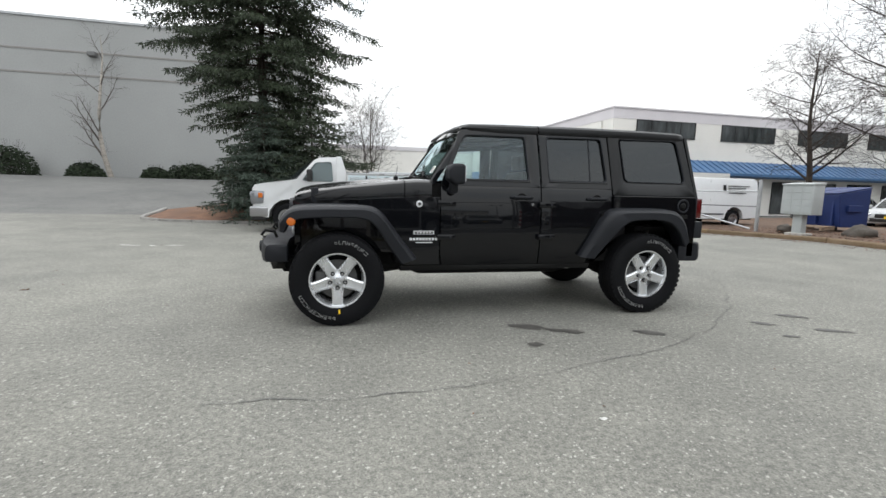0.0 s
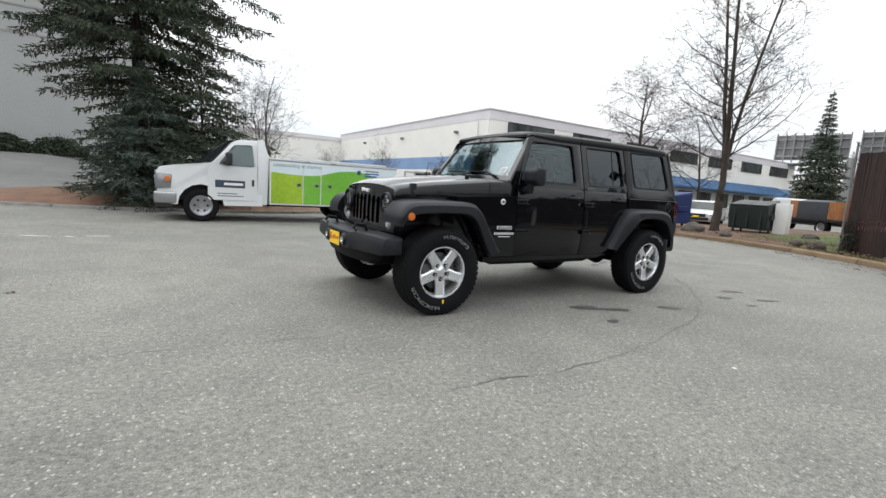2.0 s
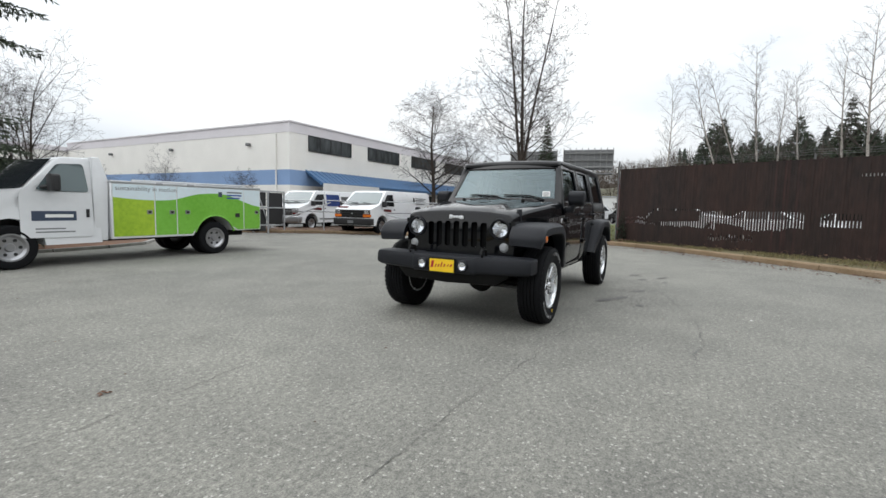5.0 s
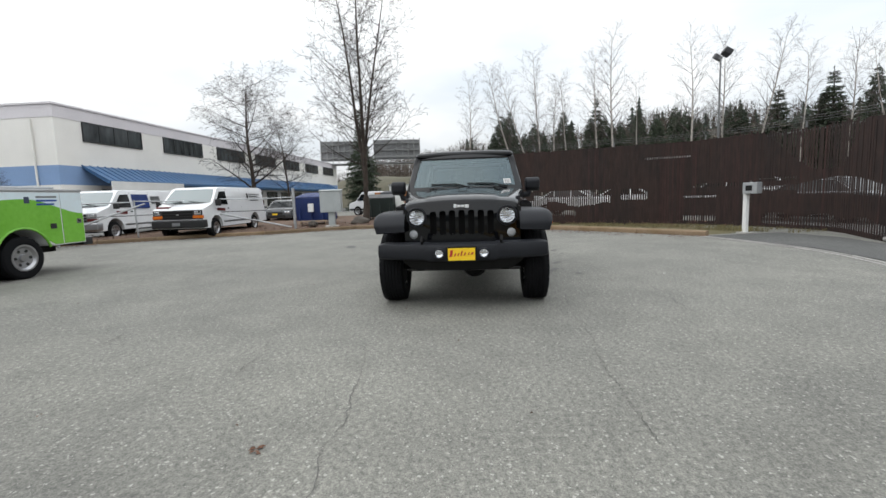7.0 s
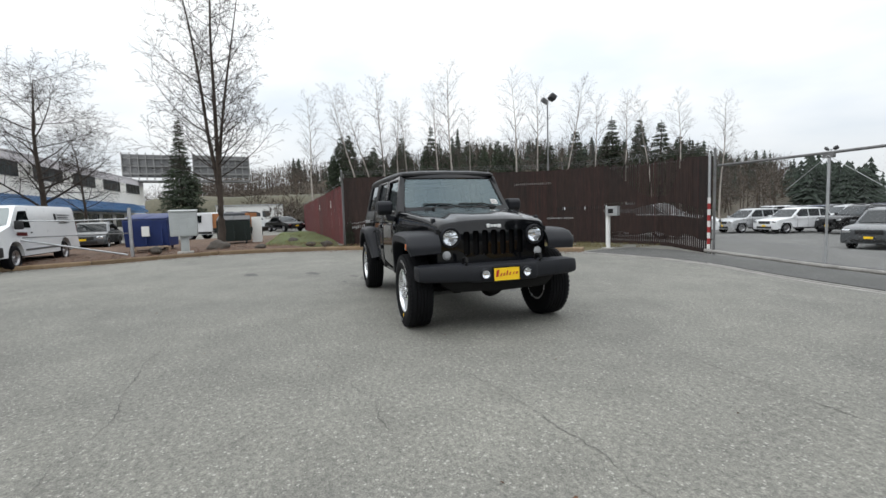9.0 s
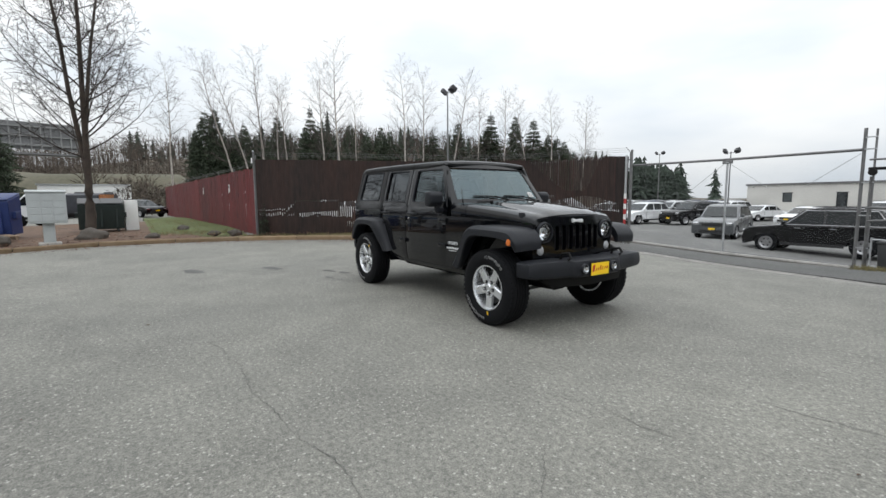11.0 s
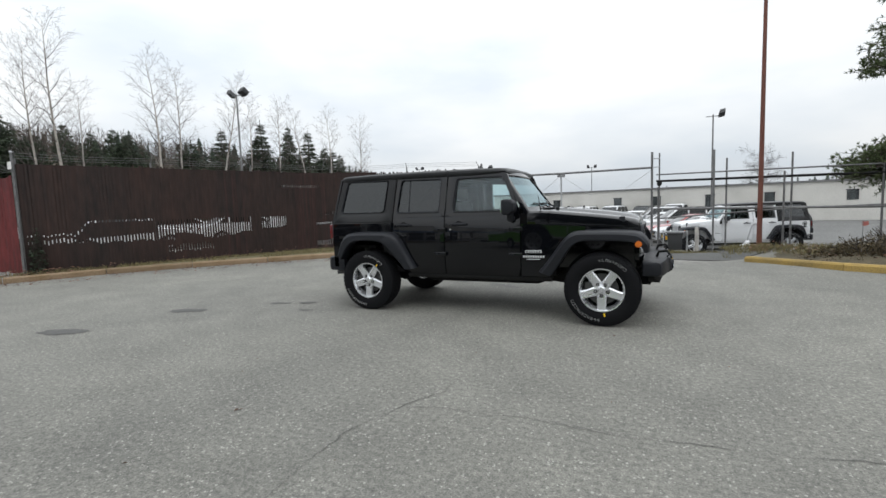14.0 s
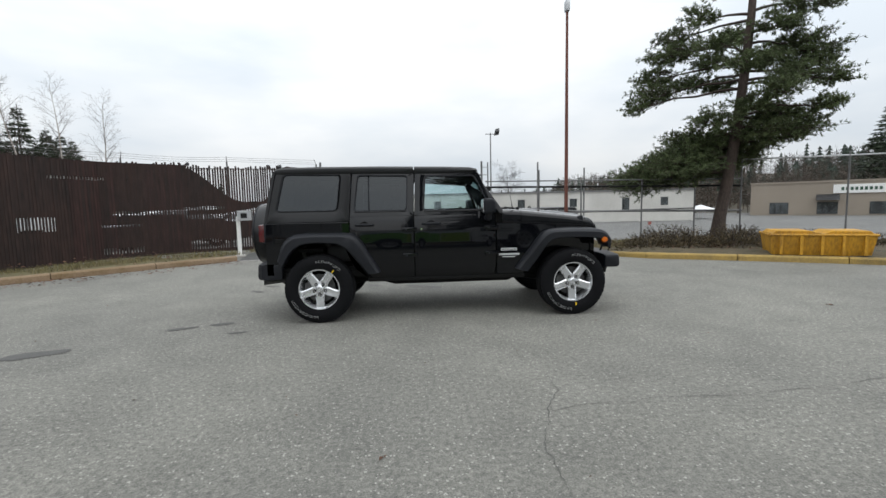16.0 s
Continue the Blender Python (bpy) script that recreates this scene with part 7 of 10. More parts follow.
    part("front_bumper", smooth(box((0.60, -1.0, 0.42), (0.91, 1.0, 0.72), 0.05, 3)), TRIM if dark_front else STEELRIM, v)
    part("plate_bar", box((0.91, -0.2, 0.50), (0.918, 0.1, 0.62)), GREYTRIM, v)
    part("underbody", box((-4.6, -0.8, 0.35), (0.8, 0.8, 0.48)), CHASSIS, v)
    return v


cargo_van(pose(-10.45, -11.1, ground_z(-10, -11), 0, 0, 3), "white cargo van with a dark grille and red hood decals", False, True)
cargo_van(pose(-10.1, -15.05, ground_z(-10, -15), 0, 0, 4), "white cargo van with a blue side panel and grey grille", True, False)


def parked_car(m, paint, kind, label, group="parked cars in the lot", holes=True):
    """A parked car built from its side outline: body, cabin, glass, lamps and wheels."""
    c = thing("parked_car", label, "car", m, group=group)
    if kind == "suv":
        L0, L1, W, hood, belt, roof, r, wb = 2.34, -2.38, 0.95, 1.05, 1.11, 1.77, 0.39, 1.46
        cab = [(1.05, belt - 0.03), (0.30, roof - 0.09), (0.02, roof - 0.02), (-0.4, roof), (-1.2, roof - 0.015), (-1.85, roof - 0.09), (-2.27, belt - 0.03)]
    elif kind == "pickup":
        L0, L1, W, hood, belt, roof, r, wb = 2.55, -2.95, 0.98, 1.15, 1.18, 1.82, 0.40, 1.75
        cab = [(1.12, belt - 0.03), (0.50, roof - 0.07), (0.2, roof - 0.01), (-0.2, roof), (-0.90, roof - 0.04), (-1.12, belt - 0.03)]
    else:
        L0, L1, W, hood, belt, roof, r, wb = 2.25, -2.30, 0.90, 0.88, 0.92, 1.43, 0.33, 1.36
        cab = [(1.05, belt - 0.03), (0.22, roof - 0.07), (-0.1, roof - 0.01), (-0.5, roof), (-1.0, roof - 0.06), (-1.72, belt - 0.02)]
    ar = r + 0.07
    prof = [(L0 - 0.05, 0.30), (L0, 0.50), (L0 - 0.06, hood - 0.18), (L0 - 0.25, hood - 0.06), (cab[0][0], belt), (cab[-1][0], belt + 0.02), (L1 + 0.05, belt - 0.06), (L1, 0.60), (L1 + 0.06, 0.32)]
    for cx in (-wb, wb):
        prof += [(cx + ar * math.cos(a), r + ar * math.sin(a)) for a in (math.pi - math.pi * j / 7 for j in range(8)) if r + ar * math.sin(a) > 0.31]
    rings = []
    bm = bmesh.new()
    for k, e in ((-0.985, 0.10), (-1, 0.055), (-0.975, 0.02), (-0.88, 0.005), (-0.5, -0.012), (0.5, -0.012), (0.88, 0.005), (0.975, 0.02), (1, 0.055), (0.985, 0.10)):
        rings.append([(x - e * (1 if x > L0 - 0.4 else -1 if x < L1 + 0.4 else 0), W * k, z - (e if z > belt - 0.3 else 0)) for x, z in prof])
    add_loft(bm, rings)
    part("body", smooth(bm, 32), paint, c)
    def flank(z):
        return (W - 0.05) * (1 - 0.19 * (z - belt) / (roof - belt))

    def edge_x(a, b, z):
        return a[0] + (b[0] - a[0]) * (z - a[1]) / (b[1] - a[1])
    # greenhouse with rounded shoulders
    bm = bmesh.new()
    rings = []
    for k, e in ((-1, 0.085), (-0.985, 0.045), (-0.94, 0.015), (-0.82, 0.0), (0.82, 0.0), (0.94, 0.015), (0.985, 0.045), (1, 0.085)):
        rings.append([(x, flank(z) * k, z - (e if z > roof - 0.12 else 0)) for x, z in cab])
    add_loft(bm, rings)
    part("greenhouse", smooth(bm, 35), paint, c)
    zl, zh = belt + 0.05, roof - 0.13
    xb, xc = (cab[0][0] + cab[-1][0]) / 2 + 0.28, (cab[0][0] + cab[-1][0]) / 2 - 0.62
    for s in (1, -1):
        fl, fh = edge_x(cab[0], cab[1], zl) - 0.16, edge_x(cab[0], cab[1], zh) - 0.13
        rl, rh = edge_x(cab[-1], cab[-2], zl) + 0.14, edge_x(cab[-1], cab[-2], zh) + 0.14
        cuts = [(fl, fh, xb + 0.04, xb + 0.03)]
        if kind == "pickup":
            cuts.append((xb - 0.04, xb - 0.05, rl, rh))
        else:
            cuts += [(xb - 0.04, xb - 0.05, xc + 0.03, xc + 0.02), (xc - 0.05, xc - 0.06, rl, rh)]
        for a, b2, d2, e2 in cuts:
            bm = bmesh.new()
            f = bm.faces.new([bm.verts.new((x, s * (flank(z) + 0.006), z)) for x, z in ((a, zl), (b2, zh), (e2, zh), (d2, zl))])
            bmesh.ops.solidify(bm, geom=[f], thickness=0.006)
            part("side_window", bm, CARGLASS, c)
        part("window_trim", tube([(fl + 0.03, s * (flank(zl) + 0.008), zl - 0.012), (fh + 0.02, s * (flank(zh) + 0.010), zh + 0.012), (rh - 0.02, s * (flank(zh) + 0.010), zh + 0.012), (rl - 0.03, s * (flank(zl) + 0.008), zl - 0.012)], 0.014 if kind == "suv" else 0.010, 5), STEELRIM, c)
    for nm, lo, hi, sg in (("windshield", cab[0], cab[1], 1), ("rear_window", cab[-1], cab[-2], -1)):
        zs = [lo[1] + (hi[1] - lo[1]) * t for t in (0.10, 0.5, 0.93)]
        bm = bmesh.new()
        add_loft(bm, [[(edge_x(lo, hi, z) + sg * (0.010 + 0.03 * (1 - u * u)), u * (flank(z) - 0.09), z + 0.006) for u in (-1, -0.6, 0, 0.6, 1)] for z in zs], False, False)
        part(nm, smooth(face_to(bm, (sg, 0, 0.5)), 60), CARGLASS, c)
    for s in (1, -1):
        part("headlamp", smooth(box((L0 - 0.22, s * (W - 0.20) - 0.14, hood - 0.30), (L0 - 0.03, s * (W - 0.20) + 0.14, hood - 0.17), 0.03, 2)), REFLECT, c)
        part("tail_lamp", smooth(box((L1 - 0.01, s * (W - 0.16) - 0.12, belt - 0.32), (L1 + 0.10, s * (W - 0.16) + 0.12, belt - 0.12), 0.03, 2)), REDLENS, c)
        part("mirror", smooth(box((cab[0][0] - 0.25, s * (W + 0.08) - 0.09, belt), (cab[0][0] - 0.12, s * (W + 0.08) + 0.09, belt + 0.14), 0.03, 2)), paint, c)
        for cx in (wb, -wb):
            plain_wheel(c, cx, s * (W - 0.13), s, r, 0.22, holes=6 if holes else 0)
    for s in (1, -1):
        ya = W - 0.045
        part("belt_trim", tube([(cab[0][0] - 0.1, s * ya, belt + 0.012), (cab[-1][0] + 0.12, s * ya, belt + 0.016)], 0.011, 5), STEELRIM, c)
        for x in (0.45, -0.62):
            part("door_handle", smooth(box((x - 0.09, s * (W + 0.012) - 0.014, belt - 0.13), (x + 0.09, s * (W + 0.012) + 0.014, belt - 0.105), 0.006, 1)), STEELRIM if kind == "suv" else paint, c)
        part("roof_rail", tube([(cab[1][0] - 0.2, s * (W - 0.06) * 0.74, roof + 0.02), (cab[-2][0] + 0.1, s * (W - 0.06) * 0.74, roof + 0.005)], 0.016, 5), TRIM, c)
        for x in (cab[2][0] - 0.24, 0.62):
            part("door_seam", box((x - 0.005, s * (W + 0.001) - 0.004, 0.42), (x + 0.005, s * (W + 0.001) + 0.004, belt - 0.03)), TRIM, c)
        part("sill_trim", box((-wb + ar + 0.05, s * W - 0.012, 0.32), (wb - ar - 0.05, s * W + 0.012, 0.42), 0.005), TRIM, c)
    part("grille", smooth(box((L0 - 0.06, -0.45, hood - 0.36), (L0 + 0.012, 0.45, hood - 0.18), 0.02, 2)), TRIM, c)
    part("lower_grille", smooth(box((L0 - 0.06, -0.6, 0.36), (L0 + 0.012, 0.6, 0.52), 0.02, 2)), TRIM, c)
    part("plate_bar", box((L0 + 0.012, -0.15, 0.50), (L0 + 0.02, 0.15, 0.60)), PLATEYELLOW, c)
    return c


def at(x, y, yaw, dz=0.0):
    return pose(x, y, ground_z(x, y) + dz, 0, 0, yaw)


parked_car(at(-1.35, 18.0, 183), BLACKP, "suv", "black parked sport utility wagon seen side on")
parked_car(at(-6.9, 22.6, 282), GREYP, "suv", "dark grey parked sport utility wagon facing the gate")
parked_car(at(-17.2, 31.3, 262), VANWHITE, "suv", "white parked sport utility wagon")
parked_car(at(-14.0, 33.2, 255), BLACKP, "pickup", "dark parked pickup truck")
parked_car(at(-19.6, 30.2, 262), SILVERP, "suv", "silver parked sport utility wagon with its nose to the gate")
lot = random.Random(11)
COLOURS = ((VANWHITE, "white"), (SILVERP, "silver"), (GREYP, "dark grey"), (BLACKP, "black"), (VANWHITE, "white"), (SILVERP, "silver"), (VANWHITE, "white"), (BLUEP, "dark blue"), (REDP, "red"))
KIND = {"suv": "sport utility wagon", "pickup": "pickup truck", "sedan": "sedan"}
made = {}


def lot_car(x, y, yaw, kind=None, colour=None):
    kind = kind or lot.choice(("suv", "suv", "sedan", "pickup"))
    paint, word = colour or lot.choice(COLOURS[:8])
    key = (kind, word)
    if key in made:
        return copy_thing(made[key], at(x, y, yaw))
    made[key] = parked_car(at(x, y, yaw), paint, kind, f"{word} parked {KIND[kind]} in the vehicle lot", holes=False)
    return made[key]


# a row of pale cars behind the white off-roader, noses to the drive
for k, (kd, ci) in enumerate((("sedan", 1), ("sedan", 0), ("sedan", 8), ("suv", 0), ("sedan", 1), ("sedan", 0), ("suv", 1))):
    lot_car(4.5 - 0.42 * k, 16.3 + 2.75 * k, 190 + lot.uniform(-2, 2), kd, COLOURS[ci])
for k, ci in enumerate((0, 1, 0, 0, 2, 0)):
    lot_car(-7.6 + 2.7 * k, 36.5 - 0.2 * k, 258 + lot.uniform(-3, 3), "sedan", COLOURS[ci])
for row, (x0, y0, n) in enumerate(((-24, 43, 11), (-32, 50, 14), (-38, 57, 14), (-44, 64, 12))):
    for k in range(n):
        if lot.random() < 0.9:
            lot_car(x0 + k * 2.75 + lot.uniform(-0.2, 0.2), y0 + k * (-0.1), 255 + lot.uniform(-4, 4))
for k in range(7):
    lot_car(-34 - k * 2.6, 40 - k * 2.2, 300 + lot.uniform(-4, 4))
# cars behind the slatted fence
WHITES = COLOURS[0]
for x, y, yaw, kd in ((-17.0, 5.2, 60, "sedan"), (-18.2, 8.4, 60, "sedan"), (-26.5, 11.0, 150, "suv"), (-20.5, 1.9, 70, "suv"), (-15.6, 9.8, 65, "sedan"), (-13.4, 12.0, 55, "suv"), (-10.6, 13.8, 40, "sedan")):
    lot_car(x, y, yaw, kd, WHITES)
# cars west of the verge
for x, y, yaw, kd, col in ((-22.5, -12.5, 8, "sedan", COLOURS[2]), (-23.0, -10.2, 20, "sedan", COLOURS[1]), (-9.2, 11.1, 205, "sedan", COLOURS[2]), (-39.5, -3.4, 30, "sedan", COLOURS[3]), (-44, -6.5, 95, "pickup", WHITES), (-50, -3.5, 95, "sedan", COLOURS[3])):
    lot_car(x, y, yaw, kd, col)

WHITEJEEP = material("white_off_roader_paint", (0.70, 0.71, 0.72), 0.3, var=0.03, scale=2, fine=20, coat=0.7)
white_or = thing("off_road_vehicle", "white four-door off-road vehicle with a black top in the lot", "car", at(4.45, 13.3, 194.0))
off_roader(white_or, WHITEJEEP, HARDTOP)


# ---- street furniture ----
MAILGREY = material("grey_mailbox_paint", (0.36, 0.38, 0.38), 0.5, var=0.08, scale=3, fine=40)
mb = thing("mailbox_cluster", "grey steel cluster mailbox on a pale pedestal", "mailbox", pose(-11.75, -5.85, 0.1, 0, 0, 8))
part("pedestal", smooth(box((-0.12, -0.13, 0), (0.12, 0.13, 0.62), 0.02, 2)), MAILGREY, mb)
part("foot", box((-0.22, -0.25, -0.02), (0.22, 0.25, 0.06), 0.01), CONCRETE, mb)
part("cabinet", smooth(box((-0.24, -0.42, 0.60), (0.24, 0.42, 1.45), 0.015, 2)), MAILGREY, mb)
part("hood", smooth(prism([(-0.26, 1.45), (0.27, 1.45), (0.27, 1.48), (-0.26, 1.53)], "y", -0.44, 0.44, 0.008)), MAILGREY, mb)
for i in range(3):
    for j in range(4):
        d = part("door", box((0.238, -0.39 + i * 0.265, 0.66 + j * 0.19), (0.248, -0.14 + i * 0.265, 0.835 + j * 0.19), 0.004), MAILGREY, mb)
        part("lock", lathe([(0.0, 0.254), (0.012, 0.252), (0.012, 0.245)], "x", (0, -0.18 + i * 0.265, 0.74 + j * 0.19), 8), STEELRIM, d)

DUMPBLUE = material("blue_dumpster_paint", (0.010, 0.026, 0.115), 0.5, var=0.15, scale=2, fine=25)
DUMPGREEN = material("dark_green_dumpster_paint", (0.012, 0.022, 0.020), 0.5, var=0.2, scale=2, fine=25)
SKIPYELLOW = material("rusty_yellow_paint", (0.46, 0.24, 0.012), 0.6, var=0.25, scale=2.2, fine=18, bump=0.2, tint=(0.16, 0.07, 0.02), stretch=(1.4, 1.4, 0.5))


def dumpster(m, paint, label, L, H, D, lids):
    d = thing("dumpster", label, "dumpster", m)
    part("bin", smooth(prism([(-D / 2, 0.12), (D / 2 - 0.15, 0.12), (D / 2, H * 0.80), (D / 2, H * 0.85), (-D / 2, H)], "y", -L / 2, L / 2, 0.015)), paint, d)
    for s in (1, -1):
        part("side_pocket", box((-0.25, s * (L / 2 + 0.04) - 0.05, H * 0.45), (0.30, s * (L / 2 + 0.04) + 0.05, H * 0.60), 0.01), paint, d)
    for k in range(3):
        part("rib", box((D / 2 - 0.12, -L / 2 + 0.2 + k * (L - 0.46) / 2, 0.2), (D / 2 - 0.02, -L / 2 + 0.26 + k * (L - 0.46) / 2, H * 0.8)), paint, d)
    for k in range(lids):
        w = L / lids
        part("lid", smooth(prism([(-D / 2 - 0.03, H + 0.01), (D / 2 + 0.03, H * 0.86), (D / 2 + 0.03, H * 0.86 + 0.03), (-D / 2 - 0.03, H + 0.05)], "y", -L / 2 + k * w + 0.01, -L / 2 + (k + 1) * w - 0.01, 0.008)), TRIM if paint is DUMPGREEN else paint, d)
    if paint is not DUMPGREEN:
        part("notice", box((D / 2 - 0.04, -0.12, H * 0.38), (D / 2 + 0.02, 0.16, H * 0.66)), WHITE_PAINT, d)
    for sx in (-0.4, 0.4):
        for sy in (-1, 1):
            part("caster", lathe([(0.0, -0.03), (0.06, -0.03), (0.06, 0.03), (0.0, 0.03)], "y", (sx, sy * (L / 2 - 0.2), 0.06), 10), TRIM, d)
    return d


dumpster(pose(-15.7, -7.95, 0.1, 0, 0, -6), DUMPBLUE, "blue steel dumpster with a white notice beside the mailbox", 1.65, 1.45, 1.2, 2)
dumpster(pose(-16.9, -4.9, 0.12, 0, 0, 4), DUMPGREEN, "dark green steel dumpster behind the bare tree", 1.4, 1.25, 1.1, 2)
blk = thing("concrete_block", "pale upright concrete block beside the dark dumpster", "block", pose(-17.2, -3.95, 0.12, 0, 0, 6))
part("block", smooth(box((-0.25, -0.22, 0), (0.25, 0.22, 1.22), 0.02, 2)), WHITE_PAINT, blk)
pal = thing("pallet", "weathered wooden pallet lying on leaf litter", "pallet", pose(-14.3, -7.6, 0.13, 0, 0, 20))
WOODP = material("grey_weathered_wood", (0.22, 0.16, 0.11), 0.85, var=0.3, scale=3, fine=40, stretch=(1, 8, 1))
for k in range(6):
    part("deck_board", box((-0.55 + k * 0.2, -0.6, 0.10), (-0.43 + k * 0.2, 0.6, 0.125)), WOODP, pal)
for y in (-0.55, 0, 0.55):
    part("stringer", box((-0.58, y - 0.03, 0), (0.6, y + 0.03, 0.10)), WOODP, pal)

skip = thing("dumpster", "low yellow steel trough skip with rust streaks on the verge", "dumpster", pose(8.05, 3.02, 0.13, 0, 0, -27) @ Matrix.Diagonal((0.86, 0.9, 0.84, 1)))
bm = bmesh.new()
add_loft(bm, [[(-0.95, -0.42, 0.0), (0.95, -0.42, 0.0), (0.95, 0.42, 0.0), (-0.95, 0.42, 0.0)], [(-1.02, -0.5, 0.50), (1.02, -0.5, 0.50), (1.02, 0.5, 0.50), (-1.02, 0.5, 0.50)], [(-0.97, -0.45, 0.50), (0.97, -0.45, 0.50), (0.97, 0.45, 0.50), (-0.97, 0.45, 0.50)], [(-0.90, -0.37, 0.06), (0.90, -0.37, 0.06), (0.90, 0.37, 0.06), (-0.90, 0.37, 0.06)]])
part("trough", bm, SKIPYELLOW, skip)
part("rim", tube([(-1.03, -0.5, 0.5), (1.03, -0.5, 0.5), (1.03, 0.5, 0.5), (-1.03, 0.5, 0.5), (-1.03, -0.5, 0.5)], 0.03, 8), SKIPYELLOW, skip)
for k in range(5):
    part("rib", box((-0.82 + k * 0.40, -0.53, 0.02), (-0.76 + k * 0.40, -0.45, 0.48)), SKIPYELLOW, skip)
for s in (1, -1):
    part("lid", smooth(prism([(s * 0.04, 0.52), (s * 0.98, 0.52), (s * 0.90, 0.60), (s * 0.2, 0.60)], "y", -0.46, 0.46, 0.01)), SKIPYELLOW, skip)

# steel rack with dark panels behind the service truck
rack = thing("equipment_rack", "grey steel rack holding dark panels behind the service truck", "rack", pose(-7.1, -14.2, ground_z(-7.1, -14.2), 0, 0, 2))
for x in (-1.15, -0.25, 1.15):
    for y in (-0.45, 0.45):
        part("post", box((x - 0.03, y - 0.03, 0), (x + 0.03, y + 0.03, 1.82), 0.006), GALV, rack)
for z in (0.35, 1.10, 1.79):
    for y in (-0.45, 0.45):
        part("rail", box((-1.15, y - 0.025, z - 0.03), (1.15, y + 0.025, z + 0.03), 0.006), GALV, rack)
part("brace", tube([(-0.25, 0.47, 0.38), (0.30, 0.47, 1.76)], 0.025, 6), GALV, rack)
for x0, x1, z0, z1 in ((-1.10, -0.32, 0.40, 1.74), (-0.18, 1.10, 0.40, 1.04), (-0.18, 1.10, 1.16, 1.74)):
    part("panel", box((x0, 0.36, z0), (x1, 0.42, z1), 0.008), TRIM, rack)
# flatbed truck behind the dumpsters
TARP = material("dark_tarpaulin", (0.030, 0.033, 0.040), 0.6, var=0.25, scale=2, fine=14, bump=0.3)
PLYORANGE = material("orange_brown_boards", (0.30, 0.125, 0.045), 0.7, var=0.3, scale=3, fine=25, stretch=(1, 1, 0.3))
fb = thing("flatbed_truck", "white cab flatbed truck with wooden sides and a dark tarpaulin", "truck", pose(-27.5, -6.8, ground_z(-27.5, -6.8), 0, 0, 246))
bm = bmesh.new()
cabin = [(2.75, 0.42), (2.80, 0.75), (2.72, 0.98), (2.15, 1.12), (1.62, 1.72), (1.45, 1.80), (0.42, 1.82), (0.35, 1.72), (0.35, 0.42)]
add_loft(bm, [[(x, y * (1 - 0.10 * max(0, z - 1.1)), z - dz) for x, z in cabin] for y, dz in ((-0.92, 0.05), (-0.88, 0.0), (0.88, 0.0), (0.92, 0.05))])
part("cab", smooth(bm, 32), VANWHITE, fb)
for sy in (1, -1):
    bm = bmesh.new()
    f = bm.faces.new([bm.verts.new((x, sy * (0.925 - 0.092 * max(0, z - 1.1)), z)) for x, z in ((2.02, 1.16), (1.60, 1.62), (1.10, 1.64), (1.10, 1.16))])
    bmesh.ops.solidify(bm, geom=[f], thickness=0.008)
    part("side_window", bm, CARGLASS, fb)
    part("sill_trim", box((0.4, sy * 0.93 - 0.015, 0.42), (2.7, sy * 0.93 + 0.015, 0.56), 0.005), TRIM, fb)
    plain_wheel(fb, 1.95, sy * 0.86, sy, 0.37, 0.22)
    plain_wheel(fb, -1.75, sy * 0.86, sy, 0.37, 0.30)
bm = bmesh.new()
add_loft(bm, [[(2.17, -0.78, 1.15), (2.20, 0, 1.16), (2.17, 0.78, 1.15)], [(1.66, -0.70, 1.70), (1.69, 0, 1.71), (1.66, 0.70, 1.70)]], False, False)
part("windshield", smooth(face_to(bm, (1, 0, 0.5)), 60), CARGLASS, fb)
part("chassis", box((-2.6, -0.75, 0.48), (0.5, 0.75, 0.66), 0.01), TRIM, fb)
part("bed", box((-2.65, -1.0, 0.66), (0.28, 1.0, 0.78), 0.01), TRIM, fb)
part("tarpaulin", smooth(prism([(-1.03, 0.74), (1.03, 0.74), (1.02, 1.70), (0.5, 1.80), (-0.5, 1.80), (-1.02, 1.70)], "x", -2.0, -0.25, 0.04, 2)), TARP, fb)
part("headboard", box((-0.24, -1.0, 0.78), (0.26, 1.0, 1.72), 0.01), PLYORANGE, fb, "orange-brown wooden headboard")
for k in range(3):
    part("side_board", box((-2.37 + k * 0.124, 0.2, 0.80), (-2.27 + k * 0.124, 1.01, 1.72 - 0.02 * (k % 2)), 0.006), PLYORANGE, fb)

# sagging rail fence in front of the vans
rf = thing("rail_fence", "sagging galvanised pipe fence with leaning braces before the vans", "fence")
GP = [(-12.15, -7.6), (-10.9, -10.2), (-9.5, -12.6), (-7.6, -15.2)]
for k, (x, y) in enumerate(GP):
    z = ground_z(x, y) + 0.08
    part("post", tube([(x, y, z - 0.15), (x + (0.05 if k else 0), y, z + (1.45 if k else 1.75))], 0.06 if k == 0 else 0.032, 10), GALV, rf)
for a, b in zip(GP, GP[1:]):
    za, zb = ground_z(*a) + 1.45, ground_z(*b) + 1.48
    part("rail", tube([(*a, za), ((a[0] + b[0]) / 2, (a[1] + b[1]) / 2, (za + zb) / 2 - 0.03), (*b, zb)], 0.022, 8), GALV, rf)
    part("rail", tube([(*a, za - 0.5), (*b, zb - 0.52)], 0.018, 8), GALV_DARK, rf)
part("brace", tube([(-12.0, -7.7, 0.12), (-9.9, -11.9, 1.3)], 0.03, 8), GALV, rf)
part("brace", tube([(-7.8, -15.0, 0.08), (-9.6, -12.3, 1.28)], 0.03, 8), GALV, rf)


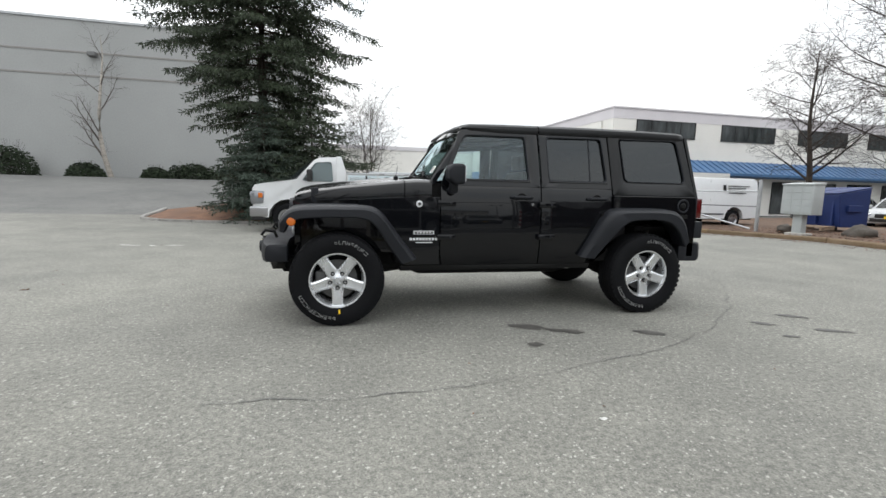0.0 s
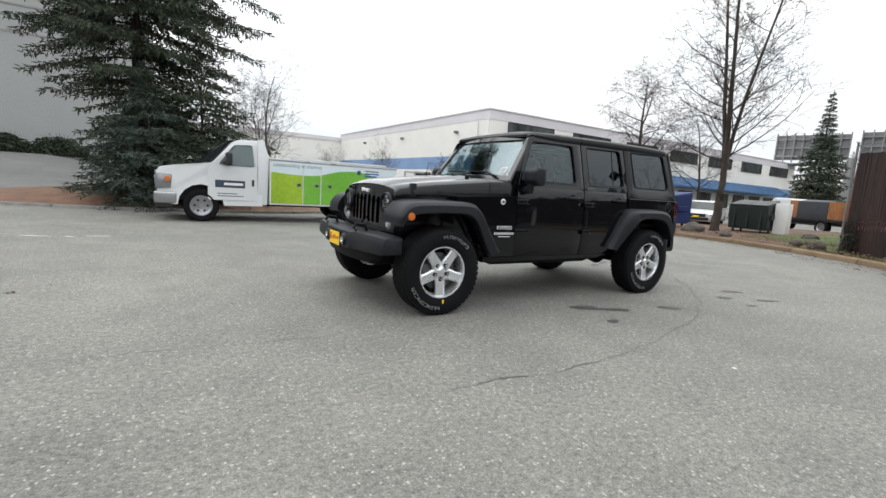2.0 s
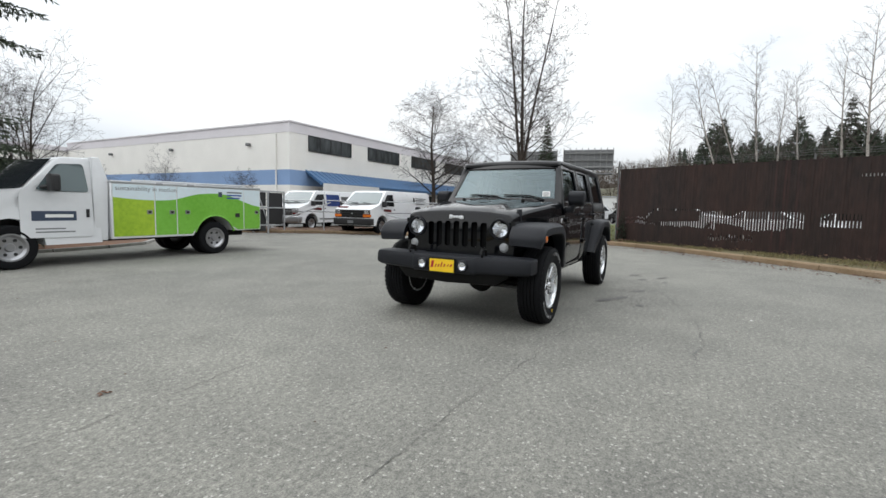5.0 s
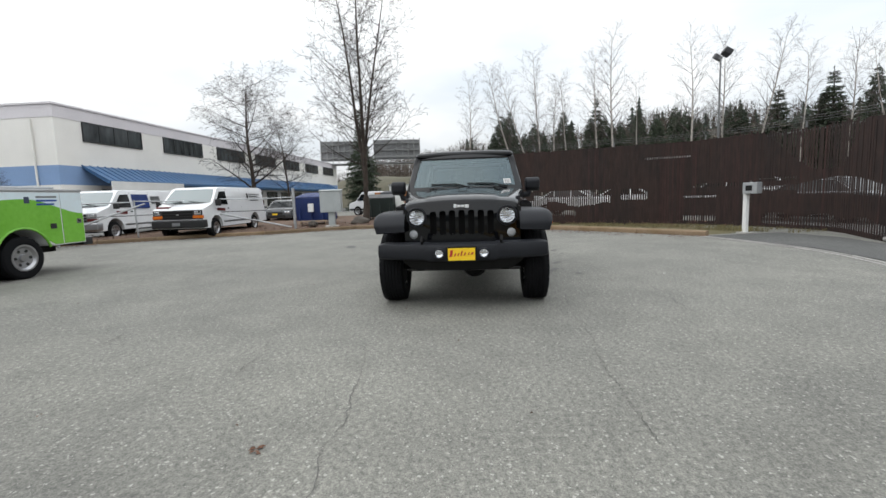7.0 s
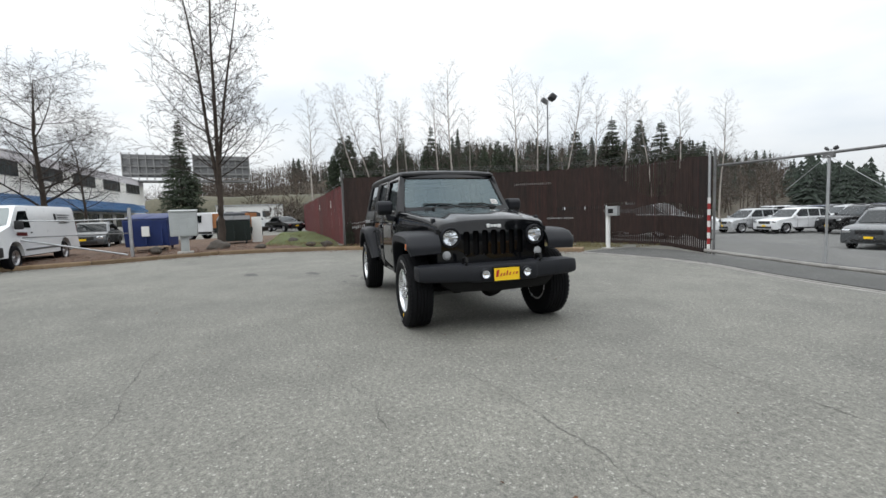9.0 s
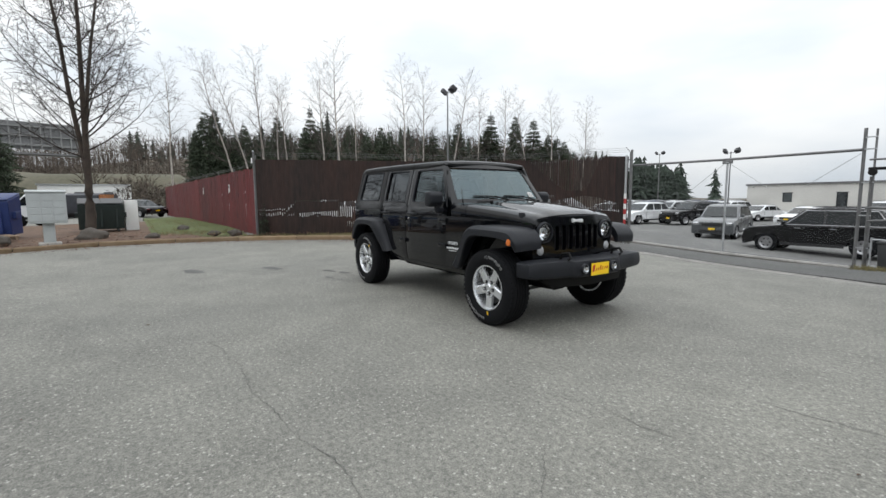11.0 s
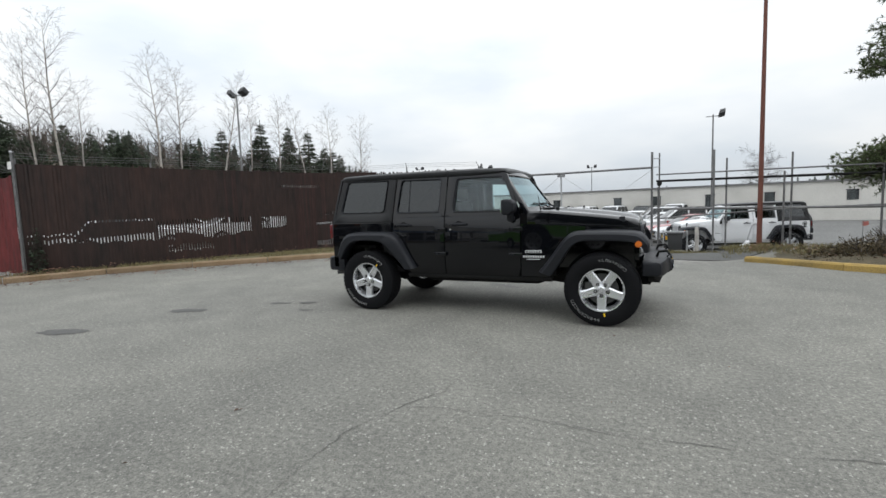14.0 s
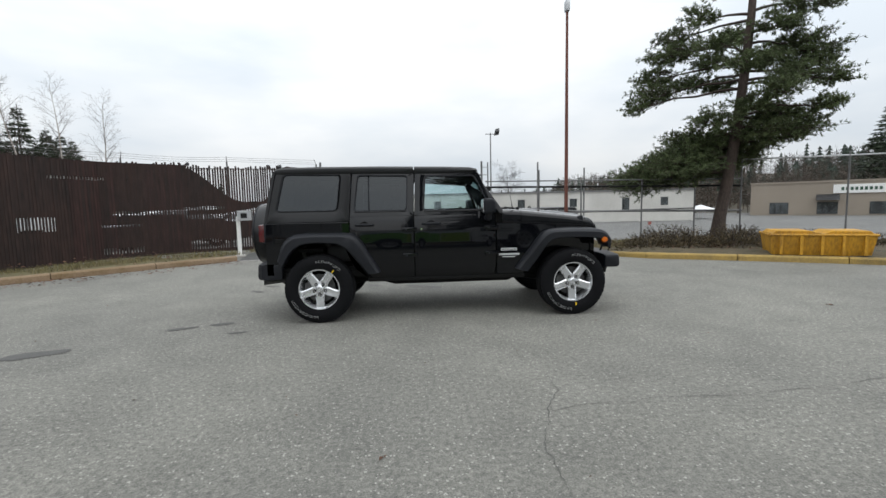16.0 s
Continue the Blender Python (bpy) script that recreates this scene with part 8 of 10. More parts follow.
# ---- trees and plants ----
BARK = material("grey_brown_bark", (0.048, 0.036, 0.028), 0.9, var=0.3, scale=5, fine=45, bump=0.6)
TWIG = material("bare_twigs", (0.036, 0.027, 0.022), 0.9, var=0.2, scale=3, fine=20)
BIRCHBARK = material("pale_birch_bark", (0.33, 0.30, 0.265), 0.85, var=0.3, scale=2.5, fine=18, tint=(0.12, 0.11, 0.10), stretch=(1, 1, 3))
BIRCHTWIG = material("birch_twigs", (0.075, 0.060, 0.054), 0.9, var=0.2, scale=3, fine=20)
NEEDLE = material("dark_spruce_needles", (0.036, 0.050, 0.027), 0.75, var=0.35, scale=0.9, fine=9, island=0.5)
NEEDLE_BLUE = material("blue_green_spruce_needles", (0.042, 0.060, 0.044), 0.8, var=0.3, scale=1.2, fine=9, island=0.4)
PINE_NEEDLE = material("pine_needles", (0.085, 0.112, 0.046), 0.8, var=0.35, scale=1.2, fine=9, island=0.5)
PINEBARK = material("pine_bark", (0.060, 0.044, 0.036), 0.9, var=0.4, scale=5, fine=30, bump=0.8, stretch=(1, 1, 0.4))
HEDGE = material("clipped_hedge_leaves", (0.022, 0.034, 0.016), 0.8, var=0.3, scale=2, fine=12, island=0.5)
SHRUB = material("shrub_leaves", (0.062, 0.043, 0.022), 0.9, var=0.4, scale=2, fine=12, island=0.7, tint=(0.032, 0.036, 0.014))
LEAF = material("dead_leaves", (0.115, 0.058, 0.036), 0.9, var=0.3, scale=2, fine=20, island=0.55)
BLADE = material("grass_blades", (0.112, 0.102, 0.044), 0.9, var=0.3, scale=1, fine=8, island=0.5, tint=(0.24, 0.19, 0.09))
FARFIR = material("distant_firs", (0.032, 0.045, 0.033), 0.9, var=0.3, scale=0.15, fine=1.2, island=0.4)
FARWOOD = material("distant_bare_woods", (0.066, 0.051, 0.039), 0.9, var=0.3, scale=0.15, fine=1.2, island=0.35)
HILLSOIL = material("distant_hillside", (0.075, 0.060, 0.043), 0.95, var=0.35, scale=0.05, fine=0.4, tint=(0.035, 0.040, 0.025))


def ring_frame(d):
    u = d.cross(Vector((0, 0, 1)))
    if u.length < 1e-3:
        u = Vector((1, 0, 0))
    u.normalize()
    return u, d.cross(u).normalized()


def limb(V, F, pts, radii, sides):
    base = len(V)
    for i, p in enumerate(pts):
        d = (pts[min(i + 1, len(pts) - 1)] - pts[max(i - 1, 0)])
        d = d.normalized() if d.length > 1e-6 else Vector((0, 0, 1))
        u, v = ring_frame(d)
        for j in range(sides):
            a = 2 * math.pi * j / sides
            V.append(p + (u * math.cos(a) + v * math.sin(a)) * radii[i])
    for i in range(len(pts) - 1):
        for j in range(sides):
            a, b = base + i * sides + j, base + i * sides + (j + 1) % sides
            F.append((a, b, b + sides, a + sides))


def rand_dir(r):
    z = r.uniform(-1, 1)
    a = r.uniform(0, 2 * math.pi)
    k = math.sqrt(1 - z * z)
    return Vector((k * math.cos(a), k * math.sin(a), z))


def grow(r, store, p, d, length, rad, level, top, spec):
    """A limb with bends that bears finer limbs along its outer part."""
    n = (7, 5, 4, 3, 2, 2)[level]
    pts, radii = [p], [rad]
    cur = d.normalized()
    for i in range(n):
        cur = (cur + rand_dir(r) * spec["wobble"] + Vector((0, 0, spec["lift"][level]))).normalized()
        pts.append(pts[-1] + cur * length / n)
        radii.append(max(spec["thin"], rad * (1 - (i + 1) / n * (0.86 if level else 0.90))))
    V, F = store[0] if level == 0 else store[1]
    limb(V, F, pts, radii, (9, 5, 4, 3, 3, 3)[level])
    if level >= top:
        return
    count = spec["count"][level]
    for k in range(count):
        t = spec["from"][level] + (1 - spec["from"][level]) * (k + r.random() * 0.8) / count
        f = t * n
        i = min(int(f), n - 1)
        q = pts[i].lerp(pts[i + 1], f - i)
        axis = (pts[i + 1] - pts[i]).normalized()
        u, v = ring_frame(axis)
        a = k * 2.4 + r.uniform(-0.5, 0.5)
        side = u * math.cos(a) + v * math.sin(a)
        ang = radians(r.uniform(*spec["angle"][level]))
        nd = axis * math.cos(ang) + side * math.sin(ang)
        ln = spec["ratio"][level] * length * r.uniform(0.7, 1.15) * (1.0 - spec["taper"][level] * t)
        rr = radii[i] * spec["rad"] * r.uniform(0.8, 1.0)
        grow(r, store, q, nd, ln, min(rr, rad * 0.6), level + 1, top, spec)


def bare_tree(name, label, m, seed, height, rad, spec, bark=BARK, twig=TWIG, top=4, stems=1, group="", lean=0.0, spread=0.22, fork=0.0):
    r = random.Random(seed)
    store = ([], []), ([], [])
    if fork:
        # one bole that divides into several upright leaders
        n = 7
        bole = [Vector((lean * height * fork * i / n + 0.03 * r.uniform(-1, 1), 0.03 * r.uniform(-1, 1), height * fork * i / n - (0.15 if i == 0 else 0))) for i in range(n + 1)]
        limb(*store[0], bole, [rad * (1.25 if i == 0 else 1.0 - 0.4 * i / n) for i in range(n + 1)], 10)
        for s in range(stems):
            a = 2 * math.pi * (s + 0.35 * r.random()) / stems
            q = bole[-1 - (s % 3)]
            grow(r, store, q, Vector((math.cos(a) * spread, math.sin(a) * spread, 1)), (height - q.z) * r.uniform(0.85, 1.0), rad * r.uniform(0.42, 0.55), 0, top, spec)
        stems = 0
    for s in range(stems):
        d = Vector((r.uniform(-1, 1) * spread, r.uniform(-1, 1) * spread, 1)) if s else Vector((lean, r.uniform(-0.04, 0.04), 1))
        z0 = 0 if s == 0 else height * r.uniform(0.16, 0.28)
        grow(r, store, Vector((0, 0, z0 - 0.1 if s == 0 else z0)), d, (height - z0) * (1 if s == 0 else r.uniform(0.75, 0.95)), rad * (1 if s == 0 else 0.5), 0, top, spec)
    t = thing(name, label, "tree", m, group=group)
    part("trunk", mesh_of("trunk", *store[0], bark, True), None, t)
    part("crown", mesh_of("crown", *store[1], twig, True), None, t)
    return t


ROUND = {"wobble": 0.11, "lift": (0.0, 0.06, 0.02, 0.0, 0.0), "thin": 0.0055, "count": (26, 12, 7, 2), "from": (0.24, 0.2, 0.2, 0.2), "angle": ((45, 82), (30, 60), (30, 60), (30, 60)), "ratio": (0.50, 0.45, 0.48, 0.55), "taper": (0.45, 0.3, 0.2, 0.2), "rad": 0.45}
VASE = {"wobble": 0.06, "lift": (0.02, 0.15, 0.08, 0.04, 0.02), "thin": 0.0055, "count": (25, 8, 5, 2), "from": (0.24, 0.15, 0.2, 0.2), "angle": ((50, 80), (32, 58), (28, 60), (25, 60)), "ratio": (0.33, 0.40, 0.5, 0.6), "taper": (0.60, 0.3, 0.2, 0.2), "rad": 0.38}
SLENDER = {"wobble": 0.06, "lift": (0.01, 0.08, 0.05, 0.03, 0.02), "thin": 0.0045, "count": (26, 7, 4), "from": (0.34, 0.15, 0.2), "angle": ((30, 55), (25, 55), (25, 60)), "ratio": (0.20, 0.5, 0.55), "taper": (0.45, 0.3, 0.2), "rad": 0.5}
SHRUBBY = {"wobble": 0.15, "lift": (0.02, 0.05, 0.03, 0.0, 0.0), "thin": 0.003, "count": (12, 8, 5, 2), "from": (0.1, 0.2, 0.2, 0.2), "angle": ((25, 60), (30, 60), (30, 60), (30, 60)), "ratio": (0.6, 0.5, 0.5, 0.5), "taper": (0.5, 0.3, 0.2, 0.2), "rad": 0.5}

bare_tree("bare_tree", "tall leafless multi-stemmed tree rising behind the kerb", pose(-14.5, -5.1, 0.1, -2), 21, 13.0, 0.175, dict(VASE, **{"from": (0.04, 0.15, 0.2, 0.2)}), stems=3, spread=0.13, fork=0.20)
bare_tree("bare_tree", "rounded leafless tree before the office building", pose(-23.7, -15.1, 0.0), 8, 8.9, 0.19, ROUND)
bare_tree("bare_tree", "rounded leafless tree before the office building", pose(-36.0, -18.0, 0.0), 9, 9.0, 0.12, ROUND, top=3)
bare_tree("bare_shrub", "large leafless shrub beside dark conifers", pose(0.0, -15.5, -0.1), 31, 5.2, 0.06, SHRUBBY, stems=4)
bare_tree("bare_shrub", "leafless shrub by the office wall", pose(-9.0, -24.0, -0.1), 32, 3.4, 0.05, SHRUBBY, top=3, stems=3)
bare_tree("bare_shrub", "leafless shrub by the office wall", pose(-12.5, -21.5, -0.1), 33, 3.0, 0.05, SHRUBBY, top=3, stems=3)
bare_tree("bare_shrub", "leafless shrub by the office wall", pose(-7.0, -28.0, -0.1), 34, 3.0, 0.05, SHRUBBY, top=3, stems=3)
bare_tree("birch_tree", "white-barked leafless birch before the grey warehouse", pose(16.0, -30.3, 1.5), 41, 9.6, 0.17, dict(SHRUBBY, count=(9, 7, 5, 2), ratio=(0.42, 0.5, 0.5, 0.5)), BIRCHBARK, BIRCHTWIG, top=3, lean=0.12)

bare_tree("bare_tree", "rounded leafless tree beyond the low white warehouse", pose(14.5, 66.5, -1.2), 12, 8.0, 0.16, ROUND, top=3)

# row of slim birches behind the fence
birch_kinds = [bare_tree("birch_tree", "slim leafless birch with a pale trunk behind the fence", pose(-45, 6 + k * 4, 0), 50 + k, 14.0, 0.11, SLENDER, BIRCHBARK, BIRCHTWIG, top=3, group="birches behind the fence", lean=(0.10, -0.06, 0.02)[k]) for k in range(3)]
BIRCHES = ((-45.5, -0.6, 14.8), (-39.6, 4.3, 14.5), (-40.3, 5.8, 14.3), (-39.1, 6.5, 15.1), (-39.9, 7.3, 13.0), (-44.3, 10.0, 14.3), (-36.8, 11.2, 13.9), (-36.3, 12.7, 16.7), (-40.4, 16.0, 13.1), (-33.9, 18.4, 15.6), (-37.7, 22.1, 16.5), (-32.8, 22.6, 15.3), (-32.9, 26.1, 13.6), (-32.6, 29.9, 14.5), (-28.8, 29.7, 13.4), (-27.9, 32.1, 13.0), (-28.4, 37.2, 13.2))
rb = random.Random(5)
LEAN = {1: 0.20, 2: 0.11, 4: -0.08}
for k, (x, y, h) in enumerate(BIRCHES):
    z = ground_z(x, y)
    m = Matrix.Translation((x, y, z)) @ Matrix.Rotation(LEAN.get(k, 0), 4, "X") @ Matrix.Rotation(rb.uniform(0, 6.28), 4, "Z") @ Matrix.Diagonal((h / 14, h / 14, h / 14 * 0.94, 1))
    if k < 3:
        birch_kinds[k].matrix_basis = m
    else:
        copy_thing(birch_kinds[k % 3], m)


def sprig(V, F, p, d, length, width, ax):
    """One flat tapering needle sprig."""
    k = len(V)
    mid = p + d * length * 0.45
    V.extend((p, mid + ax * width, p + d * length, mid - ax * width))
    F.append((k, k + 1, k + 2, k + 3))


def profile_at(profile, t):
    for (a, ra), (b, rb2) in zip(profile, profile[1:]):
        if t <= b:
            return ra + (rb2 - ra) * (t - a) / (b - a)
    return profile[-1][1]


def bough_tree(name, label, m, seed, height, radius, start, levels, per, profile, mat, gap, size, droop=0.12, skip=0.0, hang=0.35, trunk_r=0.2, ragged=0.35, group="", bare=0.18):
    """A conifer: a trunk, tiers of drooping boughs with side twigs, and needle sprigs along the twigs."""
    r = random.Random(seed)
    VT, FT, VN, FN = [], [], [], []
    pts = [Vector((r.uniform(-1, 1) * 0.004 * height, r.uniform(-1, 1) * 0.004 * height, height * i / 8 - (0.15 if i == 0 else 0))) for i in range(9)]
    limb(VT, FT, pts, [trunk_r * (1 - 0.94 * i / 8) for i in range(9)], 9)
    for w in range(levels):
        turn = r.uniform(0, 6.28)
        for b in range(per):
            if r.random() < skip:
                continue
            t = min(max((w + r.uniform(-0.45, 0.45)) / levels, 0), 0.99)
            z = start + (height - start) * t
            a = turn + 2 * math.pi * (b + r.uniform(-0.3, 0.3)) / per
            ln = radius * profile_at(profile, t) * r.uniform(1 - ragged, 1.06) + 0.08
            out = Vector((math.cos(a), math.sin(a), 0))
            side = Vector((-out.y, out.x, 0))
            rise = r.uniform(-0.10, 0.20) + 0.35 * max(0, t - 0.6)
            sag = droop * r.uniform(0.6, 1.5)
            bend = side * r.uniform(-0.12, 0.12)
            bp = [Vector((0, 0, z)) + (out + bend * f) * ln * f + Vector((0, 0, ln * (rise * f - sag * f * f * 2.2 + 0.9 * sag * f ** 4))) for f in (0, 0.2, 0.4, 0.6, 0.8, 1.0)]
            limb(VT, FT, bp, [max(0.005, trunk_r * 0.20 * (1 - 0.9 * k / 5) * (1 - t * 0.7)) for k in range(6)], 3)
            n = max(3, int(ln / gap))
            for j in range(n + 1):
                f = bare + (1 - bare) * min(1, (j + r.uniform(-0.3, 0.3)) / n)
                k = min(int(f * 5), 4)
                q = bp[k].lerp(bp[k + 1], f * 5 - k)
                for sg in (1, -1):
                    sz = size * (0.30 + 0.70 * min(1, profile_at(profile, t) / 0.45))
                    ls = (ln * 0.34 * (1.12 - f) + sz * 0.8) * r.uniform(0.65, 1.2)
                    d = (out * r.uniform(0.5, 1.0) + side * sg * r.uniform(0.6, 1.0) + Vector((0, 0, r.uniform(-0.30, 0.18)))).normalized()
                    cnt = max(2, int(ls / (sz * 0.62)))
                    for c in range(cnt):
                        g = (c + 0.5) / cnt
                        p = q + d * ls * g - Vector((0, 0, ls * 0.28 * g * g))
                        u = d.cross(Vector((0, 0, 1))).normalized()
                        for e in (1, -1):
                            dd = (d * 0.9 + u * e * r.uniform(0.3, 0.9) + Vector((0, 0, r.uniform(-0.35, 0.25)))).normalized()
                            ax = dd.cross(rand_dir(r)).normalized()
                            sprig(VN, FN, p, dd, sz * r.uniform(0.7, 1.25), sz * 0.12, ax)
                        if r.random() < hang:
                            dd = (Vector((r.uniform(-0.5, 0.5), r.uniform(-0.5, 0.5), -1)) + d * 0.3).normalized()
                            sprig(VN, FN, p, dd, sz * r.uniform(0.7, 1.3), sz * 0.15, dd.cross(rand_dir(r)).normalized())
    for k in range(14):
        dd = Vector((r.uniform(-0.6, 0.6), r.uniform(-0.6, 0.6), 1)).normalized()
        sprig(VN, FN, Vector((pts[-1].x, pts[-1].y, height - 0.1 - k * 0.10)), dd, size * 0.6, size * 0.07, dd.cross(rand_dir(r)).normalized())
    t = thing(name, label, "tree", m, group=group)
    part("trunk", mesh_of("trunk", VT, FT, BARK, True), None, t)
    part("crown", mesh_of("crown", VN, FN, mat), None, t)
    return t


BROAD = ((0, 0.40), (0.15, 0.52), (0.30, 0.74), (0.45, 0.95), (0.60, 1.0), (0.74, 0.74), (0.87, 0.40), (1.0, 0.02))
CONE = ((0, 0.85), (0.12, 1.0), (0.35, 0.78), (0.6, 0.44), (0.8, 0.19), (0.92, 0.07), (1.0, 0.0))
SPIRE = ((0, 0.95), (0.35, 0.92), (0.48, 0.72), (0.58, 0.40), (0.68, 0.30), (0.82, 0.17), (1.0, 0.02))
bough_tree("spruce_tree", "broad dark spruce with drooping layered boughs", pose(4.15, -14.3, 0.0), 61, 14.4, 4.35, 1.0, 33, 8, BROAD, NEEDLE, 0.18, 0.175, droop=0.17, skip=0.12, hang=0.95, trunk_r=0.27, ragged=0.48)
bough_tree("young_spruce", "young blue-green spruce growing at the foot of the tall one", pose(3.9, -12.6, 0.05), 62, 4.3, 2.1, 0.1, 17, 10, CONE, NEEDLE_BLUE, 0.17, 0.15, droop=0.10, hang=0.4, trunk_r=0.07, ragged=0.25)
bough_tree("young_spruce", "young dark spruce behind the service truck", pose(2.35, -13.6, 0.0), 63, 5.9, 2.8, 0.1, 18, 10, CONE, NEEDLE, 0.20, 0.18, droop=0.10, hang=0.4, trunk_r=0.08, ragged=0.3)
bough_tree("cedar_tree", "narrow dark cedar behind the bare tree", pose(-47.5, -13.6, -0.2), 65, 12.1, 2.1, 0.2, 30, 9, SPIRE, NEEDLE, 0.28, 0.34, droop=0.12, trunk_r=0.2, ragged=0.3)
BULLET = ((0, 0.90), (0.15, 1.0), (0.42, 0.95), (0.62, 0.76), (0.80, 0.46), (0.92, 0.20), (1.0, 0.02))
fir_b = bough_tree("fir_tree", "broad dense dark fir tree beyond the fence", pose(-52.9, 3.4, 0), 66, 11.0, 2.0, 0.3, 22, 9, BULLET, NEEDLE, 0.34, 0.42, droop=0.08, trunk_r=0.16, ragged=0.30, hang=0.35, group="firs beyond the fence")
fir_c = bough_tree("fir_tree", "pointed dark fir tree beyond the fence", pose(-38.7, 27.9, 0), 67, 11.0, 2.0, 0.3, 21, 8, CONE, NEEDLE, 0.34, 0.42, droop=0.11, trunk_r=0.16, ragged=0.38, hang=0.3, group="firs beyond the fence")
# place, height, half width; the dense ones, then the pointed ones
FIRS_B = ((-52.9, 3.4, 11.4, 1.7), (-52.8, 4.3, 11.3, 1.7), (-53.0, 2.3, 8.9, 1.2), (-52.6, 5.0, 8.6, 1.3), (-52.2, 7.3, 9.8, 1.6), (-52.4, 6.2, 8.7, 1.4), (-52.0, 8.4, 8.6, 1.3), (-51.4, 10.8, 10.9, 1.4), (-51.2, 11.6, 9.1, 1.4), (-51.6, 9.8, 8.7, 1.2), (-50.5, 13.8, 10.0, 1.6), (-50.0, 15.2, 10.4, 1.7), (-49.7, 16.1, 9.4, 1.3), (-49.4, 17.0, 9.6, 1.2), (-48.6, 18.7, 10.9, 1.5), (-47.8, 20.5, 10.4, 1.6), (-47.0, 22.1, 10.9, 1.4), (-46.5, 23.1, 10.4, 1.8), (-45.9, 24.3, 9.2, 1.4), (-34.5, 33.0, 11.3, 1.6), (-31.8, 35.6, 9.2, 1.4), (-30.5, 36.7, 8.4, 1.3))
FIRS_C = ((-38.7, 27.9, 11.2, 2.5), (-50.3, 14.4, 12.6, 1.3), (-40.9, 24.7, 9.6, 1.5), (-40.4, 25.6, 9.7, 2.1), (-36.6, 30.6, 10.3, 2.8), (-36.3, 30.9, 11.9, 1.9), (-33.0, 34.4, 11.1, 2.1), (-31.1, 36.2, 9.0, 1.7), (76.2, 64.0, 17.5, 3.4), (78.5, 61.5, 17.9, 3.6))
for src, spots in ((fir_b, FIRS_B), (fir_c, FIRS_C)):
    for k, (x, y, h, w) in enumerate(spots):
        w *= rb.uniform(0.95, 1.1) / 2.0
        m = Matrix.Translation((x, y, ground_z(x, y) - 0.1)) @ Matrix.Rotation(k * 1.7, 4, "Z") @ Matrix.Diagonal((w, w * 1.05, h / 11, 1))
        if k == 0:
            src.matrix_basis = m
        else:
            copy_thing(src, m)


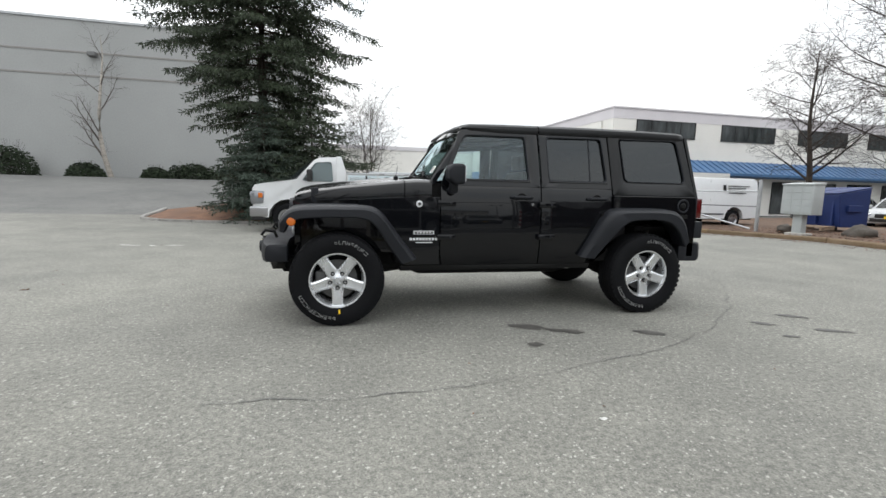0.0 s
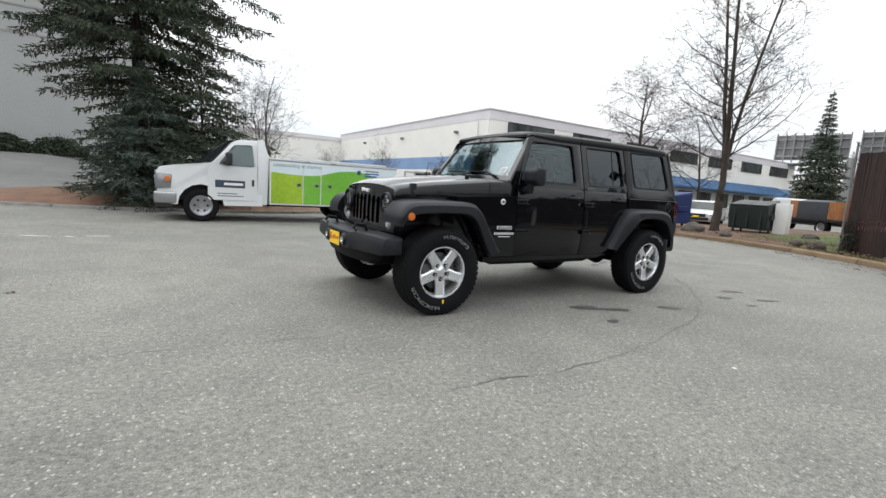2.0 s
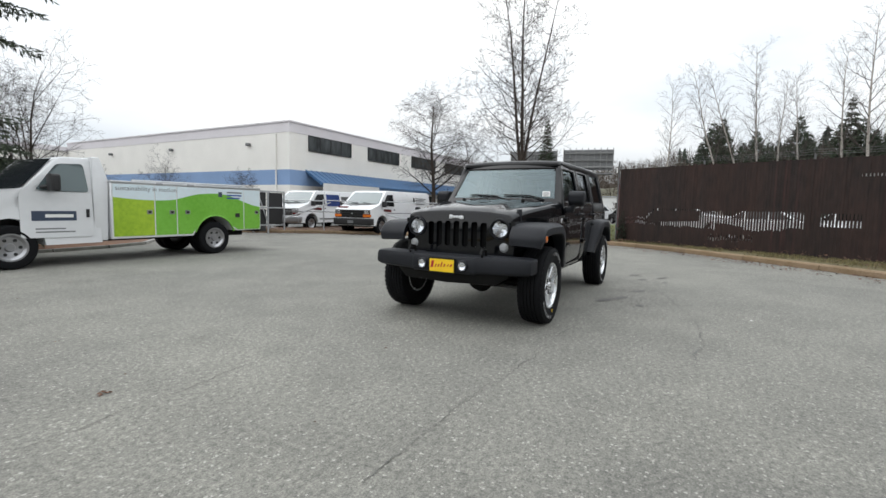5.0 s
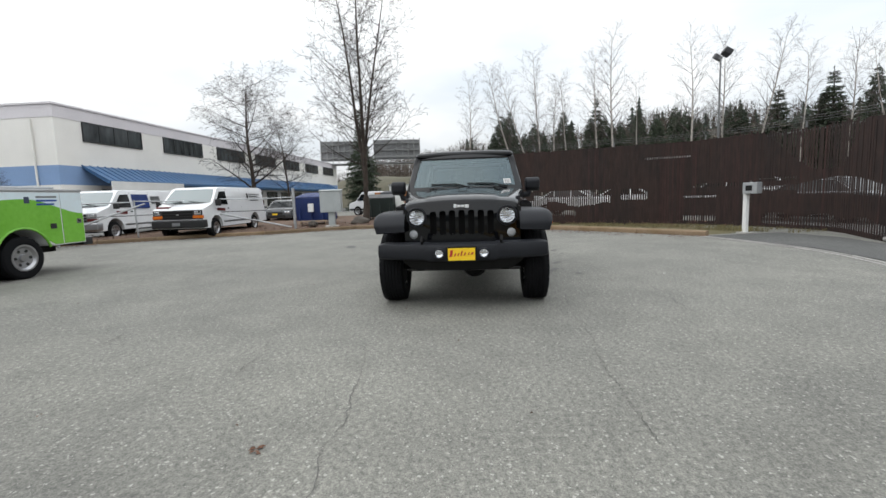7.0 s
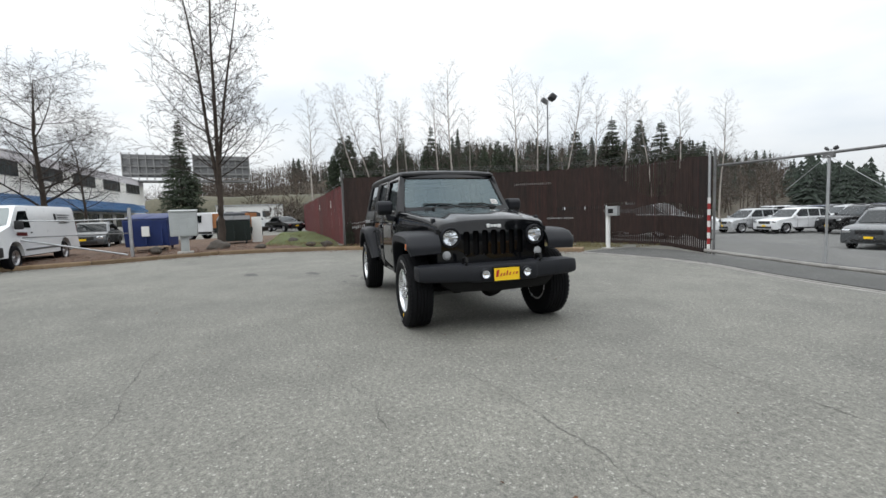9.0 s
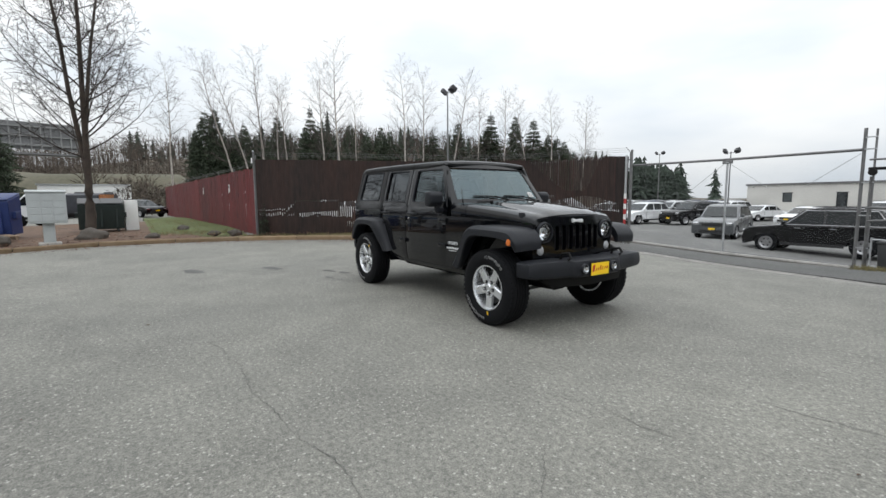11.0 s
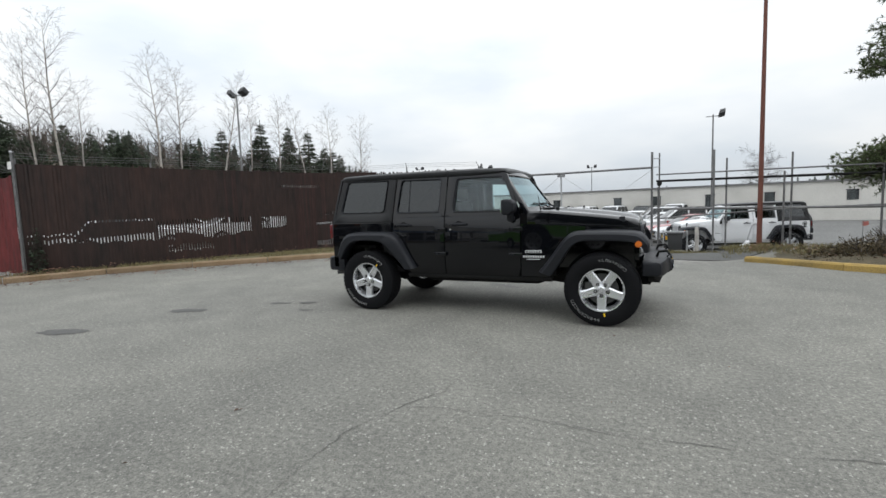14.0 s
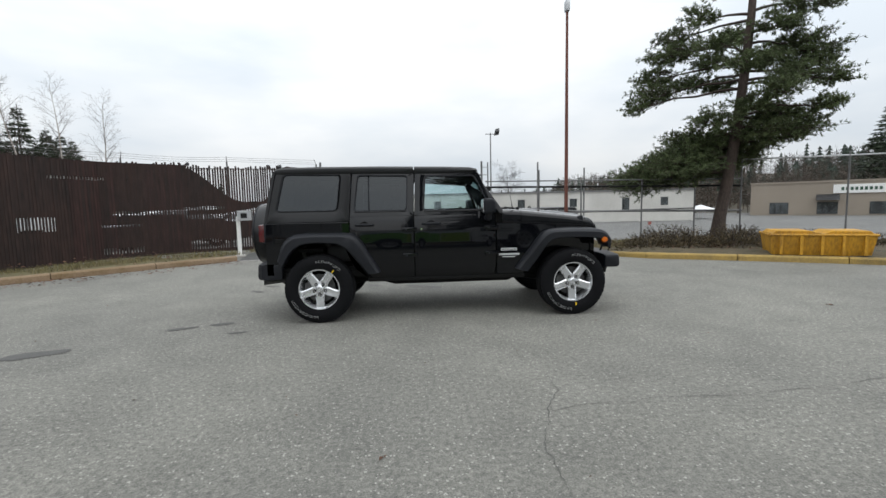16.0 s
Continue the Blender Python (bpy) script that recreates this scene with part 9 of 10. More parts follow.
def pine_tree(m):
    r = random.Random(71)
    VT, FT, VB, FB, VN, FN = [], [], [], [], [], []
    tp = [Vector(p) for p in ((0.0, 0, -0.15), (0.06, -0.03, 0.7), (0.20, -0.10, 1.7), (0.34, -0.17, 3.0), (0.46, -0.24, 4.5), (0.56, -0.30, 6.2), (0.62, -0.32, 8.0), (0.60, -0.3, 9.4), (0.55, -0.3, 10.6))]
    limb(VT, FT, tp, [0.23, 0.165, 0.15, 0.135, 0.12, 0.10, 0.075, 0.045, 0.015], 14)

    def trunk_at(z):
        for a, b in zip(tp, tp[1:]):
            if z <= b.z:
                return a.lerp(b, (z - a.z) / (b.z - a.z))
        return tp[-1]

    def tuft(p, d, size):
        for k in range(8):
            dd = (d * 0.7 + rand_dir(r)).normalized()
            u, v = ring_frame(dd)
            a = r.uniform(0, 3.14)
            ax = (u * math.cos(a) + v * math.sin(a)) * 0.0110
            k0 = len(VN)
            q = p + dd * size * r.uniform(0.7, 1.15)
            VN.extend((p - ax, p + ax, q))
            FN.append((k0, k0 + 1, k0 + 2))

    # pads of needles at the ends of bare limbs: reach to one side, reach across it, height, half width, half depth
    west = Vector((math.cos(radians(147)), math.sin(radians(147)), 0))
    across = Vector((-west.y, west.x, 0))
    pads = [(2.75, 0.2, 2.05, 0.95, 0.50), (2.0, 0.7, 2.25, 0.85, 0.45), (1.3, -0.4, 2.45, 1.0, 0.50), (1.2, 0.9, 2.75, 0.9, 0.45), (0.3, 0.9, 2.8, 0.9, 0.50), (0.2, 1.1, 3.55, 0.9, 0.45),
            (-0.6, 0.4, 3.35, 1.0, 0.45), (-1.5, -0.3, 3.5, 1.0, 0.45), (-2.2, 0.3, 3.7, 0.8, 0.40), (-0.9, 1.0, 4.15, 0.9, 0.40), (0.6, -0.8, 3.9, 0.8, 0.40), (-0.4, -0.9, 4.3, 0.8, 0.38),
            (2.25, 0.1, 5.15, 0.85, 0.38), (2.85, -0.2, 4.75, 0.40, 0.30), (1.25, 0.5, 5.5, 0.75, 0.34), (1.45, 0.3, 6.6, 0.65, 0.42), (1.1, -0.5, 7.4, 0.60, 0.40), (0.4, 1.2, 5.4, 0.6, 0.3),
            (-2.5, 0.4, 5.5, 0.85, 0.36), (-3.3, 0.0, 5.1, 0.55, 0.32), (-1.7, -0.9, 5.1, 0.70, 0.32), (-3.0, -0.3, 4.2, 0.50, 0.30), (-2.0, 0.6, 6.4, 0.95, 0.30), (-1.0, -0.4, 6.8, 0.80, 0.32), (-2.3, -0.2, 7.4, 0.95, 0.34), (2.3, 0.3, 5.75, 0.75, 0.36), (2.0, 0.0, 6.4, 0.65, 0.34), (1.8, 0.4, 7.1, 0.6, 0.34), (1.5, 0.6, 3.5, 0.7, 0.35), (1.9, 1.0, 2.7, 0.8, 0.40), (2.4, 0.8, 2.35, 0.9, 0.45), (1.6, 0.2, 2.7, 1.0, 0.5), (0.7, 1.0, 2.5, 0.9, 0.45), (0.8, 0.9, 3.1, 0.9, 0.45), (0.9, 0.2, 3.2, 0.9, 0.45), (-0.3, 1.2, 3.0, 0.8, 0.40), (-1.6, 0.7, 4.2, 0.9, 0.35), (-2.9, 0.5, 6.0, 0.7, 0.3), (-1.4, 0.3, 5.9, 0.8, 0.3), (0.8, 0.2, 6.1, 0.6, 0.3),
            (0.2, 0.8, 7.0, 0.5, 0.3), (0.6, -1.3, 6.2, 0.7, 0.3), (-0.3, -1.6, 5.5, 0.8, 0.3), (-1.0, -1.7, 4.6, 0.7, 0.3)]
    for k in range(13):
        z = 9.3 + 0.26 * k
        a = k * 2.4
        q = (2.0 - 0.13 * k) * r.uniform(0.5, 1.0)
        pads.append((q * math.cos(a), q * math.sin(a), z, 0.85 - 0.03 * k, 0.34))
    for pad in pads:
        pu, pv, pz, hw, hh = [0.84 * q for q in pad]
        low = pz < 2.7
        pu *= 1.15 if pu > 0 else 0.78 if pu < -1 else 1.0
        off = west * pu - across * pv
        reach = off.length
        o = trunk_at(pz + 0.16 * reach - 0.15)
        c = Vector((0.35, -0.18, pz)) + off
        bp = [o.lerp(c, f) + Vector((0, 0, 0.10 * reach * f * (1 - f))) + rand_dir(r) * 0.05 * min(1, f * 4) for f in (0, 0.2, 0.4, 0.6, 0.8, 1.0)]
        limb(VB, FB, bp, [0.048, 0.040, 0.032, 0.025, 0.018, 0.010], 5)
        hw, hh = hw * 1.18, hh * (1.4 if low else 1.2)
        for j in range(int((210 if low else 105) * hw * hw) + 26):
            d = rand_dir(r)
            rad = r.uniform(0.15, 1.0) ** 0.55 * (1 + 0.55 * noise.noise(d * 2.3 + Vector((pz, pu, 0))))
            e = c + Vector((d.x * hw * rad, d.y * hw * rad, d.z * hh * rad + hh * 0.2))
            q = bp[-1 - r.randrange(3)]
            start = q.lerp(e, 0.45)
            limb(VB, FB, [start, (start + e) / 2 - Vector((0, 0, 0.03)), e], [0.009, 0.006, 0.004], 3)
            way = (e - q).normalized() + Vector((0, 0, 0.5))
            for t in range(6):
                tuft(start.lerp(e, 0.35 + 0.13 * t) + rand_dir(r) * 0.05, way, r.uniform(0.075, 0.125))
    t = thing("pine_tree", "leaning pine with a reddish trunk and ragged needle pads", "tree", m)
    k0 = len(VT)
    part("trunk", mesh_of("trunk", VT + VB, FT + [tuple(i + k0 for i in f) for f in FB], PINEBARK, True), None, t)
    part("crown", mesh_of("crown", VN, FN, PINE_NEEDLE), None, t)


pine_tree(pose(8.45, 6.75, 0.12))


def leafy_mound(name, label, m, seed, rx, ry, rz, count, size, mat, cat="shrub"):
    """A shrub of many small leaves on fine stems, denser at its skin."""
    r = random.Random(seed)
    V, F, VS, FS = [], [], [], []
    for k in range(count):
        d = rand_dir(r)
        d.z = abs(d.z)
        rad = r.uniform(0.35, 1.0) ** 0.5 * (1 + (0.14 if size > 0.1 else 0.55) * noise.noise(d * 3.2 + Vector((seed, 0, 0))))
        p = Vector((d.x * rx * rad, d.y * ry * rad, d.z * rz * rad))
        u, v = ring_frame(rand_dir(r))
        s = size * r.uniform(0.6, 1.3)
        if size < 0.06:
            u = (Vector((d.x, d.y, 0.6)) + rand_dir(r) * 0.9).normalized() * 1.7
            v = u.cross(rand_dir(r)).normalized() * 0.45
        k0 = len(V)
        V.extend((p - u * s * 0.5, p + v * s * 0.35, p + u * s * 0.5, p - v * s * 0.35))
        F.append((k0, k0 + 1, k0 + 2, k0 + 3))
    for k in range(70):
        d = rand_dir(r)
        d.z = abs(d.z) * 1.25 + 0.15
        limb(VS, FS, [Vector((d.x * rx * 0.1, d.y * ry * 0.1, -0.05)), Vector((d.x * rx * 0.8, d.y * ry * 0.8, min(1.2, d.z) * rz))], [0.008, 0.004], 3)
    t = thing(name, label, cat, m)
    part("stem_frame", mesh_of("stem_frame", VS, FS, TWIG), None, t)
    part("foliage", mesh_of("foliage", V, F, mat), None, t)


for k, (x, y, rx, rz) in enumerate(((17.8, -31.0, 1.2, 0.95), (13.6, -31.0, 0.9, 0.8), (11.3, -31.0, 1.8, 1.1), (8.6, -31.0, 1.4, 1.1), (21.8, -30.6, 1.6, 1.9), (24.4, -30.5, 2.2, 2.3))):
    leafy_mound("hedge", "rounded evergreen hedge at the foot of the warehouse wall", pose(x, y, ground_z(x, y)), 80 + k, rx, 0.9, rz, 2600, 0.16, HEDGE, "hedge")
for k, (x, y, rx, rz) in enumerate(((5.5, 5.0, 0.9, 0.34), (6.5, 4.9, 1.0, 0.46), (7.5, 4.7, 1.1, 0.50), (8.2, 5.5, 1.0, 0.46), (6.4, 5.8, 1.0, 0.50), (9.3, 4.5, 1.1, 0.40), (10.6, 3.8, 1.0, 0.32))):
    leafy_mound("low_shrub", "low straggly shrub of brown and olive leaves on the verge", pose(x, y, 0.08), 90 + k, rx, 0.75, rz, 2300, 0.055, SHRUB)
leafy_mound("ivy_clump", "small clump of green ivy at the fence corner", pose(-11.45, -0.15, 0.1), 99, 0.16, 0.16, 0.9, 260, 0.07, HEDGE, "plant")


# ---- hills and distant woods ----
RIDGE = ((-60, 8), (-20, 10), (10, 14), (30, 12), (40, 11), (48, 9), (56, 10), (66, 7.5), (70, 6.5), (74, 4.0), (80, 2.6), (88, 1.6), (92, 0.8), (105, 0.8), (114, 0.5), (117, 1.5), (120, 5.5), (123, 7.5), (128, 10), (135, 15), (150, 20), (157, 21), (165, 18), (174, 16), (180, 15), (186, 12), (200, 7), (215, 5), (300, 5))


def ridge(a):
    for (a0, h0), (a1, h1) in zip(RIDGE, RIDGE[1:]):
        if a <= a1:
            return h0 + (h1 - h0) * sstep(0, 1, (a - a0) / (a1 - a0))
    return 5


V, F = [], []
azs = list(range(-60, 301, 3))
rs = (78, 90, 105, 120, 135, 150, 170, 200, 260, 400)
for a in azs:
    for q in rs:
        x, y = q * math.cos(radians(a)), q * math.sin(radians(a))
        h = ridge(a) * sstep(78, 165, q) * (1 + 0.12 * noise.noise(Vector((x * 0.03, y * 0.03, 0)))) - 0.9 + (0.3 if q > 80 else -0.6)
        V.append((x, y, h))
for i in range(len(azs) - 1):
    for j in range(len(rs) - 1):
        k = i * len(rs) + j
        F.append((k, k + 1, k + len(rs) + 1, k + len(rs)))
tagged(new("backdrop_hills", mesh_of("backdrop_hills", V, F, HILLSOIL, True)), "low wooded hills closing the horizon", "hill", kind="structure")


def hill_z(x, y):
    q = math.hypot(x, y)
    return ridge(math.degrees(math.atan2(y, x)) % 360 if math.degrees(math.atan2(y, x)) % 360 <= 300 else math.degrees(math.atan2(y, x))) * sstep(78, 165, q) - 1.0


def far_woods(name, label, mat, seed, spots, kind):
    r = random.Random(seed)
    V, F = [], []
    for a0, a1, r0, r1, n, h0, h1 in spots:
        for k in range(n):
            a, q = radians(r.uniform(a0, a1)), r.uniform(r0, r1)
            x, y = q * math.cos(a), q * math.sin(a)
            z = hill_z(x, y) if q > 78 else ground_z(x, y)
            h = r.uniform(h0, h1)
            if kind == "fir":
                layers = 11
                h *= 0.45 + 1.0 * max(0, 0.5 + 1.2 * noise.noise(Vector((x * 0.06, y * 0.06, seed))))
                w = h * r.uniform(0.20, 0.34)
                for i in range(layers):
                    t = i / layers
                    zc = z + h * (0.04 + 0.92 * t)
                    rad = w * (1 - t) ** 0.8 * r.uniform(0.65, 1.3) + 0.10
                    ox, oy = r.uniform(-0.12, 0.12) * rad, r.uniform(-0.12, 0.12) * rad
                    k0 = len(V)
                    V.append((x, y, zc + h * 0.09))
                    sd = 8
                    off = r.random() * 3
                    for j in range(sd * 2):
                        b = off + math.pi * j / sd
                        rr = rad * (r.uniform(0.6, 1.35) if j % 2 == 0 else r.uniform(0.3, 0.6))
                        V.append((x + ox + rr * math.cos(b), y + oy + rr * math.sin(b), zc - (rad * r.uniform(-0.05, 0.35) if j % 2 == 0 else 0)))
                    for j in range(sd * 2):
                        F.append((k0, k0 + 1 + j, k0 + 1 + (j + 1) % (sd * 2)))
            else:
                base = Vector((x, y, z - 0.2))
                tip = base + Vector((r.uniform(-0.6, 0.6), r.uniform(-0.6, 0.6), h))
                limb(V, F, [base, tip], [h * 0.012 + 0.03, 0.02], 3)
                wide = h * r.uniform(0.22, 0.34)
                for j in range(64):
                    d = rand_dir(r)
                    rad = r.uniform(0.2, 1.0) ** 0.5
                    p = base + Vector((d.x * wide * rad, d.y * wide * rad, h * (0.58 + 0.40 * d.z * rad)))
                    d = (Vector((d.x, d.y, 0.5 + d.z * 0.5)) + rand_dir(r) * 0.6).normalized()
                    ax = d.cross(rand_dir(r)).normalized() * r.uniform(0.03, 0.10)
                    e = p + d * h * r.uniform(0.08, 0.17)
                    k0 = len(V)
                    V.extend((p - ax * 0.85, p + ax * 0.85, e))
                    F.append((k0, k0 + 1, k0 + 2))
    return tagged(new(name, mesh_of(name, V, F, mat)), label, "trees", kind="stuff")


far_woods("distant_firs", "dark distant fir wood along the hills", FARFIR, 201, ((117.0, 122.5, 100, 150, 230, 4, 7.5), (113.4, 113.8, 105, 112, 2, 5, 6), (122, 131, 110, 165, 90, 4, 7), (131, 160, 125, 172, 100, 4, 8), (160, 182, 130, 172, 40, 4, 9), (36, 58, 95, 150, 110, 4, 7.5), (10, 36, 85, 150, 90, 9, 15), (52, 70, 115, 165, 60, 3, 5), (70, 89, 115, 165, 70, 2.5, 3.8), (-60, 10, 90, 150, 60, 9, 15), (205, 300, 130, 160, 40, 3, 5)), "fir")
far_woods("distant_bare_woods", "brown leafless distant woods on the hillside", FARWOOD, 202, ((124, 194, 85, 172, 1350, 5.0, 9), (36, 56, 90, 150, 320, 4, 7), (160, 188, 60, 90, 130, 3.5, 6), (186, 204, 92, 140, 150, 4, 7), (56, 72, 110, 165, 220, 3.5, 5.5), (72, 88, 120, 165, 90, 2.5, 3.5), (40, 60, 75, 110, 150, 3.5, 5.5), (20, 40, 75, 110, 80, 5, 9), (174, 186, 42, 70, 60, 2.5, 4)), "bare")


# ---- litter, grass, stones ----
def scatter_leaves():
    r = random.Random(301)
    V, F = [], []

    def leaf(x, y, z, s):
        a = r.uniform(0, 6.28)
        u = Vector((math.cos(a), math.sin(a), r.uniform(-0.25, 0.25))) * s
        v = Vector((-math.sin(a), math.cos(a), r.uniform(-0.25, 0.25))) * s * 0.6
        p = Vector((x, y, z + 0.012))
        k = len(V)
        V.extend((p - u, p + v, p + u, p - v + Vector((0, 0, s * 0.3))))
        F.append((k, k + 1, k + 2, k + 3))
    pts = inset(kw, 0.6)
    for k in range(5200):
        i = r.randrange(len(pts) - 1)
        p = pts[i].lerp(pts[i + 1], r.random())
        n = inset(kw, 1.6)[min(i, len(pts) - 1)] - pts[i]
        t = r.random() ** 1.6 * 3.2 - 0.45
        q = p + n * t
        north = q.y > 0.2
        if north and r.random() < 0.75:
            continue
        z = ground_z(q.x, q.y) + (0.16 if t > 0 else 0.13)
        leaf(q.x, q.y, z, r.uniform(0.02, 0.045))
    for k in range(2600):
        i = r.randrange(len(kw) - 1)
        p = kw[i].lerp(kw[i + 1], r.random())
        d = (kw[i + 1] - kw[i]).normalized()
        q = p - Vector((-d.y, d.x, 0)) * (r.random() ** 2.2 * 0.9 + 0.02)
        leaf(q.x, q.y, ground_z(q.x, q.y), r.uniform(0.015, 0.035))
    for k in range(700):
        i = r.randrange(4)
        p = ke[i].lerp(ke[i + 1], r.random())
        leaf(p.x + r.uniform(0, 1.2), p.y + r.uniform(0.2, 2.6), 0.2, r.uniform(0.02, 0.04))
    tagged(new("dead_leaf_litter", mesh_of("dead_leaf_litter", V, F, LEAF)), "scattered brown dead leaves on verge and kerb", "leaves", kind="stuff")


scatter_leaves()


def grass_blades():
    r = random.Random(302)
    V, F = [], []

    def blade(x, y, z, h):
        a = r.uniform(0, 6.28)
        u = Vector((math.cos(a), math.sin(a), 0)) * 0.005
        p = Vector((x, y, z - 0.01))
        b = Vector((r.uniform(-1, 1), r.uniform(-1, 1), 0)) * h * 0.5
        k = len(V)
        V.extend((p - u, p + u, p + b * 0.4 + Vector((0, 0, h * 0.6)) + u * 0.7, p + b + Vector((0, 0, h)), p + b * 0.4 + Vector((0, 0, h * 0.6)) - u * 0.7))
        F.append((k, k + 1, k + 2, k + 3, k + 4))
    for k in range(15000):
        i = r.randrange(len(north) - 1)
        f = r.random()
        a, b = north[i].lerp(north[i + 1], f), outer[i].lerp(outer[i + 1], f)
        t = r.random() ** 0.7
        p = a.lerp(b, t)
        if noise.noise(Vector((p.x * 1.1, p.y * 1.1, 3))) < -0.12:
            continue
        blade(p.x, p.y, ground_z(p.x, p.y) + 0.125 - 0.20 * t, r.uniform(0.04, 0.14))
    for k in range(5000):
        x, y = r.uniform(-26, -11.9), r.uniform(-3.3, -0.6)
        blade(x, y, ground_z(x, y) + 0.18, r.uniform(0.03, 0.09))
    for k in range(3500):
        x = r.uniform(2.2, 6.0)
        y = 8.6 - 0.33 * (x - 2) - r.uniform(0, 2.2) * (1 if x > 3.4 else 0.5)
        blade(x, y, ground_z(x, y) + (0.12 if x > 3.5 else 0.0), r.uniform(0.04, 0.14))
    tagged(new("grass_tufts", mesh_of("grass_tufts", V, F, BLADE)), "rough tufts of winter grass along the verges", "grass", kind="stuff")


grass_blades()


def boulder(x, y, z, s, seed, label):
    bm = bmesh.new()
    bmesh.ops.create_icosphere(bm, subdivisions=3, radius=1)
    for v in bm.verts:
        k = 1 + 0.35 * noise.noise(v.co * 1.3 + Vector((seed, 0, 0))) + 0.08 * noise.noise(v.co * 5 + Vector((seed, 0, 0)))
        v.co = Vector((v.co.x * s * 1.4 * k, v.co.y * s * k, v.co.z * s * 0.75 * k))
    me = bpy.data.meshes.new("boulder")
    smooth(bm, 60).to_mesh(me)
    bm.free()
    me.materials.append(STONE)
    ob = tagged(new("boulder", me), label, "stone", "boulders on the verge")
    ob.matrix_basis = pose(x, y, z, 0, 0, seed * 40)


for k, (x, y, s) in enumerate(((-12.9, -5.0, 0.36), (-12.4, -1.6, 0.14), (-12.0, -1.0, 0.17), (-15.3, -2.3, 0.22), (-12.6, -7.0, 0.20), (-11.95, -3.4, 0.15))):
    boulder(x, y, 0.18, s, k + 1, "rough grey-brown boulder lying on the leafy verge")

# mulch island below the spruces
IS = [(8.4, -16.8), (8.2, -13.8), (7.4, -12.5), (6.2, -11.9), (4.6, -11.5), (2.6, -11.3), (0.2, -11.4), (-1.8, -12.4), (-2.6, -14.6), (-2.2, -17.5)]
ring = arc_points(IS, 0.6)
cx, cy = 3.2, -15.6
V, F = [], []
for i, p in enumerate(ring):
    for j in range(9):
        t = j / 8
        q = p.lerp(Vector((cx, cy, 0)), t)
        z = ground_z(q.x, q.y) + 0.06 + 0.40 * sstep(0, 0.6, t) + 0.06 * noise.noise(Vector((q.x * 1.2, q.y * 1.2, 0)))
        V.append((q.x, q.y, z if j else ground_z(q.x, q.y) + 0.01))
for i in range(len(ring) - 1):
    for j in range(8):
        k = i * 9 + j
        F.append((k, k + 9, k + 10, k + 1))
tagged(new("mulch_bed", mesh_of("mulch_bed", V, F, MULCH, True)), "mounded bed of reddish bark mulch under the spruces", "ground", kind="structure")
kerb_line("island_kerb", IS, 0.15, 0.08, GUTTER, "low worn concrete kerb round the mulch bed", 1.2, outward=-1)


# ---- marks on the asphalt ----
def ribbon(name, pts, width, mat, label, seed, z=0.004, cat="crack"):
    r = random.Random(seed)
    p = [Vector((*q, 0)) for q in pts]
    fine = []
    for a, b in zip(p, p[1:]):
        n = max(2, int((b - a).length / 0.025))
        fine += [a.lerp(b, i / n) for i in range(n)]
    fine.append(p[-1])
    V, F = [], []
    for i, q in enumerate(fine):
        d = (fine[min(i + 1, len(fine) - 1)] - fine[max(i - 1, 0)]).normalized()
        nrm = Vector((-d.y, d.x, 0))
        w = width * max(0.30, 0.55 + 1.2 * noise.noise(Vector((q.x * 3, q.y * 3, seed)))) * sstep(0, 3, min(i, len(fine) - 1 - i) + 0.4)
        off = (nrm * 0.06 * noise.noise(Vector((q.x * 3.0, q.y * 3.0, seed + 7))) + nrm * 0.025 * noise.noise(Vector((q.x * 17, q.y * 17, seed)))) * (1 if width < 0.02 else 0.3)
        zz = ground_z(q.x, q.y) + z
        V += [q + off - nrm * w / 2 + Vector((0, 0, zz)), q + off + nrm * w / 2 + Vector((0, 0, zz))]
    for i in range(len(fine) - 1):
        F.append((2 * i, 2 * i + 1, 2 * i + 3, 2 * i + 2))
    return tagged(new(name, mesh_of(name, V, F, mat)), label, cat, "marks on the asphalt", "structure")


for k, pts in enumerate((((4.6, 0.98), (4.0, 1.0), (3.5, 1.0), (2.9, 1.08), (2.06, 1.07), (1.4, 1.12)), ((3.0, -0.75), (3.62, -0.66), (4.23, -0.57), (4.8, -0.56), (5.4, -0.5)), ((0.45, -1.7), (0.55, -2.4), (0.63, -3.03), (0.35, -3.57), (0.31, -4.11), (0.4, -4.9)), ((0.45, -3.3), (1.1, -3.25), (1.85, -3.22), (2.41, -3.17), (3.2, -3.08), (4.4, -3.2)), ((0.5, -1.86), (0.93, -2.37), (1.3, -3.2)), ((3.78, -2.56), (3.66, -2.37), (3.48, -2.16), (3.03, -2.07)), ((-0.05, -2.05), (1.82, -1.89), (2.74, -1.73), (3.27, -1.53), (4.22, -1.44)))):
    ribbon("asphalt_crack", pts, 0.0065 if k < 4 else 0.0040, CRACKM, "thin dark winding crack in the asphalt", 400 + k)
TYREMARK = material("tyre_scuff", (0.118, 0.116, 0.110), 0.9, var=0.3, scale=9, fine=70)
ribbon("tyre_mark", [(-3.99, -1.14), (-3.6, -0.4), (-3.32, 0.03), (-2.95, 0.45), (-2.58, 0.82), (-1.88, 1.37), (-1.13, 1.78), (0.02, 2.10), (0.69, 2.25), (1.35, 2.27), (2.2, 2.2)], 0.012, TYREMARK, "curved dark scuff line on the asphalt", 420, cat="mark")


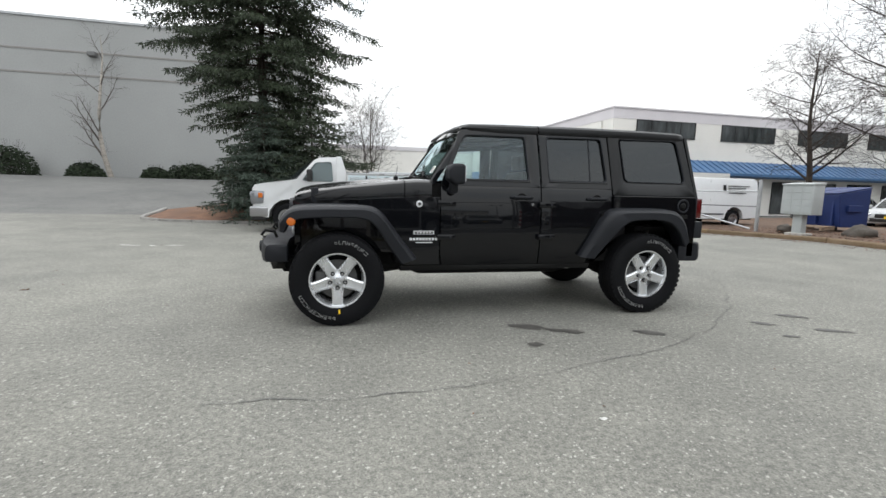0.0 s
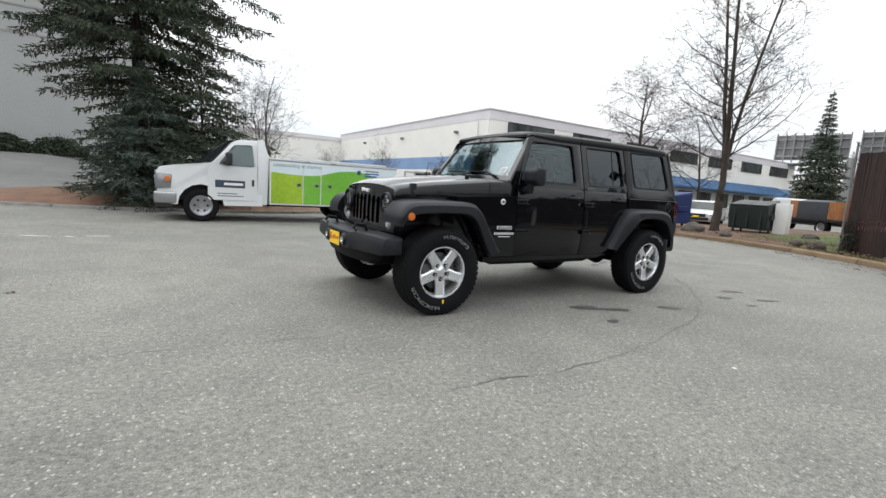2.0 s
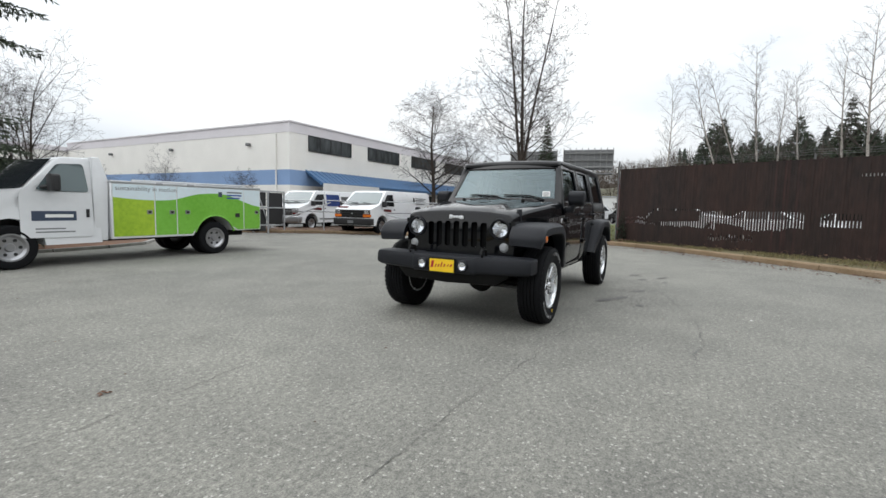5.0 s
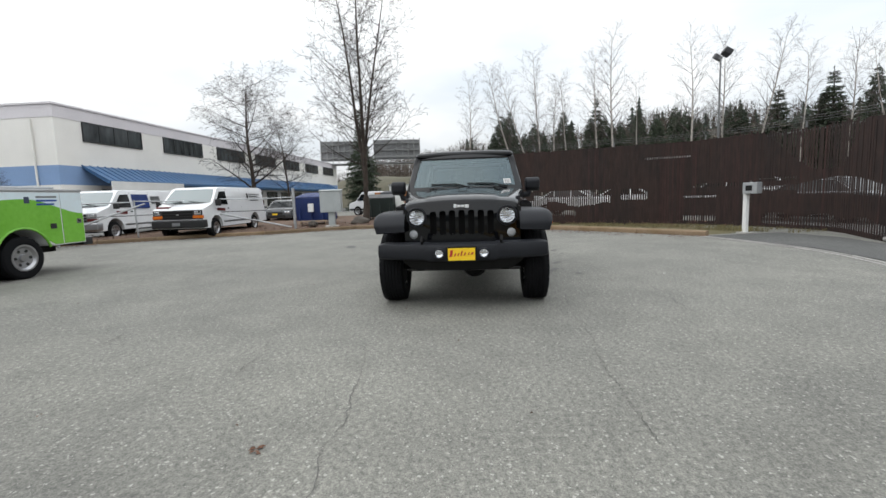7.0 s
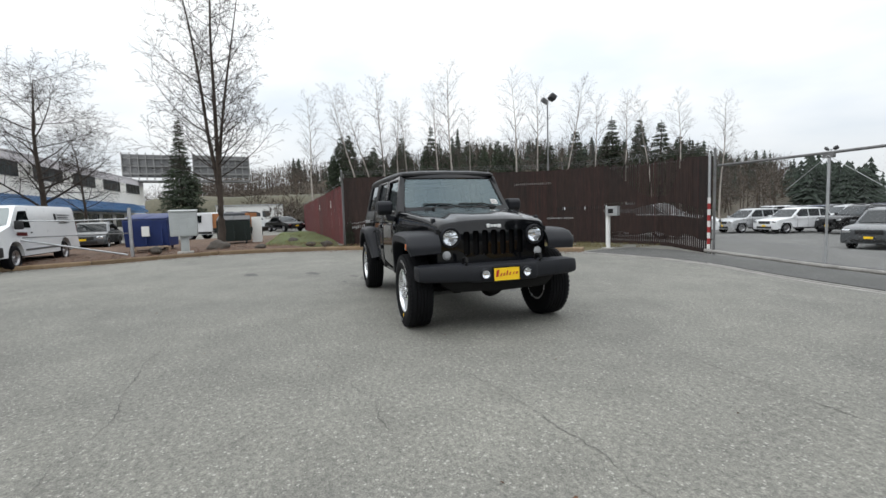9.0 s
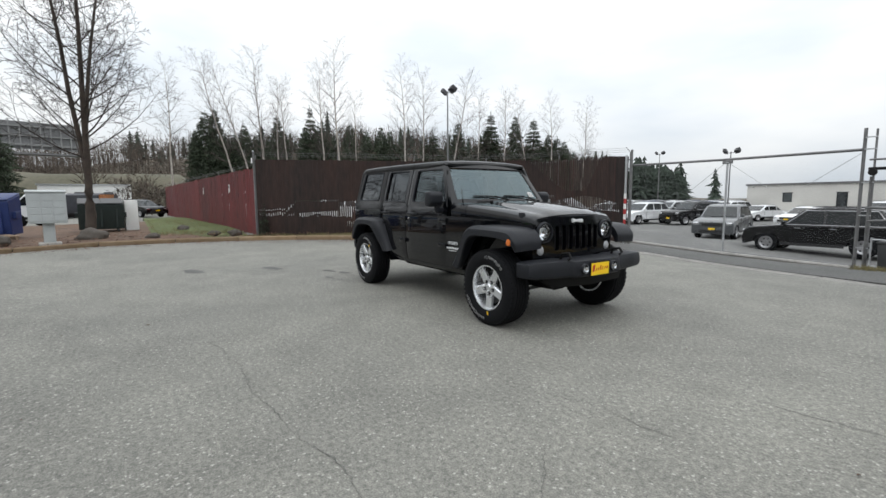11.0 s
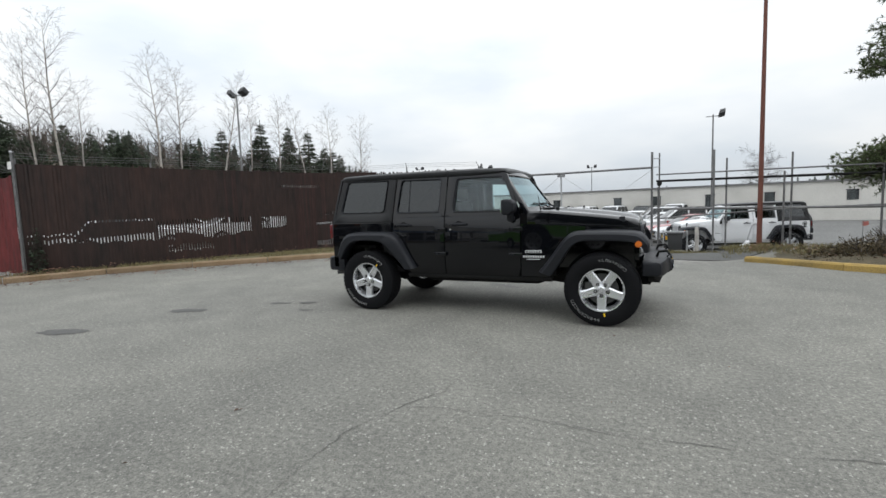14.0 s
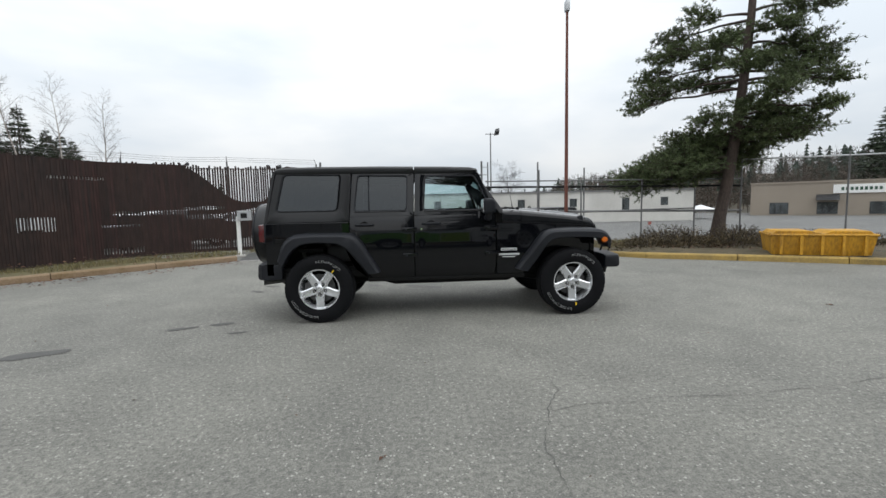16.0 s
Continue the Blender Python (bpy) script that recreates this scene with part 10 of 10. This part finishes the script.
def blot(name, x, y, rx, ry, seed, mat, label, turn=0.0, z=0.005, cat="stain"):
    V, F = [(x, y, ground_z(x, y) + z)], []
    n = 40
    for i in range(n):
        a = 2 * math.pi * i / n
        k = 1 + 0.45 * noise.noise(Vector((math.cos(a) * 1.5, math.sin(a) * 1.5, seed))) + 0.15 * noise.noise(Vector((math.cos(a) * 5, math.sin(a) * 5, seed)))
        u, v = rx * k * math.cos(a), ry * k * math.sin(a)
        V.append((x + u * math.cos(turn) - v * math.sin(turn), y + u * math.sin(turn) + v * math.cos(turn), ground_z(x, y) + z))
    for i in range(n):
        F.append((0, 1 + i, 1 + (i + 1) % n))
    return tagged(new(name, mesh_of(name, V, F, mat)), label, cat, "marks on the asphalt", "structure")


for k, (x, y, rx, ry, tn) in enumerate(((-0.13, 1.17, 0.15, 0.07, 2.7), (-0.40, 1.33, 0.17, 0.05, 2.7), (0.0, 1.60, 0.06, 0.05, 0), (-1.10, 1.49, 0.14, 0.05, 2.6), (-2.37, 1.41, 0.09, 0.04, 2.4), (-2.91, 1.24, 0.12, 0.05, 2.6), (-2.80, 1.70, 0.16, 0.04, 2.7), (-2.26, 1.77, 0.07, 0.03, 2.6))):
    blot("damp_stain", x, y, rx, ry, 500 + k, OILM, "dark damp stain on the asphalt", tn)
FAINT = material("faint_stain", (0.075, 0.073, 0.069), 0.75, var=0.25, scale=8, fine=60)
for k, (x, y, rx, ry, tn) in enumerate(((-3.95, -1.72, 0.30, 0.10, 0.4), (-3.01, -0.96, 0.15, 0.05, 0.4), (-2.61, -0.80, 0.15, 0.05, 0.3), (-2.3, -1.2, 0.10, 0.04, 0.2), (-4.4, -3.0, 0.3, 0.12, 0.3))):
    blot("faint_stain", x, y, rx, ry, 520 + k, FAINT, "faint darker stain on the asphalt", tn)
for k, (a, b) in enumerate((((5.42, -4.86), (4.98, -4.70)), ((4.86, -4.74), (4.70, -4.62)), ((4.62, -4.72), (4.24, -4.72)))):
    ribbon("paint_dash", (a, b), 0.055, ROADPAINT, "worn white paint dash on the asphalt", 540 + k, cat="marking")
blot("white_paint_spot", 0.14, 2.74, 0.022, 0.016, 560, ROADPAINT, "small white paint fleck on the asphalt", cat="mark")


def debris():
    r = random.Random(601)
    V, F = [], []
    spots = [(4.69 + r.uniform(-0.04, 0.04), -0.89 + r.uniform(-0.03, 0.03), r.uniform(0.012, 0.022)) for k in range(9)] + [(-0.57, -3.8, 0.02), (-0.55, -3.78, 0.014), (-2.36, -2.89, 0.016), (0.06, 2.62, 0.012), (-0.6, -4.5, 0.016)] + [(r.uniform(-8, 8), r.uniform(-10, 6), r.uniform(0.006, 0.016)) for k in range(150)]
    for x, y, s in spots:
        k = len(V)
        a = r.uniform(0, 6.28)
        c, n = math.cos(a) * s, math.sin(a) * s
        z = ground_z(x, y) + 0.004
        V.extend(((x - c, y - n, z), (x + n * 0.5, y - c * 0.5, z + s * 0.3), (x + c, y + n, z + 0.002), (x - n * 0.5, y + c * 0.5, z + s * 0.5)))
        F.append((k, k + 1, k + 2, k + 3))
    tagged(new("small_debris", mesh_of("small_debris", V, F, LEAF)), "bits of leaf and twig strewn on the asphalt", "debris", kind="stuff")


debris()
